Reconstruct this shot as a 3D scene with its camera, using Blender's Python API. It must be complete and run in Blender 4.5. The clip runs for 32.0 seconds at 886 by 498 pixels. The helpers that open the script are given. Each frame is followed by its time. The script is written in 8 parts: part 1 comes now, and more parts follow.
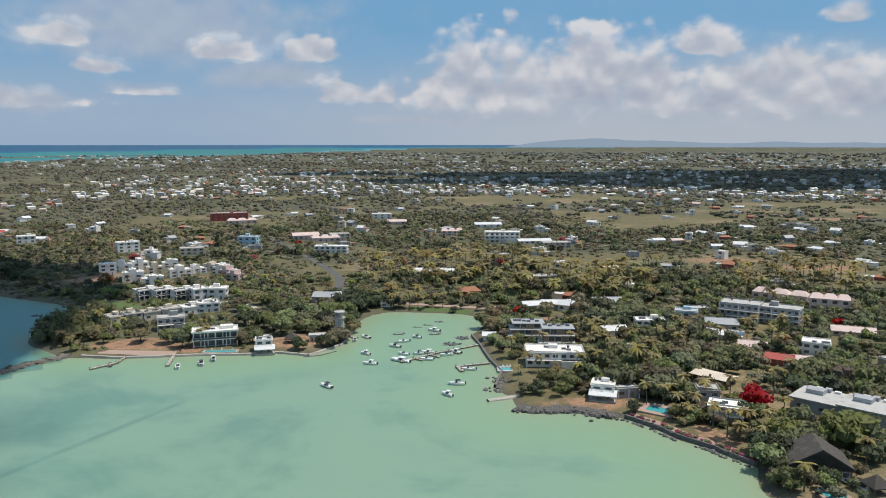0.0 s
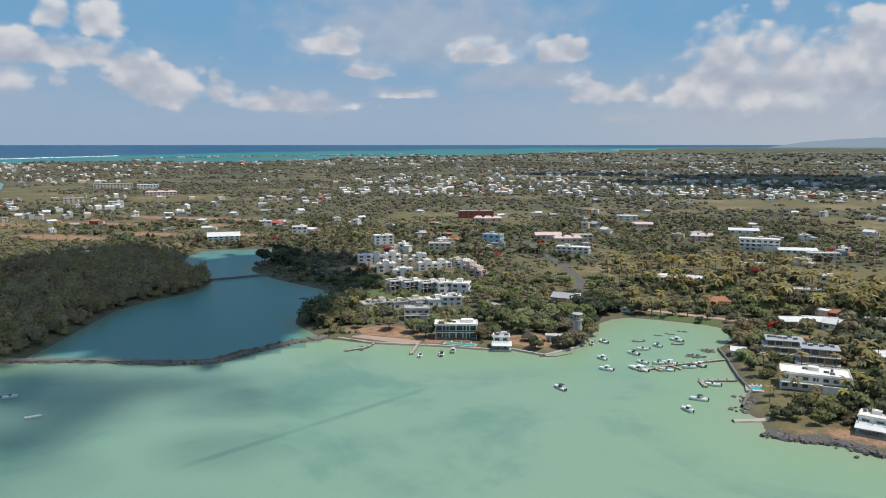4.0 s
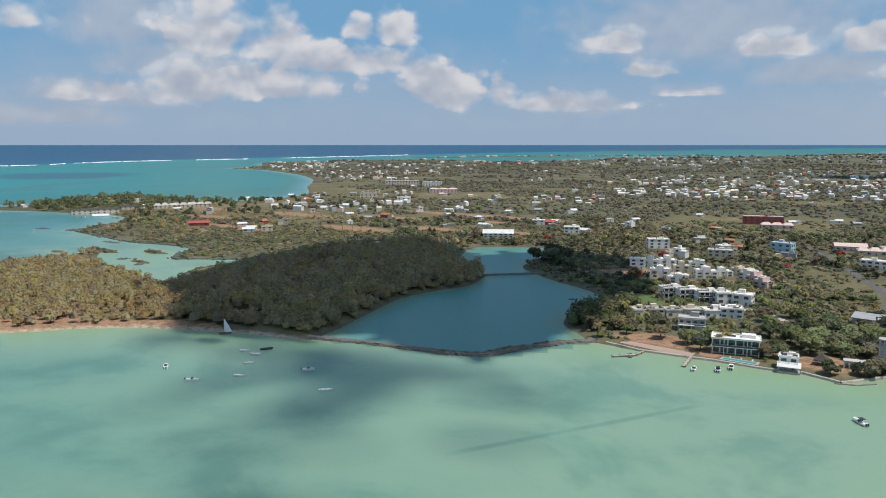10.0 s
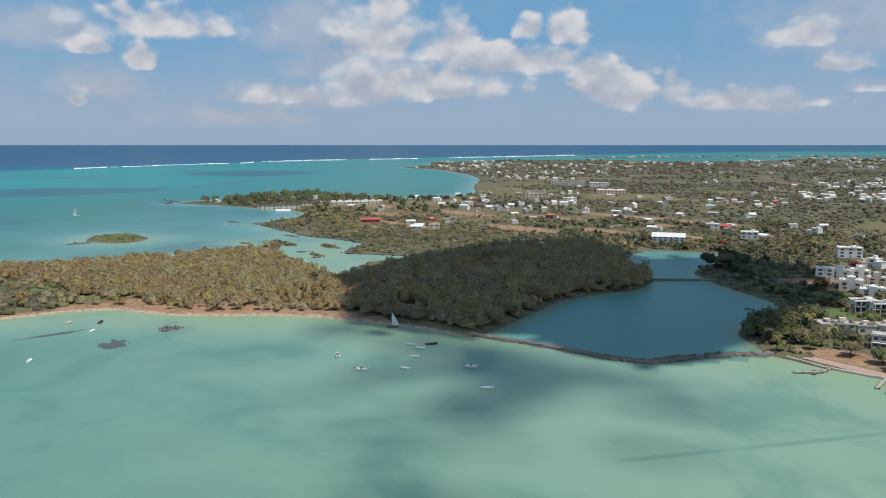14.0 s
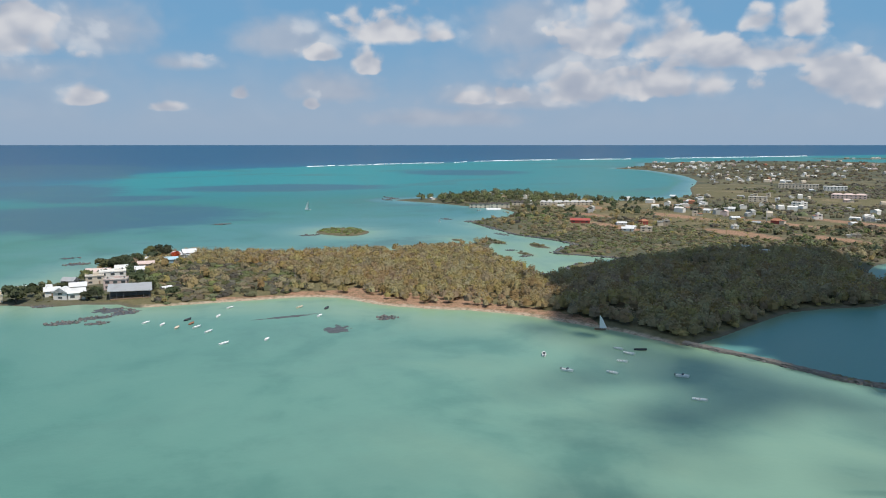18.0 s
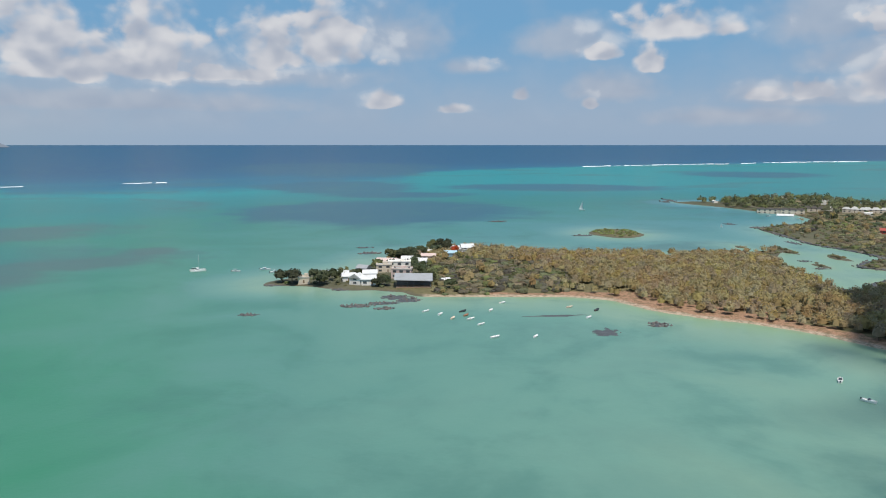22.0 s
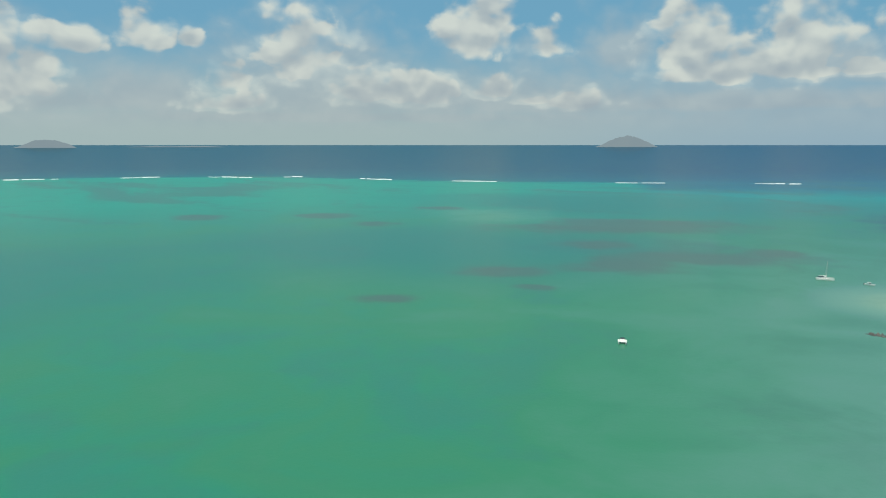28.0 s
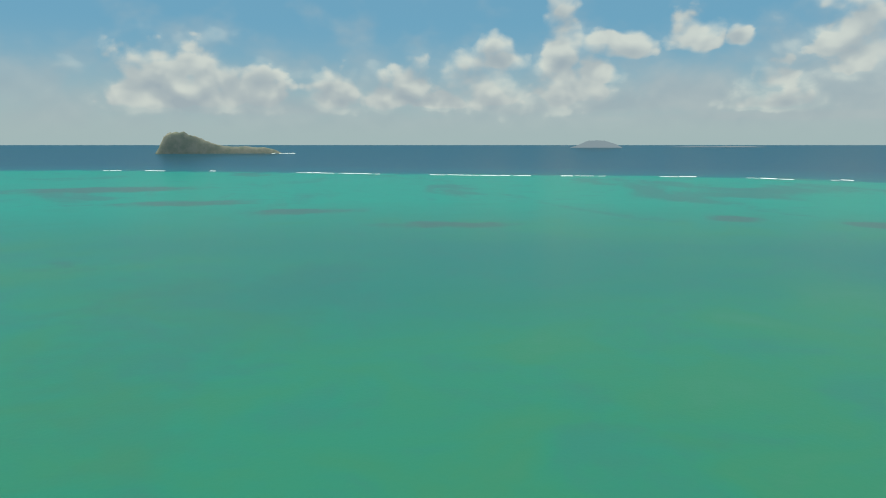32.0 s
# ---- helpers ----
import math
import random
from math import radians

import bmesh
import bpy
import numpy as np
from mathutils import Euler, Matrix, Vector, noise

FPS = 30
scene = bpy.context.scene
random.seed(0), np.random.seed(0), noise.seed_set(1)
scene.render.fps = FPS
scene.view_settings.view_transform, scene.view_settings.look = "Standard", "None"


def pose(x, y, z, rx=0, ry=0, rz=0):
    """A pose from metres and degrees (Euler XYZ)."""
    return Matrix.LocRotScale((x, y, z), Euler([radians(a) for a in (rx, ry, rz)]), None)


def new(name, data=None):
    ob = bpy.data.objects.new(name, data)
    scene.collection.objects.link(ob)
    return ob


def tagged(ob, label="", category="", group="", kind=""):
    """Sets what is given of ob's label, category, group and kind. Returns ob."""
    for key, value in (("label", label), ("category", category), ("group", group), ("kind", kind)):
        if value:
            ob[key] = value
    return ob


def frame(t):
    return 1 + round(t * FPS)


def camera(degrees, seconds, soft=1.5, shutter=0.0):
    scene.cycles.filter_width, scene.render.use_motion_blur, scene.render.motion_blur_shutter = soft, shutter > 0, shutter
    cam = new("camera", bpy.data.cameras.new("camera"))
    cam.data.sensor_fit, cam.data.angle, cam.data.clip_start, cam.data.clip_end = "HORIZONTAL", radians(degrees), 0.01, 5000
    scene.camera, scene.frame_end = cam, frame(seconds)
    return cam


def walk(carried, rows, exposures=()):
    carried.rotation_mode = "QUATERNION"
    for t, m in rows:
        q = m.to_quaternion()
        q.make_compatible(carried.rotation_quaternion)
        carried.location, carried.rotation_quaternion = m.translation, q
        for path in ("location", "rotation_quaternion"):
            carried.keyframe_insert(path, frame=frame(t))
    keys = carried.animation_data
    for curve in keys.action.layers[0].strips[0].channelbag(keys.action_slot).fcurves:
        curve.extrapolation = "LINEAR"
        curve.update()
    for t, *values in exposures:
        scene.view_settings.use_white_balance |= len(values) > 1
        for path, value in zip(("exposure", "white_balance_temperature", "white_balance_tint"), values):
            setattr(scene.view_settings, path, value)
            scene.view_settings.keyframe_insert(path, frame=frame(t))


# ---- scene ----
# camera: a drone that hovers 100 m over the lagoon and turns to its left
EYE = 100.0
PITCH = -7.76
LEAN = 0.0
cam = camera(60.27, 32.0, soft=1.0)
ROWS = [
    (0.0, 0.37, -0.72, 0.005), (0.5, 0.79, -0.82, 2.402), (1.0, 1.1, -0.75, 4.788), (1.5, 1.3, -0.51, 7.115),
    (2.0, 1.4, -0.11, 9.394), (2.5, 1.43, 0.39, 11.666), (3.0, 1.43, 0.94, 13.916), (3.5, 1.43, 1.49, 16.112),
    (4.0, 1.44, 1.99, 18.283), (4.5, 1.41, 2.42, 20.462), (6.5, 0.88, 3.85, 26.111), (7.0, 0.61, 4.24, 27.802),
    (7.5, 0.3, 4.6, 29.421), (8.0, 0.01, 4.9, 31.125), (8.5, -0.25, 5.11, 32.905), (9.0, -0.48, 5.21, 34.745),
    (9.5, -0.71, 5.23, 36.62), (10.0, -0.94, 5.19, 38.569), (10.5, -1.2, 5.13, 40.548), (11.0, -1.46, 5.09, 42.475),
    (11.5, -1.72, 5.09, 44.417), (12.0, -1.97, 5.11, 46.367), (12.5, -2.2, 5.15, 48.311), (13.0, -2.39, 5.16, 50.171),
    (13.1, -2.4, 5.15, 50.24), (13.5, -2.32, 5.04, 50.25), (15.5, -0.32, 4.02, 56.624), (16.0, -0.29, 3.75, 58.469), (16.5, -0.55, 3.49, 60.35),
    (17.0, -0.83, 3.23, 62.323), (17.5, -1.09, 3.01, 64.349), (18.0, -1.32, 2.83, 66.492), (18.5, -1.51, 2.7, 68.82),
    (19.0, -1.68, 2.63, 71.241), (19.5, -1.84, 2.6, 73.674), (20.0, -2.01, 2.6, 76.126), (20.5, -2.21, 2.62, 78.647),
    (21.0, -2.46, 2.65, 81.243), (21.5, -2.75, 2.69, 83.976), (22.0, -3.07, 2.75, 86.864), (22.5, -3.4, 2.81, 89.912),
    (23.0, -3.74, 2.86, 93.131), (23.5, -4.08, 2.9, 96.416), (24.0, -4.42, 2.91, 99.775), (24.5, -4.74, 2.86, 103.16),
    (26.5, -5.68, 2.46, 118.314), (27.0, -5.49, 2.41, 122.856), (27.5, -4.99, 2.37, 127.397), (28.0, -4.41, 2.31, 131.808),
    (28.5, -3.77, 2.22, 136.307), (29.0, -3.08, 2.09, 141.126), (29.5, -2.36, 1.92, 145.962), (30.0, -1.63, 1.71, 150.896),
    (30.5, -0.89, 1.48, 155.771), (31.0, -0.15, 1.23, 160.608), (31.5, 0.59, 0.96, 165.441), (32.0, 1.33, 0.7, 170.303)
]
walk(cam, [(t, pose(x, y, EYE, 90 + PITCH, LEAN, yaw)) for t, x, y, yaw in ROWS],
     [(0.0, 0.0, 6500, 10), (24.0, 0.0, 6500, 10), (28.5, 0.0, 6800, -6), (32.0, 0.0, 6800, -6)])

# ---- sky, sun, exposure ----
SUN_DIR = Vector((0.40, 0.10, 0.91)).normalized()
SUN_EL = math.asin(SUN_DIR.z)
SUN_ROT = math.atan2(SUN_DIR.x, SUN_DIR.y)

sun = new("sun", bpy.data.lights.new("sun", "SUN"))
sun.data.energy, sun.data.angle, sun.data.color = 3.7, radians(0.53), (1.0, 0.935, 0.835)
sun.rotation_euler = SUN_DIR.to_track_quat("Z", "Y").to_euler()


class Nodes:
    """A small builder for node trees."""

    def __init__(self, tree):
        self.t = tree
        tree.nodes.clear()

    def n(self, kind, **kw):
        node = self.t.nodes.new(kind)
        for k, v in kw.items():
            if k == "operation":
                node.operation = v
            elif k == "blend_type":
                node.blend_type = v
            elif k == "data_type":
                node.data_type = v
            elif k == "attribute_name":
                node.attribute_name = v
        return node

    def put(self, sock, v):
        if isinstance(v, bpy.types.NodeSocket):
            self.t.links.new(v, sock)
        else:
            sock.default_value = v

    def math(self, op, a, b=0.0, c=0.0, clamp=False):
        node = self.n("ShaderNodeMath", operation=op)
        node.use_clamp = clamp
        for s, v in zip(node.inputs, (a, b, c)):
            self.put(s, v)
        return node.outputs[0]

    def vmath(self, op, a, b=(0, 0, 0)):
        node = self.n("ShaderNodeVectorMath", operation=op)
        self.put(node.inputs[0], a)
        self.put(node.inputs[1], b)
        return node.outputs[0]

    def scale(self, a, k):
        node = self.n("ShaderNodeVectorMath", operation="SCALE")
        self.put(node.inputs[0], a)
        self.put(node.inputs["Scale"], k)
        return node.outputs[0]

    def xyz(self, x, y, z=0.0):
        node = self.n("ShaderNodeCombineXYZ")
        for s, v in zip(node.inputs, (x, y, z)):
            self.put(s, v)
        return node.outputs[0]

    def sep(self, v):
        node = self.n("ShaderNodeSeparateXYZ")
        self.put(node.inputs[0], v)
        return node.outputs

    def mix(self, f, a, b, mode="MIX"):
        node = self.n("ShaderNodeMix", data_type="RGBA")
        node.blend_type = mode
        self.put(node.inputs["Factor"], f)
        for s, v in ((node.inputs[6], a), (node.inputs[7], b)):
            self.put(s, (*v, 1.0) if isinstance(v, tuple) and len(v) == 3 else v)
        return node.outputs[2]

    def noise(self, vec, scale, detail=4.0, rough=0.55, dist=0.0):
        node = self.n("ShaderNodeTexNoise")
        if vec is not None:
            self.put(node.inputs["Vector"], vec)
        for k, v in (("Scale", scale), ("Detail", detail), ("Roughness", rough), ("Distortion", dist)):
            self.put(node.inputs[k], v)
        return node.outputs["Fac"]

    def remap(self, v, lo, hi, a=0.0, b=1.0, smooth=True):
        node = self.n("ShaderNodeMapRange")
        if smooth:
            node.interpolation_type = "SMOOTHSTEP"
        for s, x in zip(node.inputs, (v, lo, hi, a, b)):
            self.put(s, x)
        return node.outputs[0]

    def ramp(self, v, stops):
        node = self.n("ShaderNodeValToRGB")
        el = node.color_ramp.elements
        while len(el) < len(stops):
            el.new(0.5)
        for e, (p, c) in zip(el, stops):
            e.position, e.color = p, (*c, 1.0)
        self.put(node.inputs[0], v)
        return node.outputs[0]


world = bpy.data.worlds.new("sky")
scene.world = world
world.use_nodes = True
W = Nodes(world.node_tree)
sky = W.n("ShaderNodeTexSky")
sky.sky_type, sky.sun_disc = "NISHITA", False
sky.sun_elevation, sky.sun_rotation = SUN_EL, SUN_ROT
sky.altitude, sky.air_density, sky.dust_density, sky.ozone_density = 100, 1.0, 1.2, 1.5
way = W.n("ShaderNodeTexCoord").outputs["Generated"]
wx, wy, wz = W.sep(way)
# bearing to the left of +y; it wraps behind the drone's right shoulder
C85, S85 = math.cos(radians(85)), math.sin(radians(85))
lx = W.math("MULTIPLY", wx, -1.0)
cosb = W.math("ADD", W.math("MULTIPLY", wy, C85), W.math("MULTIPLY", lx, S85))
sinb = W.math("SUBTRACT", W.math("MULTIPLY", lx, C85), W.math("MULTIPLY", wy, S85))
az = W.math("ADD", W.math("DEGREES", W.math("ARCTAN2", sinb, cosb)), 85.0)
el = W.math("DEGREES", W.math("ARCSINE", wz))
# cumulus heaps, stretch by stretch: bearing (degrees left of +y), base height, half width, height of the heap
HEAPS_LAND = [
    (-38, 2.2, 6, 4.6), (-31.4, 2.2, 4.1, 4), (-27.6, 2.3, 3, 3.8), (-27.2, 7.8, 1.3, 1.4), (-24.2, 2.3, 3.2, 4.4), (-20.6, 2.4, 3, 4.2),
    (-18.2, 6.1, 2.1, 2.3), (-14.9, 2.5, 3.6, 5.3), (-10.2, 2.5, 4.5, 5.9), (-3.6, 2.8, 4.6, 5.4), (0.2, 2.6, 2.5, 3.8), (4.1, 3.4, 0.9, 1.8),
    (6, 3, 2.5, 1.8), (9.8, 5.9, 1.8, 2),
]
HEAPS_POND = [
    (15.2, 5.9, 2.4, 1.6), (20.9, 3.4, 1.7, 0.6), (23.4, 4.8, 1.7, 1), (26.7, 6.6, 2.1, 1.4), (30.3, 2.5, 4, 1.4), (34.1, 2.7, 1.1, 2.8),
    (38.5, 2.8, 2.9, 3.4), (41.9, 7.2, 1.3, 2.8), (44.9, 7.6, 1.1, 2), (46, 5.2, 4.9, 2), (48.4, 6, 2.4, 2), (50.5, 6, 3.2, 3.5),
    (51.7, 3.3, 4.8, 2.6), (54.9, 6.3, 2.8, 4.9), (56.5, 2.9, 2.7, 3),
]
HEAPS_POINT = [
    (61.1, 3, 1.5, 1.5), (64.5, 3, 1.6, 1.2), (70, 7.3, 4.1, 2.6), (72.1, 5.1, 1, 1.9), (75.1, 6.1, 1.1, 1.1), (76.2, 2.6, 0.6, 1.2),
    (81.1, 3.3, 0.5, 0.8), (84.1, 5.1, 1.2, 1.4), (86, 2.3, 1.3, 0.9), (91.1, 2.7, 1.4, 1.4), (95.5, 5.4, 3.7, 5.3), (98.8, 5, 3.3, 4.5),
    (102.5, 4.4, 3.7, 1.6),
]
HEAPS_REEF = [
    (107.1, 4.8, 2.9, 5.5), (109.1, 4.4, 3.3, 3.2), (112.4, 4.3, 3.2, 2), (114.4, 5.1, 2.4, 4.3), (122.2, 2.6, 2.2, 1.5), (124.2, 6.4, 1.5, 2.6),
    (125.1, 2.9, 1.4, 1.1), (128.2, 3.4, 1.7, 1.8), (129.1, 6.4, 2.4, 4.7), (133.6, 2.8, 2.9, 2.8), (137.8, 3, 2.3, 2.8), (142.3, 4.5, 2.8, 5.6),
]
HEAPS_ISLAND = [
    (147, 2.4, 2.7, 1.7), (147.5, 3.6, 1.9, 2.7), (149.5, 6.7, 0.8, 1.3), (152.6, 6.3, 1.6, 3.1), (157.4, 6, 2, 2.2), (159, 4.4, 1.4, 2.4),
    (161.4, 2.6, 2.5, 3.4), (161.9, 4.8, 1.2, 5.1), (166, 5.2, 1.5, 2.6), (167.3, 2.6, 2.3, 4.6), (170.6, 2.6, 2.5, 1.6), (173.1, 2.7, 1.6, 3.6),
    (174.7, 2.5, 1.9, 3), (178.3, 2.5, 2, 3), (183.4, 2.4, 2.2, 2.7), (185.4, 2.4, 2.2, 3.4), (187.4, 2.4, 2.1, 4.7), (189.6, 2.3, 2.4, 3.2),
    (190, 2.4, 4, 4.2), (192.4, 2.3, 1.5, 2.7),
]
# thin grey sheets of cloud between them
SHEETS = [
    (-22, 2.2, 17, 4.4), (-6, 2.4, 8, 4),    (0.2, 1.6, 5.3, 0.6), (12.5, 4.3, 3.5, 2), (19.3, 6.4, 7.8, 5.4), (21.2, 3.5, 1.8, 0.9), (26.6, 6.6, 2.3, 1.4), (27.8, 2.4, 2.2, 1.4),
    (57.2, 5, 4.6, 2.7), (60.6, 7, 4, 3.9), (61.1, 2.8, 5, 1.6), (64.1, 3, 2.5, 1.5), (65.6, 1.5, 5.7, 1.2),
]
SHEETS_WEST = [
    (74.5, 3.4, 3, 1.9), (77.7, 6.8, 3.2, 2.2), (84.9, 5.3, 1.9, 1.1), (91.4, 6.6, 3.9, 3.4), (101.6, 4.4, 8.5, 1.7), (105, 4.7, 3.5, 2.5),
    (110.8, 2.5, 11.8, 1.4), (118.9, 5.9, 2.4, 3.1), (121.6, 2.5, 4.9, 1.8), (126.2, 2.5, 6.7, 2.6), (132, 2.4, 4.2, 2.9), (137.8, 2.3, 3.7, 3.6),
    (139.5, 1.7, 18.9, 1), (141.6, 2.3, 6.2, 6.8), (152.5, 2.5, 4.8, 3.4), (161.4, 2.4, 12.5, 2), (184.9, 2.2, 9, 1.5),
]
wind = W.noise(W.xyz(W.math("MULTIPLY", az, 0.22), W.math("MULTIPLY", el, 0.30)), 1.0, 3.0, 0.5)
aim = W.xyz(az, el, el)


def heap_field(rows, soft_base):
    """Nearness to the middle of the nearest heap: 1 in its middle, 0 on its rim."""
    near = 9.0
    for bu, bv, bw, bh in rows:
        node = W.n("ShaderNodeVectorMath", operation="MULTIPLY_ADD")
        W.put(node.inputs[0], aim)
        lo = soft_base / bh
        mid = bv + 0.25 * bh
        bw *= 1.22
        node.inputs[1].default_value = (1.0 / bw, 1.33 / bh, -lo)
        node.inputs[2].default_value = (-bu / bw, -mid * 1.33 / bh, mid * lo)
        kept = W.vmath("MAXIMUM", node.outputs[0], (-90.0, 0.0, 0.0))
        far = W.n("ShaderNodeVectorMath", operation="LENGTH")
        W.put(far.inputs[0], kept)
        near = W.math("MINIMUM", near, far.outputs["Value"])
    return W.math("MAXIMUM", W.math("SUBTRACT", 1.0, near), -1.5)


body = heap_field(HEAPS_LAND + HEAPS_POND + HEAPS_POINT + HEAPS_REEF + HEAPS_ISLAND, 3.6)
veil = heap_field(SHEETS + SHEETS_WEST, 2.2)


def puff(dv, fine=1.0):
    """Billows of cloud at a height shifted by dv degrees."""
    p = W.xyz(W.math("MULTIPLY", az, 0.24), W.math("MULTIPLY", W.math("ADD", el, dv), 0.30), 3.7)
    heads = []
    for k, off in ((1.9, 0.0), (4.6, 5.3)):
        node = W.n("ShaderNodeTexVoronoi")
        node.feature = "SMOOTH_F1"
        W.put(node.inputs["Vector"], W.vmath("ADD", W.scale(p, k), (off, off, 0.0)))
        node.inputs["Scale"].default_value = 1.0
        node.inputs["Smoothness"].default_value = 0.5
        heads.append(W.math("SUBTRACT", 1.0, node.outputs["Distance"]))
    q = W.math("ADD", W.math("MULTIPLY", heads[0], 0.26), W.math("MULTIPLY", heads[1], 0.15 * fine))
    return W.math("ADD", q, W.math("MULTIPLY", W.noise(p, 1.5, 1.5 + 5.5 * fine, 0.54, 0.25), 0.62))


a0 = puff(0.0)
rough_edge = W.math("ADD", W.math("MULTIPLY", W.math("SUBTRACT", a0, 0.58), 2.3), W.math("MULTIPLY", W.math("SUBTRACT", wind, 0.5), 1.1))
dens = W.math("ADD", W.math("ADD", W.math("MULTIPLY", body, 0.95), 0.40), rough_edge)
dens = W.math("ADD", dens, W.remap(el, 13.0, 40.0, 0.0, 1.35))
crisp = W.remap(W.noise(W.xyz(W.math("MULTIPLY", az, 0.3), W.math("MULTIPLY", el, 0.5)), 1.0, 2.0), 0.35, 0.65, 0.38, 1.0)
cover = W.remap(W.math("DIVIDE", W.math("SUBTRACT", dens, 0.04), crisp), 0.0, 1.0, 0.0, 0.90)
thin = W.remap(W.math("ADD", W.math("MULTIPLY", veil, 0.9), W.math("MULTIPLY", rough_edge, 0.6)), -0.55, 0.55, 0.0, 0.66)
haze_bank = W.math("MULTIPLY", W.remap(az, 80.0, 125.0, 0.16, 0.42), W.remap(W.math("ADD", wind, W.math("MULTIPLY", el, -0.035)), 0.15, 0.5))
thin = W.math("MULTIPLY", W.math("MAXIMUM", thin, haze_bank), W.remap(el, 0.3, 2.2))
cover = W.math("MAXIMUM", W.math("MULTIPLY", cover, W.remap(el, 0.9, 3.0)), thin)
s0, s1 = puff(0.0, 0.15), puff(0.9, 0.15)
lit = W.math("ADD", 0.52, W.math("MULTIPLY", W.math("SUBTRACT", s0, s1), 2.7))
lit = W.math("SUBTRACT", lit, W.remap(dens, 0.35, 1.3, 0.0, 0.22))
lit = W.math("ADD", lit, W.math("MULTIPLY", W.remap(el, 2.0, 7.5), 0.22), clamp=True)
lit = W.math("MULTIPLY", lit, W.remap(dens, -0.1, 0.35, 0.45, 1.0))
cloud = W.ramp(lit, [(0.0, (3.7, 4.1, 5.0)), (0.45, (4.7, 4.95, 5.6)), (0.8, (6.3, 6.3, 6.6)), (1.0, (6.9, 6.85, 7.0))])
haze = W.mix(W.remap(el, 0.0, 30.0, 0.95, 0.45), sky.outputs[0], W.mix(W.remap(el, 0.5, 9.0), W.mix(W.remap(az, -12.0, 22.0), (4.30, 4.85, 5.60), W.mix(W.remap(az, 100.0, 140.0), (3.10, 4.20, 5.65), (3.95, 4.75, 5.40))), (1.50, 3.55, 5.85)))
bg = W.n("ShaderNodeBackground")
W.put(bg.inputs["Color"], W.mix(cover, haze, cloud))
bg.inputs["Strength"].default_value = 0.10
W.put(W.n("ShaderNodeOutputWorld").inputs["Surface"], bg.outputs[0])

# ---- the plan ----
# far land and sea lie closer than they are, drawn in towards the eye along their own lines of sight
FAR = 2200.0


def drawn(d):
    d = np.asarray(d, float)
    s = np.maximum(d - FAR, 0) / 2650.0
    return np.where(d < FAR, d, FAR + 2650.0 * s / (1 + s))


def settle(p):
    """Points of the plan (n x 3) at their drawn-in places."""
    p = np.asarray(p, float)
    d = np.maximum(np.hypot(p[:, 0], p[:, 1]), 1.0)
    k = (drawn(d) / d)[:, None]
    return np.array((0, 0, EYE)) + (p - np.array((0, 0, EYE))) * k


def spline(pts, n=5):
    """A smooth closed line through the points of a plan."""
    p = np.array(pts, float)
    a, b, c, d = np.roll(p, 1, 0), p, np.roll(p, -1, 0), np.roll(p, -2, 0)
    out = []
    for i in range(n):
        t = i / n
        q = 0.5 * (2 * b + (c - a) * t + (2 * a - 5 * b + 4 * c - d) * t * t + (3 * b - a - 3 * c + d) * t ** 3)
        lin = b + (c - b) * t
        near = (np.linalg.norm(c - b, axis=1) < 400)[:, None] * 0.6
        out.append(near * q + (1 - near) * lin)
    return np.stack(out, 1).reshape(-1, 2)


SHORE_EAST = [(160, 60), (120, 150), (104, 189), (94, 206), (95, 217), (99, 227), (90, 240), (81, 250), (76, 259), (68, 270), (58, 274), (47, 280), (37, 277), (29, 281),
              (28, 294), (23, 303), (27, 327), (23, 345), (19, 375), (16, 393), (24, 418), (26, 435), (9, 446), (-11, 450), (-35, 450),
              (-47, 432), (-50, 389), (-52, 373), (-66, 355), (-80, 360), (-117, 355), (-153, 350), (-180, 352)]
SHORE_POND = [(-195, 364), (-208, 374), (-217, 393), (-212, 410), (-200, 418), (-185, 425), (-207, 442), (-244, 474), (-290, 497), (-312, 512),
              (-341, 538), (-361, 634), (-391, 646), (-438, 616), (-436, 586), (-407, 539), (-362, 501), (-338, 481), (-323, 438), (-330, 406),
              (-331, 373), (-318, 334), (-302, 292)]
SHORE_BEACH = [(-296, 264), (-310, 258), (-332, 252), (-365, 236), (-391, 222), (-413, 201), (-430, 177), (-452, 155), (-484, 138), (-496, 112),
               (-499, 70), (-500, 43), (-502, 21), (-506, 10), (-518, 4), (-527, -19), (-526, -31), (-534, -48), (-545, -65), (-548, -86),
               (-557, -99), (-571, -88), (-593, -67), (-611, -41), (-635, -24), (-675, -6), (-725, 25), (-736, 72), (-710, 129), (-697, 176),
               (-690, 222), (-684, 253), (-684, 305), (-700, 345), (-722, 376)]
SHORE_LAGOON = [(-652, 332), (-590, 322), (-510, 306), (-500, 330), (-530, 345), (-542, 365), (-534, 410), (-560, 412), (-605, 378), (-627, 400),
                (-646, 432), (-694, 430), (-750, 417), (-812, 424), (-899, 433), (-941, 507), (-997, 554), (-1075, 570), (-1115, 546),
                (-1194, 529), (-1315, 478), (-1330, 500), (-1340, 600), (-1400, 700), (-1376, 780), (-1231, 800), (-1150, 840), (-1130, 900),
                (-1194, 1058), (-1409, 1248), (-1675, 1506), (-1957, 1708), (-2208, 1843)]
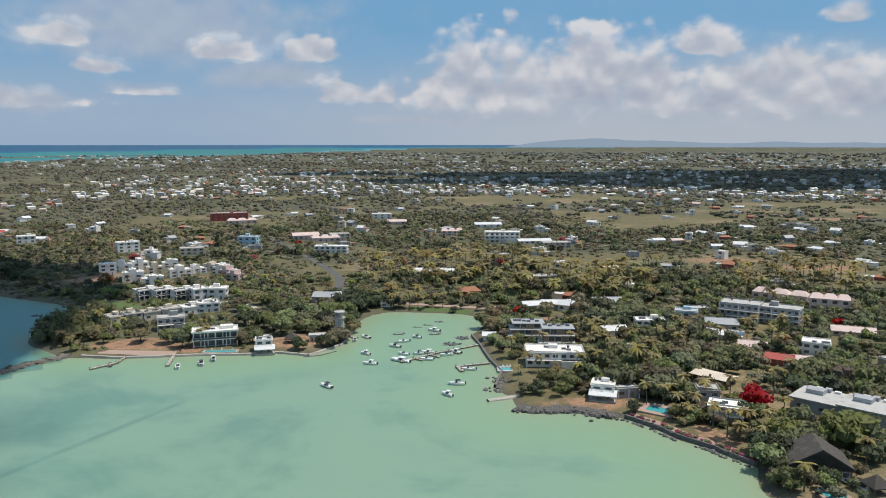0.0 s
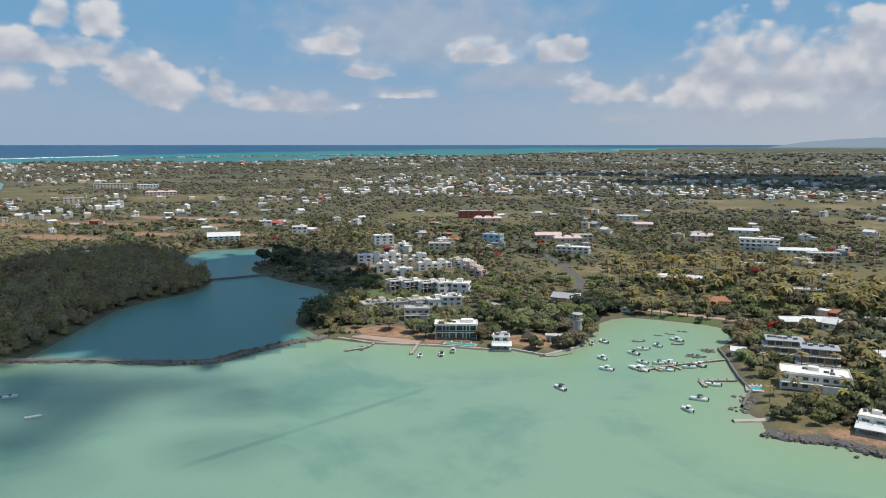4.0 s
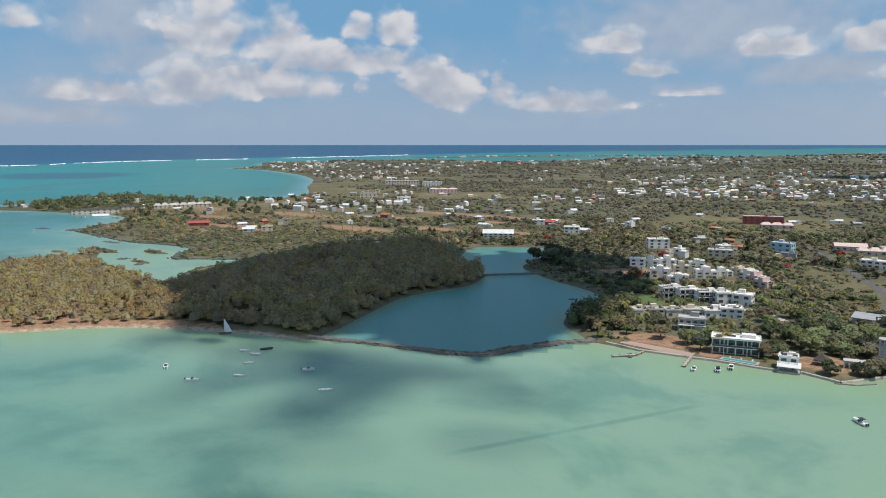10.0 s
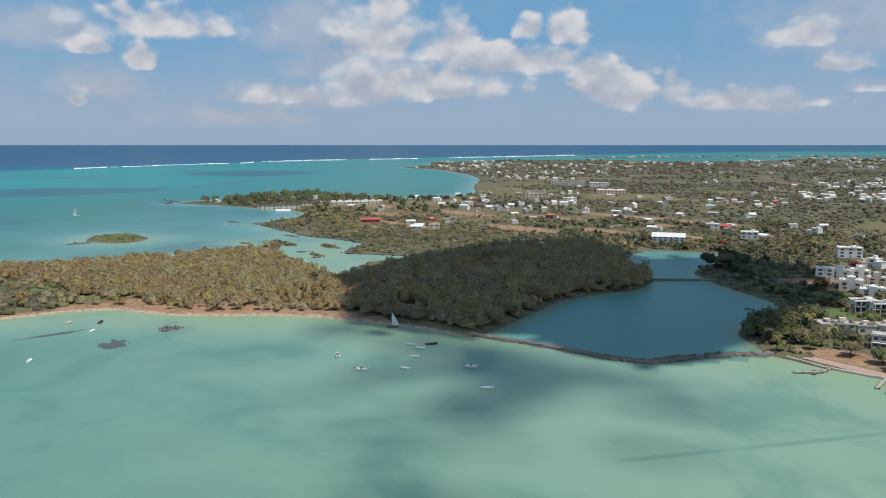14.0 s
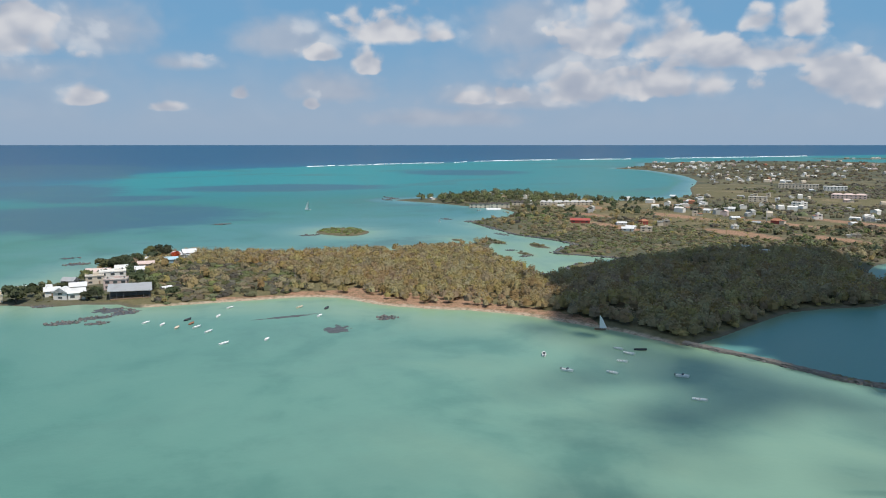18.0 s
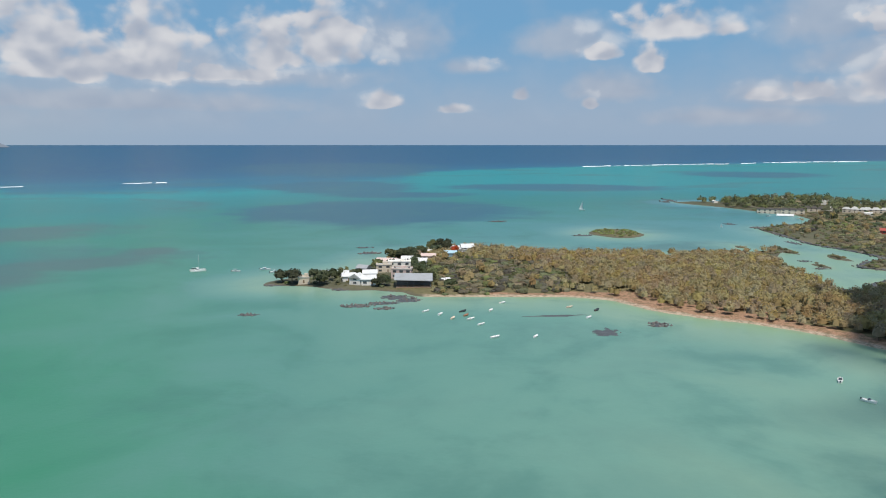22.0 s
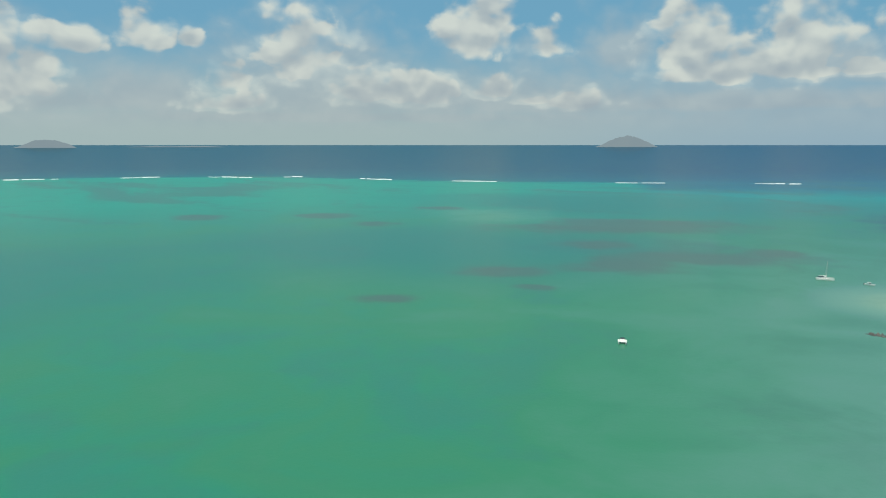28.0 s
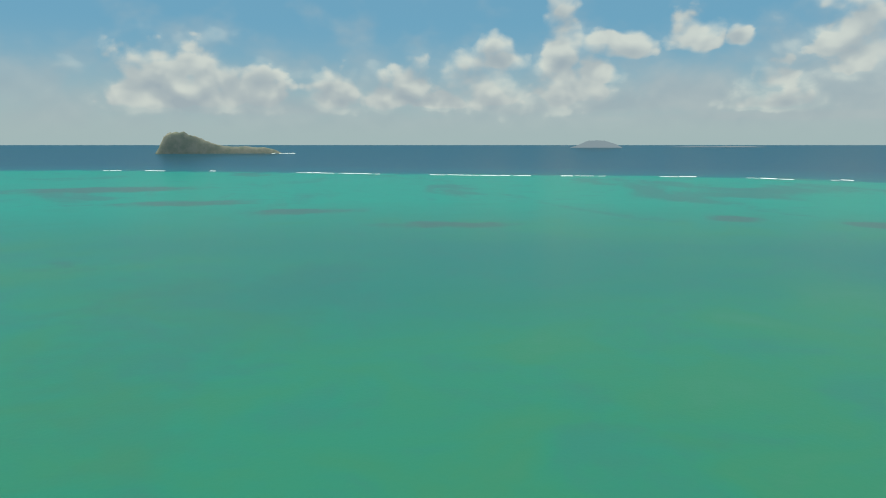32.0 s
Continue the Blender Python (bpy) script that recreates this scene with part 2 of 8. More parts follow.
SHORE_FAR = [(-2500, 1980), (-2766, 2010), (-2944, 2317), (-3513, 2765), (-3648, 3526), (-3361, 4052), (-2630, 3985), (-2500, 4600),
             (-2700, 5600), (-2349, 6500), (-1961, 8000), (-1762, 12358), (-800, 30000), (30000, 60000), (60000, 0), (9000, 0),
             (900, 0), (320, 20)]
ISLET = [(-851, 216), (-815, 236), (-818, 258), (-843, 276), (-880, 272), (-901, 256), (-885, 228)]
SANDBAR = [(-4100, 4700), (-3900, 5600), (-3400, 6600), (-2700, 7600), (-2500, 7300), (-3200, 6200), (-3600, 5300), (-3800, 4700)]
POND = SHORE_POND + [(-284, 270), (-267, 277), (-242, 283), (-223, 287), (-206, 295), (-194, 322), (-182, 347)]
REEF = [(2500, -3300), (844, -3223), (-208, -2680), (-951, -2400), (-1420, -2100), (-1572, -1494), (-1819, -1023), (-2100, -560),
        (-2700, -100), (-3300, 500), (-3535, 848), (-4034, 1837), (-4500, 2700), (-4700, 3444), (-5052, 5784), (-5600, 9000), (-5000, 30000),
        (60000, 60000), (60000, -60000), (9000, -6000)]
LAND = [spline(SHORE_EAST + SHORE_POND + SHORE_BEACH + SHORE_LAGOON + SHORE_FAR), spline(ISLET), spline(SANDBAR)]
# low grassy islets of the inner lagoon: middle and half sizes
for cx, cy, rx, ry in ((-706, 366, 24, 7), (-655, 391, 17, 8), (-735, 336, 9, 6), (-614, 352, 12, 5)):
    LAND.append(np.array([(cx + rx * math.cos(a) * (1 + 0.2 * math.sin(3 * a)), cy + ry * math.sin(a) * (1 + 0.2 * math.cos(2 * a))) for a in np.arange(0, 6.28, 0.4)]))


def inland(x, y, rings=None):
    """Distance in from the shore in metres, negative over water."""
    x, y = np.asarray(x, float), np.asarray(y, float)
    best = np.full(x.shape, -1e9)
    for ring in LAND if rings is None else rings:
        d2 = np.full(x.shape, 1e18)
        inside = np.zeros(x.shape, bool)
        for (ax, ay), (bx, by) in zip(ring, np.roll(ring, -1, 0)):
            ex, ey = bx - ax, by - ay
            t = np.clip(((x - ax) * ex + (y - ay) * ey) / (ex * ex + ey * ey + 1e-9), 0, 1)
            d2 = np.minimum(d2, (x - ax - t * ex) ** 2 + (y - ay - t * ey) ** 2)
            if ay != by:
                inside ^= ((ay > y) != (by > y)) & (x < (bx - ax) * (y - ay) / (by - ay) + ax)
        best = np.maximum(best, np.where(inside, 1, -1) * np.sqrt(d2))
    return best


def value(x, y, s, seed=0):
    """Smooth noise over the plan, 0 to 1, with cells of s metres."""
    x, y = np.asarray(x, float) / s + 17.3 * seed, np.asarray(y, float) / s - 9.1 * seed
    i, j = np.floor(x), np.floor(y)
    u, v = x - i, y - j
    u, v = u * u * (3 - 2 * u), v * v * (3 - 2 * v)

    def h(a, b):
        q = np.sin(a * 127.1 + b * 311.7 + seed * 74.7) * 43758.5453
        return q - np.floor(q)

    return (h(i, j) * (1 - u) + h(i + 1, j) * u) * (1 - v) + (h(i, j + 1) * (1 - u) + h(i + 1, j + 1) * u) * v


def relief(x, y, s):
    """Height of the ground, from the distance s in from the shore."""
    up = np.clip(s, 0, 6) * 0.22 + np.clip(s - 6, 0, 60) * 0.018 + np.clip(s - 60, 0, 4000) * 0.0012
    up = up + np.clip(s - 10, 0, 40) / 40 * (value(x, y, 60, 1) - 0.5) * 0.8
    far_out = np.clip(np.hypot(x, y) - 900, 0, None) * 0.03 * np.clip((-s - 15) / 60, 0, 1)
    return np.where(s > 0, up + 0.02, np.maximum(s * 0.12, -3.0) - far_out)


def grove(x, y):
    """Where the plain is wooded, 0 to 1."""
    return 0.5 * value(x, y, 190, 2) + 0.3 * value(x, y, 75, 7) + 0.2 * value(x, y, 28, 8)


def ground_z(x, y):
    return float(relief(np.array([x]), np.array([y]), inland(np.array([x]), np.array([y])))[0])


# ---- materials ----
def material(name, rough=0.7, metal=0.0, spec=0.4):
    m = bpy.data.materials.new(name)
    m.use_nodes = True
    b = Nodes(m.node_tree)
    out, sh = b.n("ShaderNodeOutputMaterial"), b.n("ShaderNodeBsdfPrincipled")
    b.put(out.inputs["Surface"], sh.outputs[0])
    sh.inputs["Roughness"].default_value, sh.inputs["Metallic"].default_value = rough, metal
    sh.inputs["Specular IOR Level"].default_value = spec
    b.where = b.n("ShaderNodeNewGeometry").outputs["Position"]
    b.sh = sh
    return m, b


def bump(b, height, strength=0.3, dist=0.1):
    node = b.n("ShaderNodeBump")
    node.inputs["Strength"].default_value, node.inputs["Distance"].default_value = strength, dist
    b.put(node.inputs["Height"], height)
    b.put(b.sh.inputs["Normal"], node.outputs[0])


def worn(name, colour, rough=0.7, metal=0.0, vary=0.25, size=0.6, dirt=(0.25, 0.22, 0.18), dirty=0.25, relief_=0.15, per_thing=0.0):
    """Painted, plastered or stone surface: grain and stains at two scales."""
    m, b = material(name, rough, metal)
    big, small = b.noise(b.where, 0.12 / size, 4), b.noise(b.where, 2.2 / size, 5, 0.65)
    c = b.mix(b.remap(small, 0.3, 0.75, 0.0, vary), colour, tuple(k * 0.62 for k in colour))
    c = b.mix(b.math("MULTIPLY", b.remap(big, 0.48, 0.72), dirty), c, dirt)
    if per_thing:
        rnd = b.n("ShaderNodeObjectInfo").outputs["Random"]
        hsv = b.n("ShaderNodeHueSaturation")
        b.put(hsv.inputs["Color"], c)
        b.put(hsv.inputs["Value"], b.remap(rnd, 0.0, 1.0, 1 - per_thing, 1 + per_thing, False))
        c = hsv.outputs[0]
    b.put(b.sh.inputs["Base Color"], c)
    b.put(b.sh.inputs["Roughness"], b.remap(small, 0.2, 0.8, max(rough - 0.12, 0.05), min(rough + 0.12, 1.0), False))
    if relief_:
        bump(b, small, relief_, 0.05)
    return m


def leafy(name, dark, light, dry=(0.16, 0.13, 0.05), dryness=0.2, patch=0.02, spread=0.38):
    """Foliage: leaf by leaf and patch by patch."""
    dark, light, dry = ((c[0] * 1.09, c[1] * 0.98, c[2]) for c in (dark, light, dry))
    m, b = material(name, 0.62, 0.0, 0.25)
    isl = b.n("ShaderNodeNewGeometry").outputs["Random Per Island"]
    big = b.noise(b.where, patch, 3)
    mid = b.noise(b.where, 0.14, 3)
    c = b.mix(b.math("MULTIPLY", b.math("ADD", isl, b.remap(mid, 0.3, 0.7)), 0.5), dark, light)
    c = b.mix(b.math("MULTIPLY", b.remap(big, 0.42, 0.68), dryness), c, dry)
    rnd = b.math("FRACT", b.math("ADD", b.n("ShaderNodeObjectInfo").outputs["Random"], b.n("ShaderNodeAttribute", attribute_name="plant").outputs["Fac"]))
    own = b.math("FRACT", b.math("MULTIPLY", rnd, 7.31))
    hsv = b.n("ShaderNodeHueSaturation")
    b.put(hsv.inputs["Color"], c)
    b.put(hsv.inputs["Hue"], b.remap(rnd, 0.0, 1.0, 0.48, 0.515, False))
    b.put(hsv.inputs["Saturation"], b.remap(own, 0.0, 1.0, 0.75, 1.12, False))
    b.put(hsv.inputs["Value"], b.remap(rnd, 0.0, 1.0, 1 - spread, 1 + spread * 0.9, False))
    b.put(b.sh.inputs["Base Color"], hsv.outputs[0])
    soft = b.vmath("NORMALIZE", b.vmath("ADD", b.scale(b.n("ShaderNodeNewGeometry").outputs["Normal"], 0.55), (0.0, 0.0, 0.6)))
    b.put(b.sh.inputs["Normal"], soft)
    glow, both = b.n("ShaderNodeBsdfTranslucent"), b.n("ShaderNodeMixShader")
    b.put(glow.inputs["Color"], hsv.outputs[0])
    both.inputs[0].default_value = 0.42
    b.put(both.inputs[1], b.sh.outputs[0])
    b.put(both.inputs[2], glow.outputs[0])
    b.put(next(k for k in b.t.nodes if k.bl_idname == "ShaderNodeOutputMaterial").inputs["Surface"], both.outputs[0])
    return m


# sea: the bed shows through, from pale sand to deep blue
m_sea, b = material("sea_water", 0.30, 0.0, 0.13)
b.sh.inputs["IOR"].default_value = 1.33
deep = b.n("ShaderNodeAttribute", attribute_name="depth").outputs["Fac"]
far_p = b.n("ShaderNodeAttribute", attribute_name="plan").outputs["Vector"]
n1 = b.noise(far_p, 0.012, 5, 0.6, 0.6)
n2 = b.noise(far_p, 0.05, 4, 0.6)
n3 = b.noise(b.vmath("MULTIPLY", far_p, (1.0, 0.45, 1.0)), 0.0035, 4, 0.55, 0.8)
n4 = b.noise(b.vmath("MULTIPLY", far_p, (0.5, 1.0, 1.0)), 0.0022, 3, 0.5, 0.4)
streak = b.remap(b.math("ADD", b.n("ShaderNodeAttribute", attribute_name="trough").outputs["Fac"], b.math("MULTIPLY", b.math("SUBTRACT", n4, 0.5), 2.0)), -0.1, 0.7, 0.0, 0.8)
dd = b.math("ADD", deep, b.math("MULTIPLY", b.math("MULTIPLY", b.math("SUBTRACT", n1, 0.5), 1.6), b.remap(deep, 0.0, 1.2)))
sea_c = b.ramp(b.math("DIVIDE", dd, 12.0), [
    (0.0, (0.27, 0.33, 0.21)), (0.045, (0.225, 0.35, 0.225)), (0.10, (0.215, 0.335, 0.248)), (0.18, (0.145, 0.286, 0.232)),
    (0.27, (0.100, 0.241, 0.199)), (0.345, (0.048, 0.213, 0.124)), (0.39, (0.028, 0.222, 0.165)), (0.45, (0.012, 0.285, 0.210)), (0.54, (0.010, 0.15, 0.17)),
    (0.67, (0.020, 0.105, 0.150)), (1.0, (0.020, 0.078, 0.125))])
weed = b.math("MULTIPLY", b.remap(b.math("ADD", n3, b.math("MULTIPLY", b.math("SUBTRACT", n2, 0.5), 0.25)), 0.545, 0.66), b.remap(deep, 0.9, 2.2))
off = b.n("ShaderNodeVectorMath", operation="LENGTH")
b.put(off.inputs[0], far_p)
weed = b.math("MULTIPLY", weed, b.remap(off.outputs["Value"], 330.0, 800.0, 0.25, 1.0))
weed = b.math("MULTIPLY", weed, b.remap(deep, 6.5, 8.5, 0.6, 0.0))
ragged = b.math("ADD", b.math("MULTIPLY", b.math("SUBTRACT", n1, 0.5), 1.5), b.math("MULTIPLY", b.math("SUBTRACT", b.noise(b.vmath("MULTIPLY", far_p, (1.0, 0.6, 1.0)), 0.03, 5, 0.65), 0.5), 1.2))
coral = b.remap(b.math("ADD", b.n("ShaderNodeAttribute", attribute_name="coral").outputs["Fac"], ragged), -0.1, 0.6, 0.0, 0.82)
sands = b.remap(b.math("ADD", b.n("ShaderNodeAttribute", attribute_name="sands").outputs["Fac"], ragged), 0.0, 0.9, 0.0, 0.5)
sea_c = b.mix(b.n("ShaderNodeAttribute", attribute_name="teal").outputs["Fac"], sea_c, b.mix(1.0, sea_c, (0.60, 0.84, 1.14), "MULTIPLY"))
sea_c = b.mix(weed, sea_c, (0.062, 0.130, 0.125))
sea_c = b.mix(streak, sea_c, (0.028, 0.172, 0.158))
sea_c = b.mix(sands, sea_c, (0.125, 0.29, 0.225))
sea_c = b.mix(coral, sea_c, (0.078, 0.128, 0.118))
# shadows of far clouds, painted dark blue into the sea colour (attribute grass)
shade_patch = b.remap(b.math("ADD", b.n("ShaderNodeAttribute", attribute_name="grass").outputs["Fac"], b.math("MULTIPLY", ragged, 0.5)), -0.05, 0.32, 0.0, 0.82)
sea_c = b.mix(shade_patch, sea_c, (0.030, 0.092, 0.140))
spots = b.math("MULTIPLY", b.remap(b.math("ADD", n1, b.math("MULTIPLY", n2, 0.35)), 0.66, 0.86, 0.0, 0.34), b.remap(deep, 0.5, 1.0))
cx0, cy0, cx1, cy1 = -148.0, 192.0, -100.0, 292.0  # a narrow dredged channel across the shallow bay
cl = math.hypot(cx1 - cx0, cy1 - cy0)
px_, py_, _ = b.sep(far_p)
along = b.math("ADD", b.math("MULTIPLY", px_, (cx1 - cx0) / cl), b.math("MULTIPLY", py_, (cy1 - cy0) / cl))
aside = b.math("ADD", b.math("MULTIPLY", px_, (cy1 - cy0) / cl), b.math("MULTIPLY", py_, -(cx1 - cx0) / cl))
a_mid = (cx0 + cx1) / 2 * (cx1 - cx0) / cl + (cy0 + cy1) / 2 * (cy1 - cy0) / cl
s_mid = cx0 * (cy1 - cy0) / cl - cy0 * (cx1 - cx0) / cl
track = b.math("MULTIPLY", b.remap(b.math("ABSOLUTE", b.math("SUBTRACT", aside, s_mid)), 0.6, 2.6, 1.0, 0.0), b.remap(b.math("ABSOLUTE", b.math("SUBTRACT", along, a_mid)), cl * 0.4, cl * 0.55, 1.0, 0.0))
track = b.math("MULTIPLY", track, b.remap(n2, 0.3, 0.6, 0.12, 0.42))
sea_c = b.mix(b.math("MAXIMUM", spots, track), sea_c, (0.060, 0.165, 0.140))
still = b.n("ShaderNodeAttribute", attribute_name="pond").outputs["Fac"]
sea_c = b.mix(b.remap(still, 0.0, 0.05), sea_c, b.mix(b.remap(b.math("ADD", still, b.math("MULTIPLY", n2, 0.3)), 0.25, 1.0), (0.15, 0.24, 0.17), (0.098, 0.245, 0.222)))
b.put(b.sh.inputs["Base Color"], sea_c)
rip = b.noise(b.vmath("MULTIPLY", b.where, (1.0, 0.7, 1.0)), 0.55, 4, 0.6)
bump(b, rip, 0.25, 0.18)

# ground: dry grass, scrub, red earth, sand along the shore
m_ground, b = material("ground", 0.9, 0.0, 0.2)
sh_in = b.n("ShaderNodeAttribute", attribute_name="shore").outputs["Fac"]
bare = b.n("ShaderNodeAttribute", attribute_name="bare").outputs["Fac"]
g1, g2, g3 = b.noise(b.where, 0.011, 5, 0.6), b.noise(b.where, 0.09, 5, 0.65), b.noise(b.where, 0.9, 4, 0.65)
gc = b.mix(b.remap(g1, 0.50, 0.66), (0.178, 0.152, 0.080), (0.32, 0.235, 0.142))
gc = b.mix(b.remap(g2, 0.45, 0.7, 0.0, 0.7), gc, (0.112, 0.110, 0.052))
wooded = b.n("ShaderNodeAttribute", attribute_name="wooded").outputs["Fac"]
gc = b.mix(wooded, gc, b.mix(b.remap(g1, 0.42, 0.62), (0.085, 0.090, 0.062), (0.15, 0.14, 0.092)))
gc = b.mix(b.math("MULTIPLY", b.remap(b.math("ADD", bare, b.math("MULTIPLY", b.math("SUBTRACT", g2, 0.5), 0.8)), 0.35, 0.65), 0.95), gc,
           b.mix(b.remap(g3, 0.3, 0.7), (0.43, 0.25, 0.165), (0.33, 0.19, 0.12)))
gc = b.mix(b.remap(b.math("ADD", sh_in, b.math("MULTIPLY", g2, 6.0)), 4.0, 8.0, 0.9, 0.0), gc,
           b.mix(b.n("ShaderNodeAttribute", attribute_name="sandy").outputs["Fac"], b.mix(g3, (0.09, 0.085, 0.07), (0.17, 0.15, 0.11)), b.mix(g3, (0.58, 0.47, 0.36), (0.46, 0.35, 0.26))))
g4 = b.noise(b.where, 0.28, 5, 0.7)
gc = b.mix(b.remap(g4, 0.46, 0.62, 0.0, 0.55), gc, (0.085, 0.088, 0.042))
gc = b.mix(b.remap(g3, 0.35, 0.75, 0.0, 0.35), gc, (0.12, 0.105, 0.055))
b.put(b.sh.inputs["Base Color"], gc)
bump(b, g3, 0.4, 0.3)

M = {
    "white": worn("white_render", (0.82, 0.785, 0.73), 0.75, vary=0.15),
    "cream": worn("cream_render", (0.70, 0.60, 0.48), 0.8),
    "beige": worn("beige_render", (0.42, 0.35, 0.27), 0.8),
    "grey": worn("grey_render", (0.36, 0.36, 0.35), 0.8),
    "dark": worn("dark_grey_render", (0.16, 0.16, 0.165), 0.75),
    "pink": worn("pink_render", (0.68, 0.53, 0.48), 0.8),
    "blue": worn("pale_blue_render", (0.42, 0.60, 0.70), 0.8),
    "red": worn("red_paint", (0.42, 0.09, 0.07), 0.7),
    "terracotta": worn("terracotta", (0.40, 0.17, 0.10), 0.85),
    "metal": worn("white_sheet_roof", (0.74, 0.74, 0.73), 0.5, 0.0),
    "sheet": worn("grey_sheet_roof", (0.40, 0.41, 0.42), 0.55),
    "slab": worn("concrete_roof", (0.50, 0.49, 0.46), 0.85, dirty=0.5),
    "thatch": worn("weathered_thatch", (0.085, 0.075, 0.065), 0.95, vary=0.5, size=0.25, relief_=0.6),
    "stone": worn("basalt_stone", (0.155, 0.145, 0.135), 0.9, vary=0.5, relief_=0.5, per_thing=0.25),
    "wetrock": worn("wet_basalt", (0.095, 0.100, 0.105), 0.6, vary=0.5, relief_=0.5, dirt=(0.05, 0.06, 0.06)),
    "oldwall": worn("old_masonry", (0.185, 0.168, 0.148), 0.95, vary=0.5, relief_=0.5, dirt=(0.10, 0.095, 0.085), dirty=0.6),
    "palestone": worn("pale_coping", (0.46, 0.42, 0.36), 0.9, vary=0.35, relief_=0.3),
    "wood": worn("weathered_timber", (0.30, 0.21, 0.14), 0.8, vary=0.4, relief_=0.3, per_thing=0.2),
    "bark": worn("bark", (0.15, 0.115, 0.085), 0.95, vary=0.5, relief_=0.5),
    "asphalt": worn("asphalt", (0.11, 0.108, 0.105), 0.9, vary=0.3),
    "paving": worn("pink_paving", (0.44, 0.31, 0.25), 0.9, vary=0.3),
    "gel": worn("white_gelcoat", (0.82, 0.82, 0.80), 0.28, vary=0.06, dirty=0.08, relief_=0.0),
    "navy": worn("dark_canvas", (0.035, 0.045, 0.06), 0.8),
    "foam": worn("surf_foam", (0.86, 0.88, 0.88), 0.8, vary=0.1, dirty=0.0, relief_=0.4),
    "frame": worn("window_frame", (0.55, 0.55, 0.54), 0.5),
    "lawn": worn("lawn", (0.10, 0.15, 0.045), 0.95, vary=0.4, dirt=(0.16, 0.13, 0.06)),
}
mg, b = material("dark_glass", 0.08, 0.0, 0.6)
b.put(b.sh.inputs["Base Color"], b.mix(b.noise(b.where, 0.5, 2), (0.055, 0.062, 0.068), (0.11, 0.118, 0.122)))
M["glass"] = mg
mp, b = material("pool_water", 0.08, 0.0, 0.5)
b.put(b.sh.inputs["Base Color"], b.mix(b.noise(b.where, 0.8, 3), (0.05, 0.34, 0.37), (0.10, 0.42, 0.43)))
bump(b, b.noise(b.where, 2.0, 3), 0.1, 0.05)
M["pool"] = mp
L = {
    "scrub": leafy("scrub_leaves", (0.140, 0.142, 0.076), (0.255, 0.250, 0.128), (0.31, 0.26, 0.16), 0.6),
    "broad": leafy("broad_leaves", (0.098, 0.128, 0.054), (0.205, 0.252, 0.104), (0.25, 0.23, 0.12), 0.3),
    "bright": leafy("bright_leaves", (0.14, 0.19, 0.060), (0.265, 0.325, 0.11), dryness=0.1),
    "deepgreen": leafy("dark_leaves", (0.050, 0.076, 0.038), (0.108, 0.142, 0.064), dryness=0.08),
    "filao": leafy("casuarina_needles", (0.262, 0.244, 0.108), (0.425, 0.385, 0.175), (0.42, 0.31, 0.15), 0.45, spread=0.16),
    "palm": leafy("palm_fronds", (0.15, 0.155, 0.054), (0.36, 0.335, 0.120), (0.42, 0.33, 0.13), 0.45),
    "flame": leafy("flame_blossom", (0.30, 0.030, 0.015), (0.56, 0.085, 0.035), (0.07, 0.09, 0.025), 0.3, 0.1, spread=0.12),
    "rose": leafy("bougainvillea", (0.22, 0.05, 0.09), (0.42, 0.12, 0.18), dryness=0.4, patch=0.2),
    # greyed leaves: distance haze mixed into the colour; also varies the peninsula scrub
    "far": leafy("haze_grey_leaves", (0.115, 0.122, 0.088), (0.185, 0.185, 0.130), (0.25, 0.215, 0.145), 0.4, 0.006),
}


# ---- builders ----
def mesh_of(name, verts, faces, mat, smooth=False):
    me = bpy.data.meshes.new(name)
    me.from_pydata([tuple(v) for v in verts], [], [tuple(f) for f in faces])
    if mat:
        me.materials.append(mat)
    if smooth:
        me.polygons.foreach_set("use_smooth", [True] * len(me.polygons))
    return me


def quads_of(name, v, mat):
    """A mesh of loose quads from an array n x 4 x 3."""
    n = len(v)
    me = bpy.data.meshes.new(name)
    me.vertices.add(n * 4)
    me.vertices.foreach_set("co", np.ascontiguousarray(v, np.float32).ravel())
    me.loops.add(n * 4)
    me.loops.foreach_set("vertex_index", np.arange(n * 4, dtype=np.int32))
    me.polygons.add(n)
    me.polygons.foreach_set("loop_start", np.arange(n, dtype=np.int32) * 4)
    me.polygons.foreach_set("loop_total", np.full(n, 4, np.int32))
    me.update(calc_edges=True)
    me.materials.append(mat)
    return me


def grid_of(name, P, mat, attrs=None):
    """A smooth sheet from an array of points rows x columns x 3."""
    r, c = P.shape[:2]
    me = bpy.data.meshes.new(name)
    me.vertices.add(r * c)
    me.vertices.foreach_set("co", np.ascontiguousarray(P, np.float32).ravel())
    i = (np.arange(r - 1)[:, None] * c + np.arange(c - 1)[None]).ravel()
    q = np.stack([i, i + c, i + c + 1, i + 1], 1).astype(np.int32)
    n = len(q)
    me.loops.add(n * 4)
    me.loops.foreach_set("vertex_index", q.ravel())
    me.polygons.add(n)
    me.polygons.foreach_set("loop_start", np.arange(n, dtype=np.int32) * 4)
    me.polygons.foreach_set("loop_total", np.full(n, 4, np.int32))
    me.polygons.foreach_set("use_smooth", np.ones(n, bool))
    me.update(calc_edges=True)
    me.materials.append(mat)
    for k, v in (attrs or {}).items():
        if v.ndim == 3:
            a = me.attributes.new(k, "FLOAT_VECTOR", "POINT")
            a.data.foreach_set("vector", np.ascontiguousarray(v, np.float32).ravel())
        else:
            a = me.attributes.new(k, "FLOAT", "POINT")
            a.data.foreach_set("value", np.ascontiguousarray(v, np.float32).ravel())
    return me


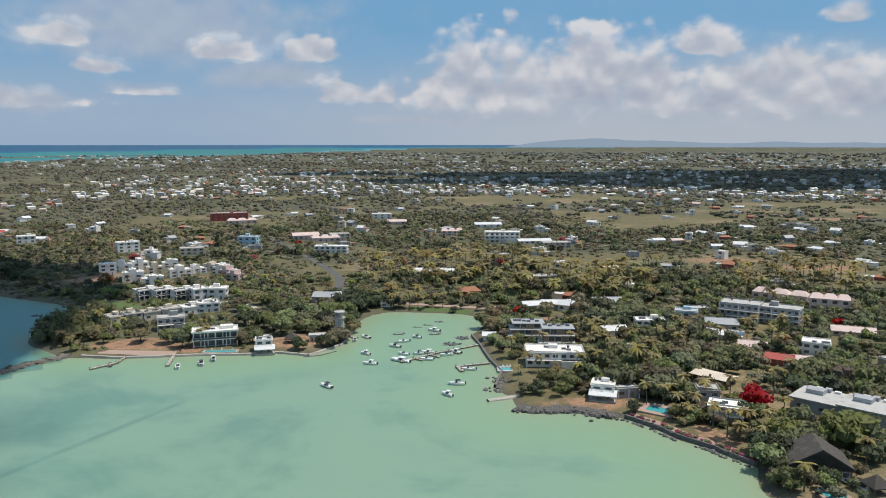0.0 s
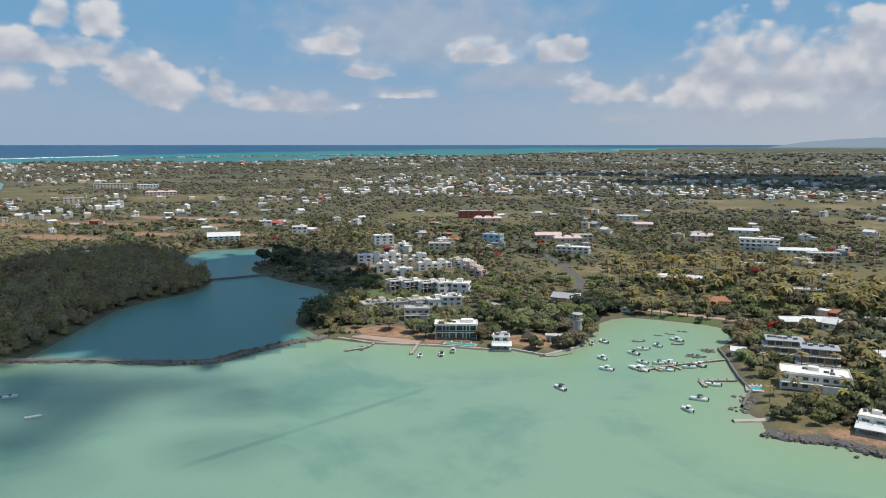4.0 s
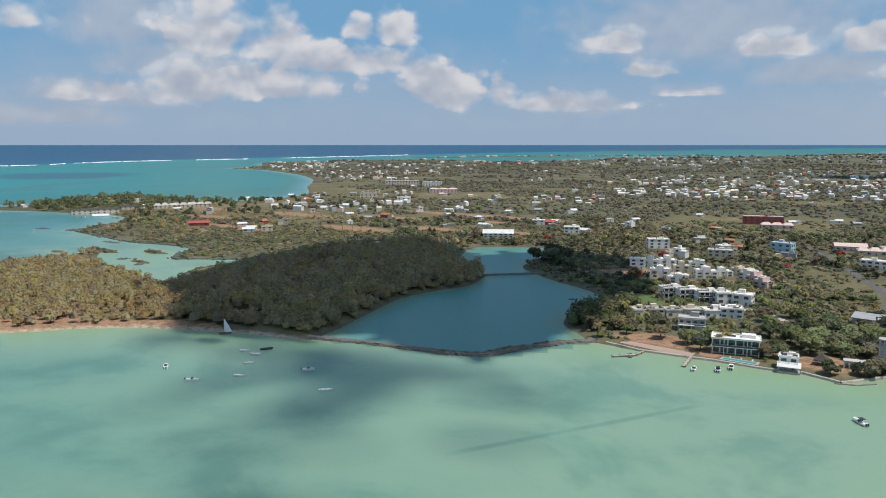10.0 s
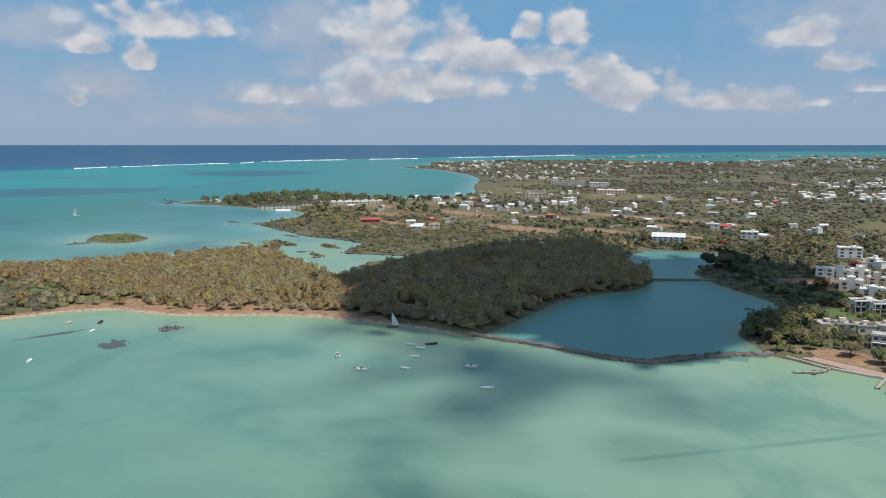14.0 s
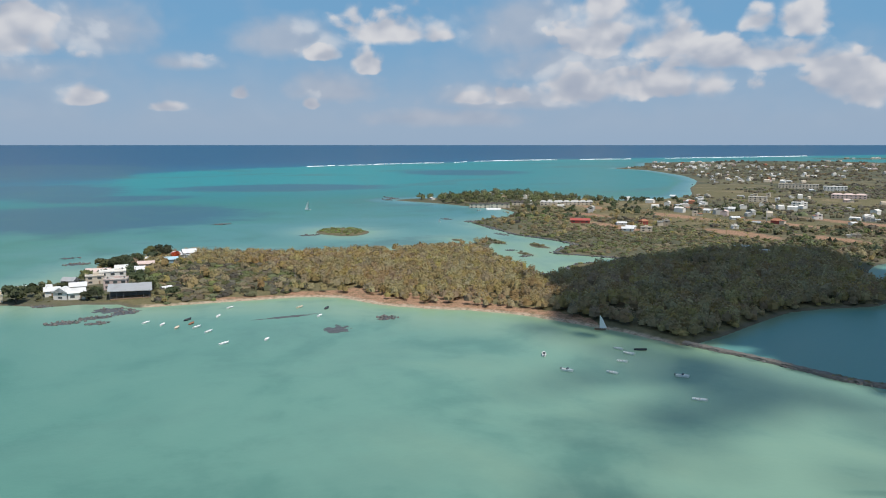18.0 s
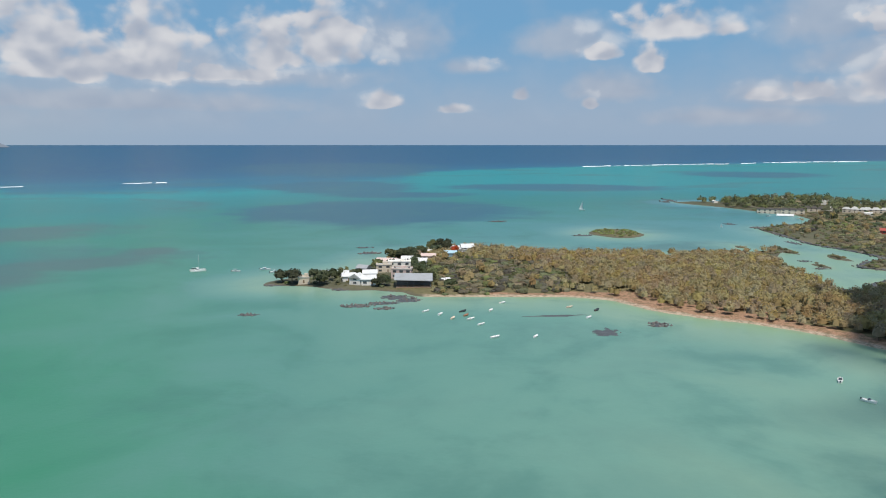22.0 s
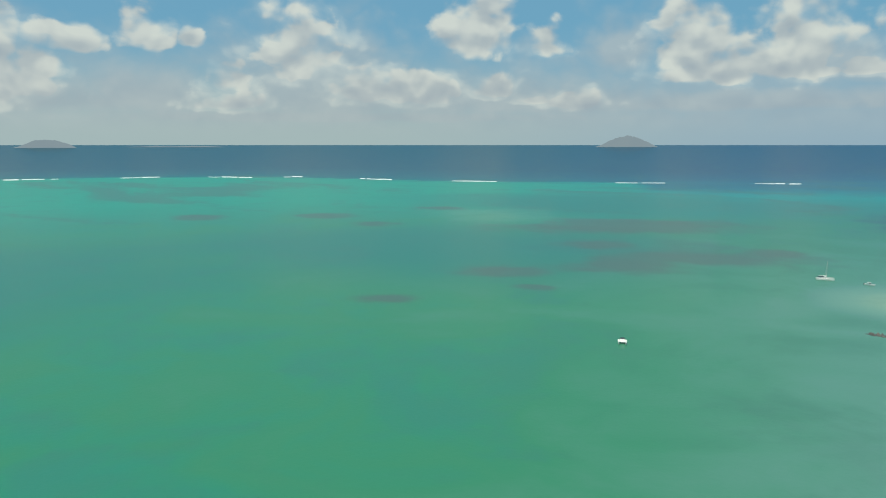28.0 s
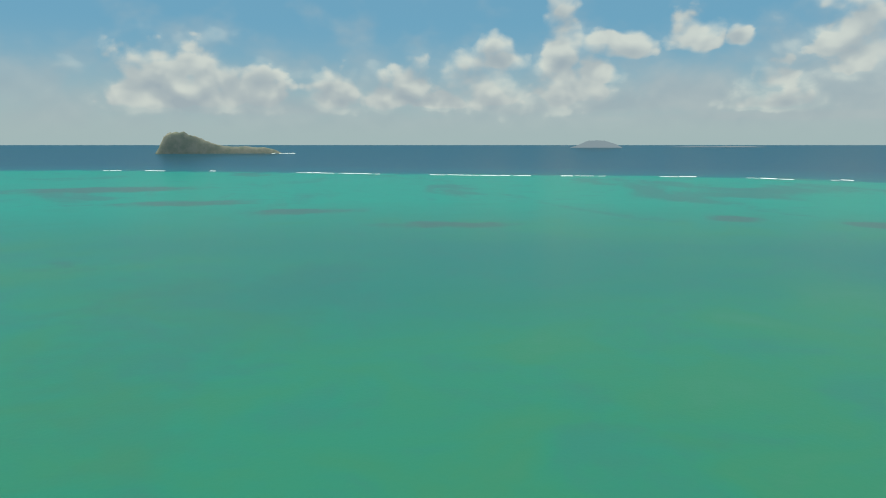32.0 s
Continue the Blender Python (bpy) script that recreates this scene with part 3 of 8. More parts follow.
def leaf_quads(rng, c, nrm, size, tilt=0.6):
    """Quads of the given sizes at centres c, facing nrm with some disorder."""
    n = len(c)
    d = nrm + rng.normal(0, tilt, (n, 3))
    d /= np.linalg.norm(d, axis=1)[:, None] + 1e-9
    u = np.cross(d, rng.normal(0, 1, (n, 3)))
    u /= np.linalg.norm(u, axis=1)[:, None] + 1e-9
    w = np.cross(d, u)
    s = (np.asarray(size) * 0.5 * np.ones(n))[:, None]
    k = rng.uniform(0.6, 1.2, (n, 1))
    return np.stack([c - u * s - w * s * k, c + u * s * 0.7 - w * s * k * 0.8, c + u * s + w * s * k, c - u * s * 0.8 + w * s * k * 0.7], 1)


# bare earth and cut grass: centre, half sizes of patches
BARE_COAST = [
    (-92, 380, 12, 6), (-70, 384, 14, 7), (-40, 396, 5, 10), (-150, 376, 20, 6), 
    (82, 274, 10, 8), (93, 246, 6, 14), (-76, 372, 16, 9), (-125, 362, 10, 6), 
    (58, 283, 22, 7), (92, 248, 5, 14), (-150, 368, 30, 9), (-80, 375, 14, 10), (-62, 385, 10, 16), (-52, 395, 8, 14), (60, 420, 14, 10),
]
BARE_PLAIN = [
    (-236, 590, 10, 6), (-262, 548, 18, 10), (-180, 555, 14, 8), (300, 600, 40, 22), (240, 640, 40, 15), (-240, 560, 30, 14), (-160, 560, 25, 10),
    (-200, 540, 30, 8), (-560, 690, 60, 18), (-640, 640, 70, 22), (-520, 580, 30, 10), (-620, 860, 160, 22), (-900, 620, 60, 20), (-760, 560, 70, 14),
    (-840, 720, 90, 20), (-700, 770, 80, 16), (-560, 800, 60, 14), (-1000, 700, 60, 16), (-470, 720, 40, 12), (-960, 840, 90, 18),
    (500, 1000, 70, 20), (-100, 1400, 60, 15),
]
BARE = BARE_COAST + BARE_PLAIN

# ---- ground and sea ----
def fan(angles, rings):
    """A polar net of the plan: bearings in degrees left of +y, distances in metres."""
    aa, dd_ = np.meshgrid(np.radians(angles), np.unique(np.round(rings, 2)))
    return -np.sin(aa) * dd_, np.cos(aa) * dd_, aa, dd_


GX, GY, AA, DD = fan(np.concatenate([np.arange(-33, 106, 0.38), np.arange(106, 327.1, 4.0)]),
                     np.concatenate([[0.02, 60, 120], 170 * 1.017 ** np.arange(0, 245), [12000, 16000, 24000, 40000, 90000]]))
S = inland(GX, GY)
bare_v = np.zeros(GX.shape)
for cx, cy, rx, ry in BARE:
    bare_v = np.maximum(bare_v, 1 - np.sqrt(((GX - cx) / rx) ** 2 + ((GY - cy) / ry) ** 2) * 0.6)
bare_v = np.maximum(bare_v, ((S > 0) & (S < 15) & (GX > -506) & (GX < -335) & (GY > 60) & (GY < 250)) * 0.95)
bare_v = np.maximum(bare_v, ((S > 14) & (S < 36) & (GX > -506) & (GX < -400) & (GY > 60) & (GY < 220)) * 0.62)
GZ = relief(GX, GY, S)
P = settle(np.stack([GX, GY, GZ], -1).reshape(-1, 3)).reshape(*GX.shape, 3)
ground = new("ground", grid_of("ground", P, m_ground, {"shore": S, "bare": bare_v, "sandy": ((GX < -296) & (GX > -535) & (GY < 262) & (GY > 18)) * 1.0, "wooded": np.clip(np.clip((DD - 1500) / 1500, 0, 1) + 0.9 * np.clip((grove(GX, GY) - 0.40) / 0.12, 0, 1), 0, 1)}))
tagged(ground, "dry green coastal plain with red earth and sandy shore", "ground", kind="structure")

GX, GY, AA, DD = fan(np.concatenate([np.arange(-33, 203, 0.62), np.arange(203, 327.1, 4.0)]),
                     np.concatenate([[0.02, 30, 60, 90, 120, 145], 170 * 1.023 ** np.arange(0, 184), [12000, 16000, 24000, 40000, 90000, 600000]]))
S = inland(GX, GY)
reef_s = inland(GX, GY, [np.array(REEF, float)])
AZ = np.degrees(AA)
level = np.interp(AZ, [-33, 0, 25, 55, 75, 95, 115, 130, 203, 327], [1.0, 1.1, 1.4, 1.75, 2.3, 3.05, 3.95, 4.2, 4.4, 1.0])
level = 2.6 + (level - 2.6) * np.clip((DD - 10) / 180, 0, 1)
level = level + np.clip(np.where(AZ > 112, DD - 820, (DD - 500) * 0.4), 0, 560) / 560 * np.clip(5.3 - level, 0, 3)
depth = np.minimum(np.clip(-S, 0, 60) / 60 * level, level) * 0.75 + 0.25 * level * np.clip(-S / 8, 0, 1)
depth = np.where(reef_s > 0, depth, 6.6 + np.clip(-reef_s, 0, 900) / 900 * 5.4)
depth = np.where((reef_s > 0) & (reef_s < 300), np.maximum(depth, 5.2 + 0.6 * np.sin(reef_s / 40)), depth)
west = np.clip((AZ - 80) / 10, 0, 1) * np.clip((126 - AZ) / 10, 0, 1)
depth = np.where(reef_s > 0, np.maximum(depth, (7.4 - reef_s / 260) * west), depth)
# coral beds and sand flats of the outer lagoon: bearing, distance, half widths in degrees and metres
CORAL = [(119.7, 940, 9.8, 59), (120.1, 786, 3.4, 41), (117.9, 653, 4.7, 58), (126.8, 608, 4, 34), (124.2, 541, 2.3, 13), (135.5, 496, 3.2, 18), (111.6, 697, 2.5, 29),
         (140.4, 1099, 3, 51), (149.5, 1128, 2.1, 42), (132, 1222, 2.5, 44), (169.4, 965, 6.8, 47), (149.2, 1104, 2.5, 46), (136.7, 977, 2.5, 41), (116, 1010, 9, 80),
         (112.8, 708, 6.8, 50), (119.9, 623, 3.4, 21), (107.6, 766, 2.5, 34), (194.4, 1880, 8, 150), (189, 1394, 6.8, 82), (181, 1180, 5, 60)]
TROUGH = [(165, 700, 40, 300), (135, 760, 30, 280), (118, 1350, 18, 300)]
# where cloud shadows are painted on the outer lagoon, in the same measures
CLOUD_SHADE = [(91.5, 1170, 12.5, 250), (94.6, 1865, 6.8, 330), (78.5, 1855, 9.5, 170), (65, 2830, 5.5, 330), (90, 1555, 6.4, 100), (94.5, 3400, 9, 1100)]
SANDS = [(127.6, 1090, 5.9, 170)]


def beds(rows):
    best = np.full(GX.shape, -3.0)
    for a, d, wa, wd in rows:
        best = np.maximum(best, 1 - np.hypot((AZ - a) / wa, (DD - d) / wd))
    return best


pond = np.where(inland(GX, GY, [spline(POND)]) > 0, np.clip(-S / 18, 0.2, 1), 0.0)
P = settle(np.stack([GX, GY, 0 * GX], -1).reshape(-1, 3)).reshape(*GX.shape, 3)
sea = new("sea", grid_of("sea", P, m_sea, {"depth": depth, "trough": beds(TROUGH), "coral": beds(CORAL), "sands": beds(SANDS), "grass": beds(CLOUD_SHADE), "pond": pond, "teal": np.clip((DD - 550) / 750, 0, 1) * np.clip((128 - AZ) / 18, 0, 1), "plan": np.stack([GX, GY, 0 * GX], -1)}))
tagged(sea, "pale turquoise lagoon turning deep blue beyond the reef", "sea", kind="structure")

# ---- houses ----
TAKEN = []  # x, y, radius kept clear of trees


def box(bm, x0, y0, z0, x1, y1, z1):
    m = Matrix.Translation(((x0 + x1) / 2, (y0 + y1) / 2, (z0 + z1) / 2)) @ Matrix.Diagonal((x1 - x0, y1 - y0, z1 - z0, 1))
    return bmesh.ops.create_cube(bm, size=1.0, matrix=m)["verts"]


def tube(bm, a, b, r0, r1=None, n=6):
    """A tapered bar from a to b."""
    a, b = Vector(a), Vector(b)
    d = b - a
    m = Matrix.Translation((a + b) / 2) @ d.to_track_quat("Z", "Y").to_matrix().to_4x4()
    bmesh.ops.create_cone(bm, cap_ends=True, segments=n, radius1=r0, radius2=r0 if r1 is None else r1, depth=d.length, matrix=m)


def prism(bm, w, d, z0, z1, over=0.5, hip=0.0, thick=0.18):
    """A pitched roof: ridge along x, eaves at z0, ridge at z1; hip: how far the ridge stops short of the ends."""
    w2, d2 = w / 2 + over, d / 2 + over
    r = w2 - hip
    for z in (0, -thick):
        pass
    v = [(-w2, -d2, z0), (w2, -d2, z0), (w2, d2, z0), (-w2, d2, z0), (-r, 0, z1), (r, 0, z1)]
    u = [(x, y, z - thick) for x, y, z in v]
    vs = [bm.verts.new(p) for p in v + u]
    for f in ((0, 1, 5, 4), (2, 3, 4, 5), (1, 2, 5), (3, 0, 4), (6, 10, 11, 7), (8, 11, 10, 9), (7, 11, 8), (9, 10, 6),
              (0, 6, 7, 1), (1, 7, 8, 2), (2, 8, 9, 3), (3, 9, 6, 0)):
        bm.faces.new([vs[i] for i in f])


def part(name, bm, mat, parent, label=""):
    me = bpy.data.meshes.new(name)
    bm.normal_update()
    bm.to_mesh(me)
    bm.free()
    me.materials.append(mat)
    ob = new(name, me)
    ob.parent = parent
    if label:
        ob["label"] = label
    return ob


def child(name, me, parent, m, label=""):
    ob = new(name, me)
    ob.parent = parent
    ob.matrix_basis = m
    if label:
        ob["label"] = label
    return ob


def ring(bm, x0, y0, x1, y1, t, z0, z1):
    """A closed upstand round a rectangle, in one piece."""
    lo = []
    for z in (z0, z1):
        o = [bm.verts.new((x, y, z)) for x, y in ((x0, y0), (x1, y0), (x1, y1), (x0, y1))]
        i = [bm.verts.new((x, y, z)) for x, y in ((x0 + t, y0 + t), (x1 - t, y0 + t), (x1 - t, y1 - t), (x0 + t, y1 - t))]
        lo.append((o, i))
    (o0, i0), (o1, i1) = lo
    for k in range(4):
        j = (k + 1) % 4
        bm.faces.new((o0[k], o0[j], o1[j], o1[k]))
        bm.faces.new((i0[j], i0[k], i1[k], i1[j]))
        bm.faces.new((o1[k], o1[j], i1[j], i1[k]))
        bm.faces.new((o0[j], o0[k], i0[k], i0[j]))


def window_mesh():
    """A unit window frame, 1 wide and 1 high, facing -y."""
    bm = bmesh.new()
    ring(bm, -0.5, 0.0, 0.5, 1.0, 0.07, -0.02, 0.07)
    bmesh.ops.transform(bm, matrix=Matrix.Rotation(radians(90), 4, "X"), verts=bm.verts)
    me = bpy.data.meshes.new("window")
    bm.to_mesh(me)
    bm.free()
    me.materials.append(M["frame"])
    return me


def plain_box(name, mat, x0, y0, z0, x1, y1, z1):
    bm = bmesh.new()
    box(bm, x0, y0, z0, x1, y1, z1)
    me = bpy.data.meshes.new(name)
    bm.to_mesh(me)
    bm.free()
    me.materials.append(mat)
    return me


ME_WINDOW = window_mesh()
ME_PANE = plain_box("pane", M["glass"], -0.44, -0.02, 0.04, 0.44, 0.01, 0.93)
ME_DOOR = plain_box("door", M["wood"], -0.5, -0.05, 0.0, 0.5, 0.02, 1.0)
ME_TANK = None


def tank_mesh():
    bm = bmesh.new()
    tube(bm, (0, 0, 0), (0, 0, 1.1), 0.55, 0.55, 10)
    tube(bm, (0, 0, 1.1), (0, 0, 1.35), 0.55, 0.15, 10)
    me = bpy.data.meshes.new("water_tank")
    bm.to_mesh(me)
    bm.free()
    me.materials.append(M["dark"])
    return me


ME_TANK = tank_mesh()
ME_SOLAR = plain_box("solar_panel", M["navy"], -1.0, -0.8, 0.1, 1.0, 0.8, 0.22)


def windows(root, w, d, h, storeys, rich, z0=0.3):
    """Rows of windows on the four faces of a block."""
    step = h / storeys
    faces = [(0, -d / 2, w, 0)]
    if rich > 0:
        faces += [(w / 2, 0, d, 90), (-w / 2, 0, d, -90)]
    for cx, cy, span, turn in faces:
        n = max(1, int(span / (3.4 if rich > 1 else 5.0 if rich else 6.5)))
        for s in range(storeys):
            for i in range(n):
                u = (i + 0.5) / n * span - span / 2
                ww = min(span / n * 0.62, 2.6)
                hh = min(step * 0.5, 1.7)
                z = z0 + s * step + step * 0.22
                place = pose(cx, cy, 0, 0, 0, turn) @ Matrix.Translation((u, -0.02, z)) @ Matrix.Diagonal((ww, 1, hh, 1))
                if s == 0 and i == n // 2 and turn == 0:
                    child("door", ME_DOOR, root, pose(cx, cy, 0) @ Matrix.Translation((u, -0.02, z0)) @ Matrix.Diagonal((1.1, 1, 2.1, 1)))
                    continue
                win = child("window", ME_WINDOW, root, place)
                if rich > 1:
                    child("pane", ME_PANE, win, Matrix())
                else:
                    win.data = ME_DIMWIN


ME_DIMWIN = plain_box("window", M["glass"], -0.5, -0.06, 0.0, 0.5, 0.02, 1.0)

WALLS = {"white": "white", "cream": "cream", "beige": "beige", "grey": "grey", "pink": "pink", "blue": "blue", "red": "red", "sheet": "grey",
         "modern": "beige", "big": "white", "hotel": "cream", "villa": "grey", "cubes": "white", "thatch": "wood", "hut": "white", "pavilion": "dark",
         "seavilla": "white"}
WORDS = {"white": "white", "cream": "cream", "beige": "beige", "grey": "grey", "pink": "pink", "blue": "pale blue", "red": "red", "wood": "timber",
         "dark": "dark grey"}
rng = np.random.default_rng(5)


def house(x, y, w, d, h, rot, style, rich=2, z=None):
    z = ground_z(x, y) if z is None else z
    root = new("house")
    root.matrix_basis = pose(x, y, z, 0, 0, rot)
    wall = next((v for k, v in WALLS.items() if style.startswith(k)), "white")
    storeys = max(1, round(h / 3.3))
    lab = f"{WORDS.get(wall, wall)} rendered house with {'two storeys' if storeys > 1 else 'one storey'}"
    TAKEN.append((x, y, 0.55 * max(w, d) + 1.0))
    bm = bmesh.new()
    if style in ("cubes", "pinkcubes"):
        wall = "pink" if style[0] == "p" else ("white" if rng.random() < 0.7 else "cream")
        k = w / 3
        bm.free()
        for i, hh in enumerate((h * rng.uniform(0.62, 0.8), h, h * rng.uniform(0.6, 0.9))):
            bm = bmesh.new()
            y0 = -d / 2 + rng.uniform(0, 2)
            box(bm, -w / 2 + i * k, y0, -1.5, -w / 2 + (i + 1) * k - 0.1, d / 2, hh)
            part("wall", bm, M[wall], root)
            bm = bmesh.new()
            ring(bm, -w / 2 + i * k, y0, -w / 2 + (i + 1) * k - 0.1, d / 2, 0.2, hh, hh + 0.5)
            part("parapet", bm, M[wall], root)
            bm = bmesh.new()
            bmesh.ops.create_uvsphere(bm, u_segments=10, v_segments=6, radius=k * 0.3,
                                      matrix=Matrix.Translation((-w / 2 + (i + 0.45) * k, d * 0.2, hh)) @ Matrix.Diagonal((1, 1, 0.8, 1)))
            part("dome", bm, M["white"], root, "small whitewashed roof dome")
        windows(root, w, d, h * 0.62, 2, 1)
        lab = f"{WORDS[wall]} terraced holiday block of stepped cubes with small domes"
    elif style.endswith("gable") or style.endswith("hip") or style in ("whiteshed", "pinkrow", "hotelrow", "hotelwhite", "thatch"):
        eave = h * (0.42 if style == "thatch" else 0.62 if storeys < 3 else 0.75)
        box(bm, -w / 2, -d / 2, -1.5, w / 2, d / 2, eave)
        v = [(-w / 2 + 0.02, y0, eave - 0.02) for y0 in (-d / 2, d / 2)] + [(w / 2 - 0.02, y0, eave - 0.02) for y0 in (-d / 2, d / 2)]
        part("wall", bm, M[wall], root)
        roof = {"white": "metal", "red": "red", "pink": "pink", "grey": "sheet", "blue": "blue", "hotel": "thatch", "thatch": "thatch"}.get(
            next(k for k in ("white", "red", "pink", "grey", "blue", "hotel", "thatch") if style.startswith(k)), "metal")
        if style.startswith("red"):
            roof = "terracotta" if style.endswith("hip") else "red"
        if style == "hotelwhite":
            roof = "slab"
        rows = 3 if style in ("pinkrow", "hotelrow", "hotelwhite") and w > 20 else 1
        for i in range(rows):
            bm = bmesh.new()
            prism(bm, w / rows - (0.6 if rows > 1 else 0), d, eave, h, 0.35 if rows > 1 else 0.7, hip=w / rows * 0.25 if style.endswith("hip") or rows > 1 else 0.0,
                  thick=0.5 if style == "thatch" else 0.2)
            bmesh.ops.translate(bm, verts=bm.verts, vec=((i + 0.5) * w / rows - w / 2, 0, 0))
            part("roof", bm, M[roof], root)
        if style.endswith("gable") or style in ("whiteshed", "thatch"):
            for s in (-1, 1):
                bm = bmesh.new()
                q = [bm.verts.new(p) for p in ((s * (w / 2 - 0.05), -d / 2, eave - 0.2), (s * (w / 2 - 0.05), d / 2, eave - 0.2), (s * (w / 2 - 0.05), 0, h - 0.35))]
                q2 = [bm.verts.new((v_.co.x - s * 0.3, v_.co.y, v_.co.z)) for v_ in q]
                bm.faces.new(q), bm.faces.new(q2)
                for k in range(3):
                    bm.faces.new((q[k], q[(k + 1) % 3], q2[(k + 1) % 3], q2[k]))
                part("gable", bm, M[wall], root)
        if rich > 1 and style != "thatch":
            bm = bmesh.new()
            tube(bm, (-w / 2 - 0.7, 0, h + 0.05), (w / 2 + 0.7, 0, h + 0.05), 0.14, 0.14, 6)
            part("ridge", bm, M[roof], root)
        windows(root, w, d, eave, max(1, round(eave / 3.2)), rich)
        name = {"metal": "white sheet", "sheet": "grey sheet", "thatch": "weathered thatch", "red": "red", "pink": "faded pink", "terracotta": "terracotta tiled",
                "blue": "blue", "slab": "grey"}[roof]
        lab = f"{WORDS.get(wall, wall)} house under a pitched {name} roof"
    elif style == "creamshed":
        for sx in (-1, 1):
            for sy in (-1, 0):
                pb = bmesh.new()
                box(pb, sx * (w / 2 - 0.3) - 0.15, sy * (d / 2 - 0.3) - 0.15, -1.5, sx * (w / 2 - 0.3) + 0.15, sy * (d / 2 - 0.3) + 0.15, h - 0.3)
                part("post", pb, M["grey"], root)
        box(bm, -w / 2, d / 2 - 0.2, -1.5, w / 2, d / 2, h - 0.3)
        part("wall", bm, M["grey"], root)
        bm = bmesh.new()
        prism(bm, w, d, h - 0.4, h + 0.4, 0.8)
        part("roof", bm, M["cream"], root)
        lab = "open shed under a long cream sheet roof"
    elif style == "pavilion":
        box(bm, -w / 2, 1, -1.5, w / 2, d / 2, h - 1)
        part("wall", bm, M["dark"], root)
        bm = bmesh.new()
        q = [(-w / 2 - 1.5, -d / 2 - 1, h - 0.8), (w / 2 + 1.5, -d / 2 - 1, h - 1.6), (w / 2 + 1.5, d / 2, h + 0.9), (-w / 2 - 1.5, d / 2, h + 1.1)]
        vs = [bm.verts.new(p) for p in q] + [bm.verts.new((p[0], p[1], p[2] - 0.4)) for p in q]
        for f in ((0, 1, 2, 3), (7, 6, 5, 4), (0, 4, 5, 1), (1, 5, 6, 2), (2, 6, 7, 3), (3, 7, 4, 0)):
            bm.faces.new([vs[i] for i in f])
        part("roof", bm, M["sheet"], root)
        for i in range(7):
            bm = bmesh.new()
            tube(bm, (-w / 2 + i * w / 6, -d / 2, -1.5), (-w / 2 + i * w / 6, -d / 2, h - 1.2), 0.16)
            part("post", bm, M["dark"], root)
        bm = bmesh.new()
        box(bm, -w / 2, -d / 2 - 1, -0.5, w / 2, 1, 0.3)
        part("deck", bm, M["wood"], root)
        lab = "long open pavilion with a grey sheet roof on dark posts"
    elif style == "seavilla":
        bm.free()
        f1 = h / 2
        for i, (z0, z1, front) in enumerate(((-1.5, f1 - 0.25, 0.5), (f1, h - 0.3, 0.0))):
            bm = bmesh.new()
            box(bm, -w / 2, -d / 2 + 2.4 + front, z0, w / 2, d / 2, z1)
            part("wall", bm, M["white"], root)
            n = max(3, int(w / 3.4))
            for k in range(n):
                win = child("window", ME_WINDOW, root, Matrix.Translation((-w / 2 + (k + 0.5) * w / n, -d / 2 + 2.37 + front, max(z0, 0) + 0.15)) @ Matrix.Diagonal((w / n * 0.9, 1, f1 - 0.75, 1)))
                child("pane", ME_PANE, win, Matrix())
        for z1, name in ((f1, "balcony"), (h, "roof_slab")):
            bm = bmesh.new()
            box(bm, -w / 2 - 0.6, -d / 2, z1 - 0.28, w / 2 + 0.6, d / 2 + 0.4, z1)
            part(name, bm, M["white"], root)
        bm = bmesh.new()
        ring(bm, -w / 2 - 0.6, -d / 2, w / 2 + 0.6, d / 2 + 0.4, 0.3, h, h + 0.55)
        part("parapet", bm, M["white"], root)
        bm = bmesh.new()
        box(bm, w * 0.12, 0, h, w * 0.42, d * 0.4, h + 1.5)
        part("stair_head", bm, M["white"], root)
        for k in range(5):
            bm = bmesh.new()
            xx = -w / 2 + 0.2 + k * (w - 0.4) / 4
            box(bm, xx - 0.17, -d / 2 + 0.15, -1.5, xx + 0.17, -d / 2 + 0.49, h - 0.28)
            part("column", bm, M["white"], root)
        bm = bmesh.new()
        tube(bm, (-w / 2, -d / 2 + 0.1, f1 + 1.0), (w / 2, -d / 2 + 0.1, f1 + 1.0), 0.06, n=4)
        part("handrail", bm, M["frame"], root)
        bm = bmesh.new()
        box(bm, -w / 2, -d / 2 + 0.08, f1 + 0.1, w / 2, -d / 2 + 0.12, f1 + 0.92)
        part("glass_balustrade", bm, M["glass"], root)
        for k in range(4):
            child("solar_panel", ME_SOLAR, root, Matrix.Translation((-w * 0.38 + k * 2.3, d * 0.1, h + 0.15)) @ pose(0, 0, 0, 12, 0, 0))
        lab = "white modern villa with deep balconies and dark glazing"
    elif style == "modern":
        bm.free()
        for i in range(3):
            bm = bmesh.new()
            z0, z1 = i * h / 3, (i + 1) * h / 3
            s = 1.0 - 0.13 * i
            box(bm, -w / 2 * s, -d / 2 + 1.6 * i, z0 - (1.5 if i == 0 else 0), w / 2, d / 2, z1 - 0.35)
            part("wall", bm, M["beige"], root)
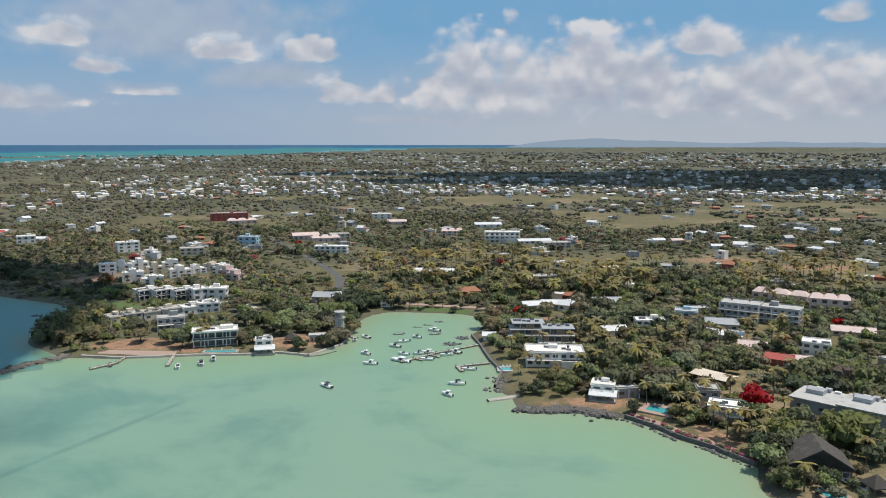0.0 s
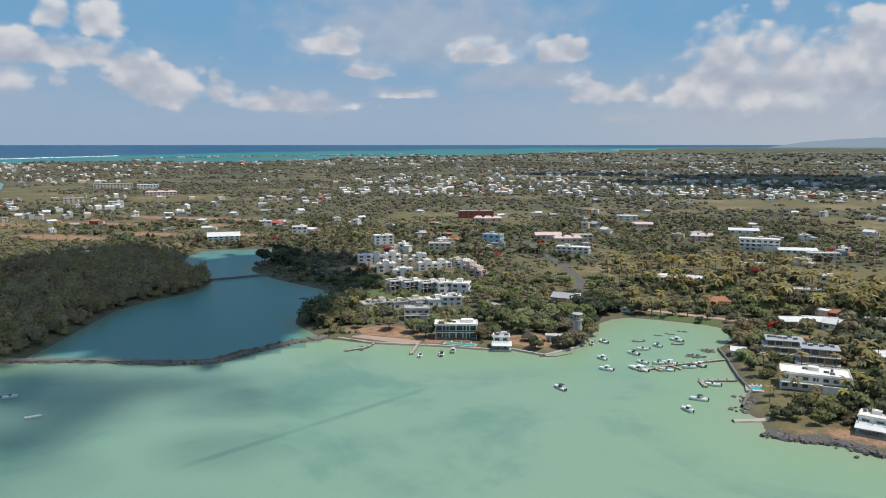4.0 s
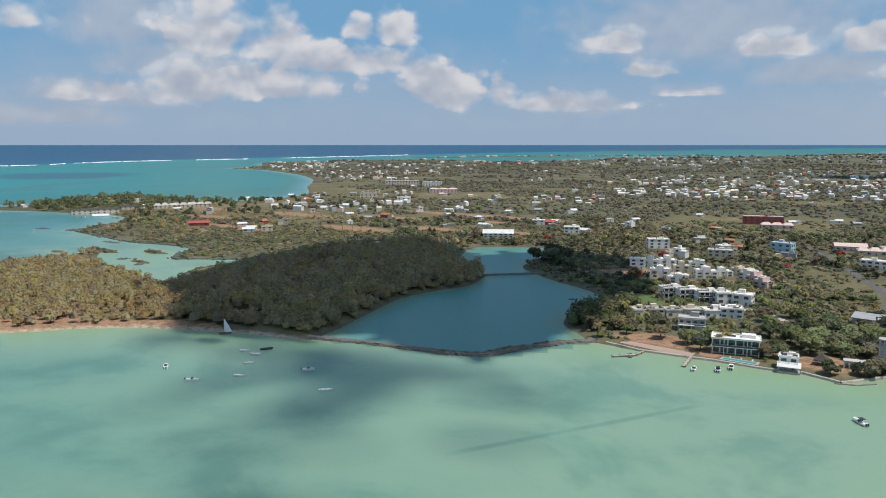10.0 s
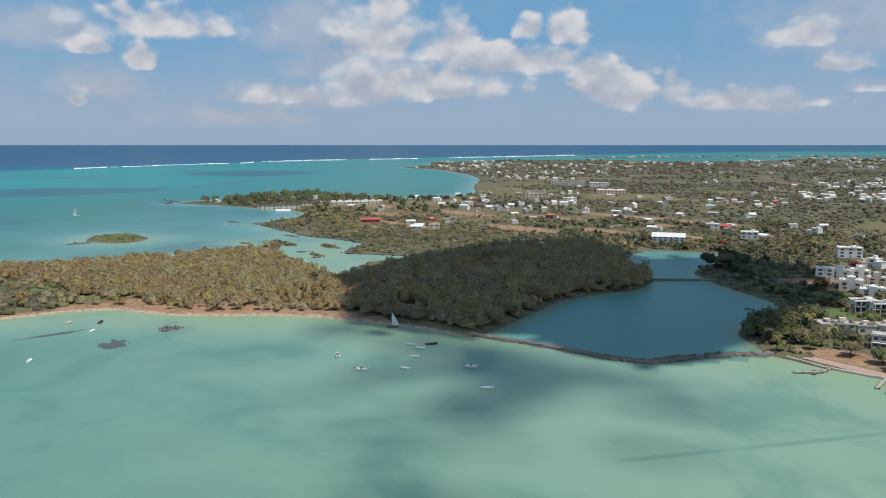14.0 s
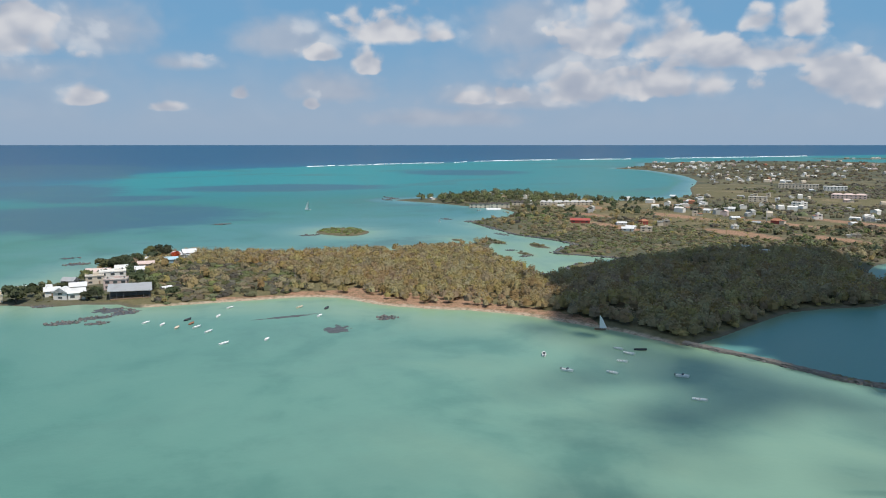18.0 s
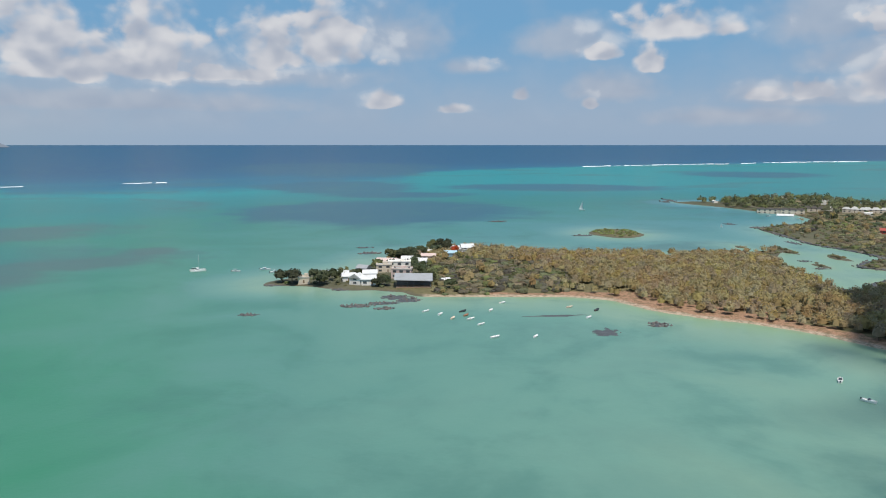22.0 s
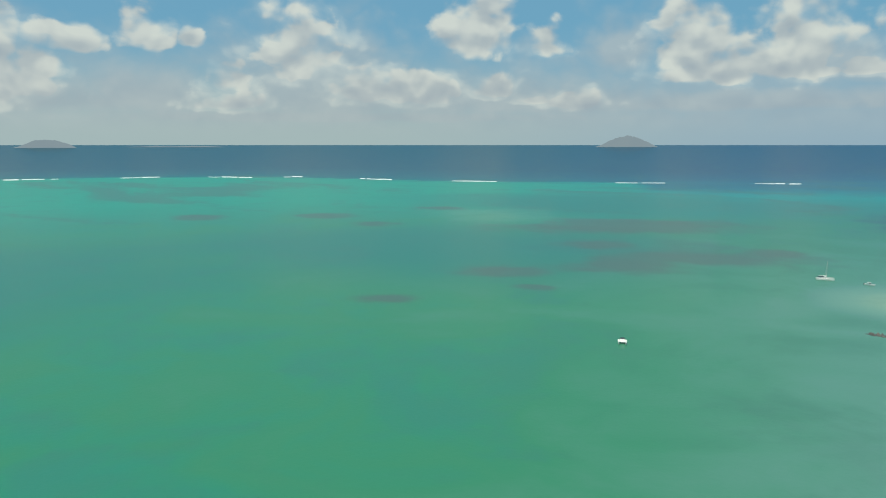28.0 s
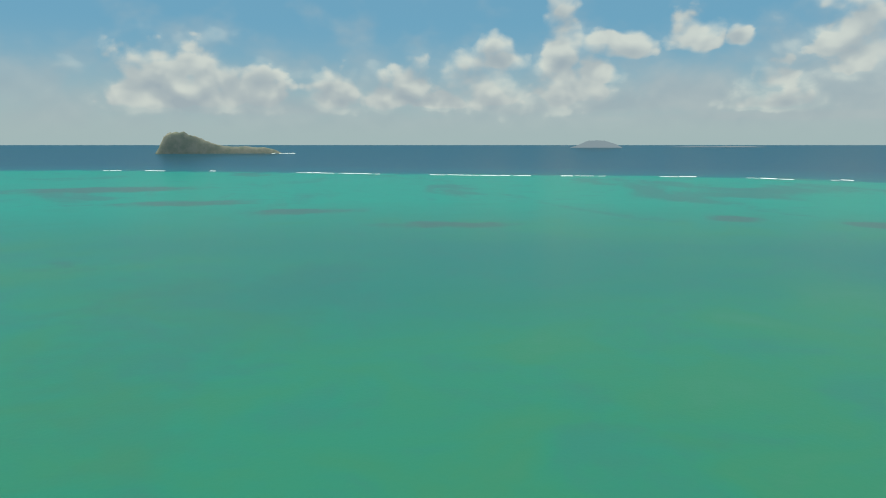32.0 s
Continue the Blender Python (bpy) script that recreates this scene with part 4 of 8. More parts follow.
        for i in range(3):
            bm = bmesh.new()
            s = 1.0 - 0.13 * i
            z1 = (i + 1) * h / 3
            box(bm, -w / 2 * s - 0.8, -d / 2 + 1.6 * i - 1.1, z1 - 0.35, w / 2 + 0.3, d / 2 + 0.3, z1)
            part("roof_slab", bm, M["sheet" if i == 2 else "slab"], root)
            n = 5
            for k in range(n):
                if (k + i) % 3 == 1:
                    pb = bmesh.new()
                    px = -w / 2 * s + (k + 0.5) * w * 0.95 / n
                    box(pb, px - w / n * 0.4, -d / 2 + 1.6 * i - 0.35, i * h / 3, px + w / n * 0.4, -d / 2 + 1.6 * i, i * h / 3 + h / 3 - 0.4)
                    part("timber_screen", pb, M["wood"], root)
                    continue
                child("window", ME_DIMWIN, root, Matrix.Translation((-w / 2 * s + (k + 0.5) * w * 0.95 / n, -d / 2 + 1.6 * i - 0.03, i * h / 3 + 0.25)) @ Matrix.Diagonal((w / n * 0.78, 1, 2.5, 1)))
            if i:
                bm = bmesh.new()
                for k in range(9):
                    xx = -w / 2 - 1 + k * (w + 1) / 8
                    tube(bm, (xx, -d / 2 + 1.6 * i - 3.3, i * h / 3), (xx, -d / 2 + 1.6 * i - 3.3, i * h / 3 + 1.0), 0.04, n=4)
                tube(bm, (-w / 2 - 1, -d / 2 + 1.6 * i - 3.3, i * h / 3 + 1.0), (w / 2, -d / 2 + 1.6 * i - 3.3, i * h / 3 + 1.0), 0.05, n=4)
                part("railing", bm, M["frame"], root)
        for k in range(6):
            child("solar_panel", ME_SOLAR, root, Matrix.Translation((-w * 0.3 + k * 2.2, 1 + rng.uniform(-1, 3), h)) @ pose(0, 0, 0.2, 15, 0, 0))
        lab = "beige and timber apartment block with stepped terraces and grey roofs"
    else:
        # flat roofs: block, projecting slab with parapet, roof clutter
        box(bm, -w / 2, -d / 2, -1.5, w / 2, d / 2, h - 0.3)
        if style in ("bigwhite", "greyround"):
            pb = bmesh.new()
            box(pb, w * 0.1, -d / 2 - 2.5, -1.5, w / 2 - 1, -d / 2 - 0.02, h * 0.5)
            part("annexe", pb, M[wall], root)
        if style == "hut":
            pb = bmesh.new()
            q = [(-w / 2 - 0.6, -d / 2 - 5.0, 2.5), (w / 2 + 1.2, -d / 2 - 5.0, 2.5), (w / 2 + 1.2, -d / 2 + 0.02, 3.7), (-w / 2 - 0.6, -d / 2 + 0.02, 3.7)]
            vs = [pb.verts.new(p) for p in q] + [pb.verts.new((p[0], p[1], p[2] - 0.22)) for p in q]
            for f in ((0, 1, 2, 3), (7, 6, 5, 4), (0, 4, 5, 1), (1, 5, 6, 2), (2, 6, 7, 3), (3, 7, 4, 0)):
                pb.faces.new([vs[i] for i in f])
            part("veranda_roof", pb, M["metal"], root, "white sheet veranda roof sloping to the water")
            pb = bmesh.new()
            box(pb, -w / 2 - 0.4, -d / 2 - 4.8, -1.5, w / 2 + 1.0, -d / 2 - 0.03, 0.35)
            part("deck", pb, M["palestone"], root)
            for k in range(4):
                pb = bmesh.new()
                xx = -w / 2 - 0.3 + k * (w + 1.2) / 3
                tube(pb, (xx, -d / 2 - 4.7, 0.3), (xx, -d / 2 - 4.7, 2.4), 0.1, n=6)
                part("post", pb, M["dark"], root)
        part("wall", bm, M["red" if style == "redblock" else wall], root)
        roof = "white" if wall == "white" or style == "villaflat" else "slab"
        bm = bmesh.new()
        o = 1.3 if style in ("villaflat", "seavilla") else 0.35
        box(bm, -w / 2 - o, -d / 2 - o, h - 0.3, w / 2 + o * 0.5, d / 2 + 0.3, h)
        part("roof_slab", bm, M[roof], root)
        bm = bmesh.new()
        ring(bm, -w / 2, -d / 2, w / 2, d / 2, 0.25, h, h + 0.5)
        part("parapet", bm, M[wall if style != "redblock" else "red"], root)
        if rng.random() < 0.75:
            bm = bmesh.new()
            sx, sy = rng.uniform(-0.3, 0.1) * w, rng.uniform(-0.1, 0.2) * d
            box(bm, sx, sy, h, sx + min(4, w * 0.35), sy + min(3.5, d * 0.3), h + rng.uniform(1.2, 2.4))
            part("stair_head", bm, M[wall], root)
        for k in range(int(rng.integers(0, 3)) if rich else 0):
            child("water_tank", ME_TANK, root, Matrix.Translation((rng.uniform(-0.4, 0.4) * w, rng.uniform(0, 0.4) * d, h)))
        if rich > 1 and rng.random() < 0.6:
            for k in range(3):
                child("solar_panel", ME_SOLAR, root, Matrix.Translation((rng.uniform(-0.4, 0.4) * w, rng.uniform(-0.3, 0.3) * d, h + 0.15)) @ pose(0, 0, 0, 18, 0, 0))
        if style in ("villaflat", "seavilla", "bigwhite", "greyflat", "greyround") or (rich > 1 and rng.random() < 0.4 and storeys > 1):
            for s in range(1, storeys):
                bm = bmesh.new()
                box(bm, -w / 2, -d / 2 - 1.8, s * h / storeys - 0.2, w / 2, -d / 2 - 0.01, s * h / storeys)
                part("balcony", bm, M["white"], root)
                bm = bmesh.new()
                for k in range(7):
                    xx = -w / 2 + 0.1 + k * (w - 0.2) / 6
                    tube(bm, (xx, -d / 2 - 1.7, s * h / storeys), (xx, -d / 2 - 1.7, s * h / storeys + 1.0), 0.05, n=4)
                tube(bm, (-w / 2, -d / 2 - 1.7, s * h / storeys + 1.0), (w / 2, -d / 2 - 1.7, s * h / storeys + 1.0), 0.06, n=4)
                part("railing", bm, M["frame"], root)
            for k in range(3):
                bm = bmesh.new()
                xx = -w / 2 + 0.2 + k * (w - 0.4) / 2
                box(bm, xx - 0.15, -d / 2 - 1.75, -1.0, xx + 0.15, -d / 2 - 1.45, h - 0.3)
                part("column", bm, M["white"], root)
        windows(root, w, d, h - 0.3, storeys, rich)
        lab = f"{'red' if style == 'redblock' else WORDS.get(wall, wall)} flat-roofed house with {['one', 'two', 'three', 'four'][min(storeys, 4) - 1]} {'storey' if storeys == 1 else 'storeys'}"
    dd_ = math.hypot(x, y)
    if dd_ > FAR:
        k = float(drawn(dd_)) / dd_
        root.matrix_basis = Matrix.Translation((x * k, y * k, EYE + (z - EYE) * k)) @ pose(0, 0, 0, 0, 0, rot) @ Matrix.Scale(k, 4)
    return tagged(root, lab, "house")


EAST_SHORE = [
    (114, 221, 13, 17, 9.5, 77, "thatch"), (103, 264, 11, 8, 6.2, -24, "villaflat"), (101, 280, 8, 8, 7, -9, "beigeflat"), (113, 307, 15, 9, 3.6, -48, "creamshed"),
    (148, 354, 12, 9, 5, -22, "pinkgable"), (152, 333, 11, 9, 4.6, -36, "redgable"), (159, 331, 11, 9, 4.4, -15, "pinkgable"), (144, 379, 17, 11, 4.2, -25, "whitegable"),
    (64, 292, 9, 8, 5.2, -16, "hut"), (72, 292, 9, 7, 4, 11, "greyflat"), (51, 337, 26, 13, 6.6, -4, "bigwhite"), (43, 383, 18, 13, 8.4, 0, "modern"),
    (56, 367, 17, 13, 9.4, -2, "modern"), (24, 382, 6, 6, 3.6, -3, "whitegable"),
]
EAST_ROW = [
    (55, 452, 14, 9, 5, 13, "whitegable"), (69, 455, 17, 10, 5, 1, "whitegable"), (75, 447, 10, 8, 6, -29, "whitegable"), (89, 389, 13, 9, 4.5, 12, "whitegable"),
    (112, 400, 17, 9, 5, -5, "whiteflat"), (135, 413, 12, 9, 7, -18, "blueflat"), (149, 398, 16, 10, 6, -15, "greygable"), (168, 420, 21, 14, 10, -31, "greyflat"),
    (184, 414, 28, 13, 9, -33, "greyflat"), (216, 478, 33, 10, 7, -36, "pinkrow"), (231, 446, 22, 12, 10, -27, "pinkrow"), (176, 349, 12, 10, 6, -26, "whiteflat"),
    (213, 386, 20, 12, 4.5, -23, "pinkgable"),
]
EAST_HILL = [
    (100, 456, 17, 9, 6, 2, "greygable"), (71, 538, 21, 10, 5, 12, "sheetflat"), (-16, 573, 13, 10, 5, 11, "whitegable"), (2, 571, 13, 9, 5, -10, "whitegable"),
    (18, 493, 12, 9, 6, 12, "redhip"), (-34, 462, 8, 7, 4.4, 4, "whitegable"), (-74, 476, 14, 13, 6, -6, "greygable"), (-62, 476, 12, 13, 6, -7, "whitegable"),
    (44, 618, 20, 11, 9, -4, "beigeflat"), (92, 584, 11, 9, 7.6, -9, "whiteflat"), (60, 763, 35, 14, 11, -4, "bigwhite"), (91, 756, 33, 12, 5, 8, "whitegable"),
    (109, 729, 27, 12, 5, 6, "creamflat"),
]
VILLAS = [
    (-113, 370, 21, 11, 7.6, 17, "seavilla"), (-87, 362, 8, 6, 6, 13, "hut"), (-146, 401, 14, 10, 6.6, 20, "greyround"), (-183, 416, 10, 9, 5.6, 43, "creamflat"),
    (-175, 420, 10, 9, 5.6, 42, "creamflat"), (-167, 426, 11, 9, 5.8, 41, "creamflat"), (-158, 433, 11, 9, 6, 40, "creamflat"), (-148, 438, 12, 9, 6, 33, "whiteflat"),
    (-139, 443, 15, 11, 7, 27, "whiteflat"), (-191, 483, 13, 9, 6.4, 46, "seavilla"), (-180, 483, 13, 9, 6.4, 45, "seavilla"), (-167, 482, 13, 9, 6.4, 44, "seavilla"),
    (-157, 482, 12, 9, 6.4, 43, "whiteflat"), (-145, 484, 13, 10, 6.6, 6, "whiteflat"),
]
TERRACES = [
    (-254, 571, 14, 9, 8, 23, "whiteflat"), (-250, 587, 16, 9, 7.6, 23, "cubes"), (-241, 599, 16, 9, 7.6, 31, "cubes"), (-221, 578, 15, 9, 7.6, 30, "cubes"),
    (-220, 608, 15, 9, 7.6, 29, "cubes"), (-224, 544, 17, 9, 7.6, 22, "cubes"), (-206, 534, 17, 9, 7.6, 21, "cubes"), (-197, 564, 16, 9, 7.6, 34, "cubes"),
    (-190, 578, 16, 9, 7.6, 33, "cubes"), (-182, 593, 13, 9, 7.6, -22, "cubes"), (-170, 576, 12, 9, 7.6, -23, "cubes"), (-160, 559, 12, 9, 7.6, -24, "pinkcubes"),
    (-150, 544, 12, 9, 7.6, -24, "pinkcubes"), (-291, 698, 22, 11, 9, 32, "whiteflat"),
]
MIDDLE = [
    (-279, 992, 47, 16, 10, 20, "redblock"), (-252, 954, 36, 14, 7, 19, "pinkrow"), (-192, 750, 19, 12, 8, -5, "blueflat"), (-144, 793, 27, 13, 7, 20, "pinkgable"),
    (-120, 773, 29, 14, 7, 18, "pinkrow"), (-108, 791, 21, 12, 6, 17, "creamflat"), (-102, 693, 30, 10, 6, -3, "whiteflat"), (-226, 681, 21, 12, 6, 18, "creamflat"),
    (-79, 987, 25, 14, 9, 7.6, "whiteflat"), (-58, 942, 25, 12, 6, 8, "pinkgable"), (10, 827, 24, 12, 8, 4, "pinkrow"), (54, 908, 31, 14, 6, 1, "whitegable"),
    (-463, 680, 32, 26, 8, 34, "whiteshed"), (-492, 810, 15, 10, 6, 31, "whiteflat"), (-482, 820, 13, 10, 6, 30, "redgable"), (-420, 763, 17, 12, 7, 28, "whiteflat"),
]
POINT = [
    (-701, 57, 23, 18, 6, 85, "whitegable"), (-698, 63, 11, 12, 8, 94, "whitegable"), (-674, 46, 11, 10, 5, 86, "bluegable"), (-659, 26, 12, 9, 5, 87, "pinkgable"),
    (-595, -11, 12, 10, 6, 91, "creamflat"), (-605, 1, 18, 12, 7, 89, "whiteflat"), (-566, 3, 15, 10, 7, 82, "pinkflat"), (-535, 11, 24, 16, 6.5, 88, "pavilion"),
    (-557, -36, 9, 7.6, 6, 93, "whitegable"), (-543, -29, 7, 9, 8, 153, "whitegable"), (-542, -21, 10, 9, 7, 92, "whitegable"), (-568, -21, 10, 9, 6, 92, "whitegable"),
]
POINT_BACK = [
    (-544, 34, 6, 4, 3.5, 116, "whitegable"), (-574, -42, 9, 8, 5, 95, "whitegable"), (-594, -27, 9, 7, 6, 60, "greygable"), (-634, -9, 17, 9, 5.5, 75, "pinkgable"),
    (-640, 8, 10, 9, 6, 85, "whitegable"), (-626, 18, 11, 9, 6, 88, "whitegable"), (-552, -68, 8, 7, 4.5, 95, "creamflat"), (-579, -54, 8, 7, 4.5, 80, "whitegable"),
    (-686, 22, 14, 10, 5, 88, "whitegable"),
]
FAR_BIG = [
    (-1263, 1426, 83, 22, 10, 41, "creamflat"), (-1167, 1426, 46, 20, 9, 39, "whiteflat"), (-987, 1243, 58, 20, 10, 38, "pinkrow"), (-990, 1024, 31, 16, 9, 44, "creamflat"),
    (-867, 984, 23, 14, 9, 41, "whiteflat"), (-1102, 548, 36, 16, 9, 63, "hotelrow"), (-1081, 571, 32, 16, 9, 62, "hotelrow"), (-1106, 617, 28, 14, 8, 60, "hotelrow"),
    (-1057, 548, 21, 12, 6, 62, "whitegable"), (-1077, 662, 33, 14, 8, 58, "hotelwhite"), (-1068, 688, 33, 14, 8, 57, "hotelwhite"), (-1060, 714, 33, 14, 8, 56, "hotelwhite"),
    (-813, 545, 24, 14, 6, 56, "redgable"), (-716, 545, 13, 9, 5, 52, "whitegable"), (-704, 562, 13, 9, 5, 51, "creamflat"), (-730, 560, 11, 8, 4.6, 40, "whitegable"),
]
def open_view(x, y, w):
    """Keep the yard on the seaward side of a house free of trees."""
    d = math.hypot(x, y)
    for o in ((7,) if d < 480 else (9,) if d < 760 else (9, 17)):
        TAKEN.append((x - x / d * (o + 2), y - y / d * (o + 2), w * (0.45 if d > 480 else 0.3)))


for group in (EAST_SHORE, EAST_ROW, EAST_HILL, VILLAS, TERRACES, MIDDLE, POINT, POINT_BACK, FAR_BIG):
    for row in group:
        if group is VILLAS and row[6].endswith("flat") or group is TERRACES:
            row = (row[0], row[1], row[2] * rng.uniform(0.82, 1.0), row[3] * rng.uniform(0.85, 1.1), row[4] * rng.uniform(0.75, 1.12), row[5] + rng.uniform(-5, 5), row[6])
        ob = house(*row, rich=2 if math.hypot(row[0], row[1]) < 480 else 1 if math.hypot(row[0], row[1]) < 900 else 0)
        ob["group"] = "houses along the coast"
        if group is not EAST_SHORE:
            open_view(row[0], row[1], row[2])

# small houses that stand out in the scrub behind the coast
SCATTER_A = [(-253, 1022), (-208, 1065), (-185, 1048), (-160, 1112), (69, 919), (80, 851), (264, 1093), (296, 1006), (349, 1065), (416, 1074), (497, 1173),
             (491, 1048), (554, 1006), (410, 840), (436, 840), (286, 700), (296, 681), (328, 712), (348, 700), (380, 741), (261, 720), (-93, 868),
             (-132, 1092), (-62, 1141), (-14, 840), (184, 932), (217, 763), (256, 787), (343, 614), (319, 547), (167, 663), (178, 599), (227, 599), (418, 741)]
SCATTER_B = [(-774, 579), (-768, 608), (-745, 624), (-712, 737), (-704, 762), (-598, 980), (-464, 794), (-413, 777), (-440, 897), (-736, 1224), (-345, 846),
             (-376, 1042), (-410, 1377), (-377, 1533), (-1163, 987), (-863, 797), (-523, 534), (-503, 533), (-883, 997), (-922, 1155), (-1166, 1355),
             (-240, 1998), (-354, 2264), (-754, 1909), (-832, 1587), (-1289, 2784), (-2299, 3197)]
KINDS = ["whiteflat", "whitegable", "creamflat", "whitegable", "greygable", "pinkgable", "whiteflat", "beigeflat", "redhip", "greyflat", "whitegable", "whiteflat", "creamflat"]
rng = np.random.default_rng(11)


def plain_house(x, y):
    k = KINDS[int(rng.integers(len(KINDS)))]
    two = rng.random() < 0.45
    w, d, h = rng.uniform(7, 12.5), rng.uniform(6.5, 9.5), rng.uniform(5.8, 7) if two else rng.uniform(3.6, 4.8)
    ob = house(x, y, w, d, h,
               math.degrees(math.atan2(-x, y)) + rng.uniform(-40, 40), k, rich=0 if math.hypot(x, y) > 560 else 1)
    ob["group"] = "houses in the scrub"
    if rng.random() < 0.7:
        s, wh, ww = (1 if rng.random() < 0.5 else -1), h * rng.uniform(0.5, 0.8), rng.uniform(4, 7)
        x0, x1 = sorted((s * (w / 2 + 0.02), s * (w / 2 + ww)))
        y0 = -d / 2 - rng.uniform(0, 3)
        bm = bmesh.new()
        box(bm, x0, y0, -1.5, x1, y0 + d * 0.8, wh)
        part("wing", bm, M["white" if k.startswith("white") else "cream"], ob)
        bm = bmesh.new()
        box(bm, x0 - 0.4, y0 - 0.5, wh, x1 + 0.4, y0 + d * 0.8 + 0.3, wh + 0.25)
        part("wing_roof", bm, M[("metal", "slab", "metal", "terracotta")[int(rng.integers(4))]], ob)
    open_view(x, y, 12)


for x, y in SCATTER_A + SCATTER_B:
    plain_house(x, y)


def clear(x, y, r):
    return all((x - a) ** 2 + (y - b) ** 2 > (r + c) ** 2 for a, b, c in TAKEN)


# streets of further houses; they thin out with distance
spots, tries = [], 0
while len(spots) < 118 and tries < 9000:
    tries += 1
    a, d = radians(rng.uniform(-32, 50)), rng.uniform(430, 1700) if rng.random() < 0.85 else rng.uniform(300, 430)
    x, y = -math.sin(a) * d, math.cos(a) * d
    dens = float(value(x, y, 170, 3)) + (0.18 if a < radians(4) else 0.0) - (0.35 if a > radians(12) and d < 700 else 0)
    if dens < 0.5 or (x < -290 and y < 620) or not clear(x, y, 9):
        continue
    spots.append((x, y))
inn = inland(np.array([p[0] for p in spots]), np.array([p[1] for p in spots]))
for (x, y), s in zip(spots, inn):
    if s > 15:
        plain_house(x, y)


# the far town: houses too small to tell apart, one mesh for each paint
def far_town():
    n = 4600
    a = np.radians(rng.uniform(-33, 75, n))
    near = np.where((a > 0.45), 1120, 1500)
    d = near + (9500 - near) * rng.random(n) ** 1.55
    x, y = -np.sin(a) * d, np.cos(a) * d
    s = inland(x, y)
    keep = (s > 25) & (value(x, y, 420, 4) + 0.5 * value(x, y, 130, 5) > 0.72 - 0.05 * (a > 0.35)) & ((a < 0.5) | (d > 1900) | (rng.random(n) < 0.22))
    x, y, s = x[keep], y[keep], s[keep]
    z = relief(x, y, s)
    k = np.clip(np.hypot(x, y) / 2600, 1.0, 2.0)
    w, dp, h = rng.uniform(7, 15, len(x)) * k, rng.uniform(6, 10, len(x)) * k, rng.uniform(3.2, 7, len(x)) * k ** 0.5
    turn = rng.uniform(0, np.pi, len(x))
    paint = rng.random(len(x))
    pick = [("white", 0.0, 0.5), ("cream", 0.5, 0.68), ("slab", 0.68, 0.88), ("pink", 0.88, 0.96), ("terracotta", 0.96, 1.0)]
    for mat, lo, hi in pick:
        q = np.where((paint >= lo) & (paint < hi))[0]
        C, Sn = np.cos(turn[q]), np.sin(turn[q])
        base = np.array([(-.5, -.5), (.5, -.5), (.5, .5), (-.5, .5)])
        px = x[q, None] + (base[:, 0] * w[q, None]) * C[:, None] - (base[:, 1] * dp[q, None]) * Sn[:, None]
        py = y[q, None] + (base[:, 0] * w[q, None]) * Sn[:, None] + (base[:, 1] * dp[q, None]) * C[:, None]
        lo_ = np.stack([px, py, np.repeat((z[q] - 1)[:, None], 4, 1)], -1)
        up = np.stack([px, py, np.repeat((z[q] + h[q])[:, None], 4, 1)], -1)
        rc = np.stack([x[q], y[q], z[q] + h[q] * 1.28], -1)[:, None]
        quads = [np.stack([lo_[:, i], lo_[:, (i + 1) % 4], up[:, (i + 1) % 4], up[:, i]], 1) for i in range(4)]
        quads += [np.stack([up[:, 0], up[:, 1], (up[:, 1] + up[:, 2]) / 2 + (rc[:, 0] - up.mean(1)), (up[:, 0] + up[:, 3]) / 2 + (rc[:, 0] - up.mean(1))], 1),
                  np.stack([up[:, 2], up[:, 3], (up[:, 0] + up[:, 3]) / 2 + (rc[:, 0] - up.mean(1)), (up[:, 1] + up[:, 2]) / 2 + (rc[:, 0] - up.mean(1))], 1)]
        Q = np.concatenate(quads)
        Q = settle(Q.reshape(-1, 3)).reshape(-1, 4, 3)
        ob = new("far_houses", quads_of("far_houses", Q, M[mat]))
        tagged(ob, "distant houses of a spread-out town among trees", "houses", kind="stuff")


far_town()

# the long grey resort building by the eastern shore
root = new("resort_building")
root.matrix_basis = pose(150, 258, ground_z(150, 258), 0, 0, -44)
for i, (x0, x1, hh) in enumerate(((-24, -8, 6.6), (-8, 9, 7.2), (9, 30, 6.2))):
    bm = bmesh.new()
    box(bm, x0, -7, -2, x1 - 0.05, 8, hh)
    part("wall", bm, M["grey"], root)
    bm = bmesh.new()
    box(bm, x0 - 0.3, -8.2, hh, x1 + 0.2, 8.4, hh + 0.35)
    part("roof_slab", bm, M["slab"], root)
    bm = bmesh.new()
    box(bm, x0 + 3, 0, hh + 0.35, x0 + 9, 5, hh + 1.9)
    part("plant_room", bm, M["sheet"], root)
    for k in range(4):
        bm = bmesh.new()
        box(bm, x0 + 1.5 + k * 3.2, 5.2 + (k % 2) * 0.6, hh + 0.35, x0 + 3.6 + k * 3.2, 7.4, hh + 1.1 + 0.3 * (k % 3))
        part("roof_unit", bm, M["metal" if k % 2 else "sheet"], root)
    for k in range(2):
        child("window", ME_DIMWIN, root, Matrix.Translation((x0 + 3.2 + k * (x1 - x0) / 2.1, -7.02, 3.4)) @ Matrix.Diagonal((1.6, 1, 1.1, 1)))
tagged(root, "long plain grey resort building with cluttered flat roofs", "hotel")
for k in range(5):
    TAKEN.append((150 + (k - 2) * 9.5, 258 - (k - 2) * 9.2, 11))

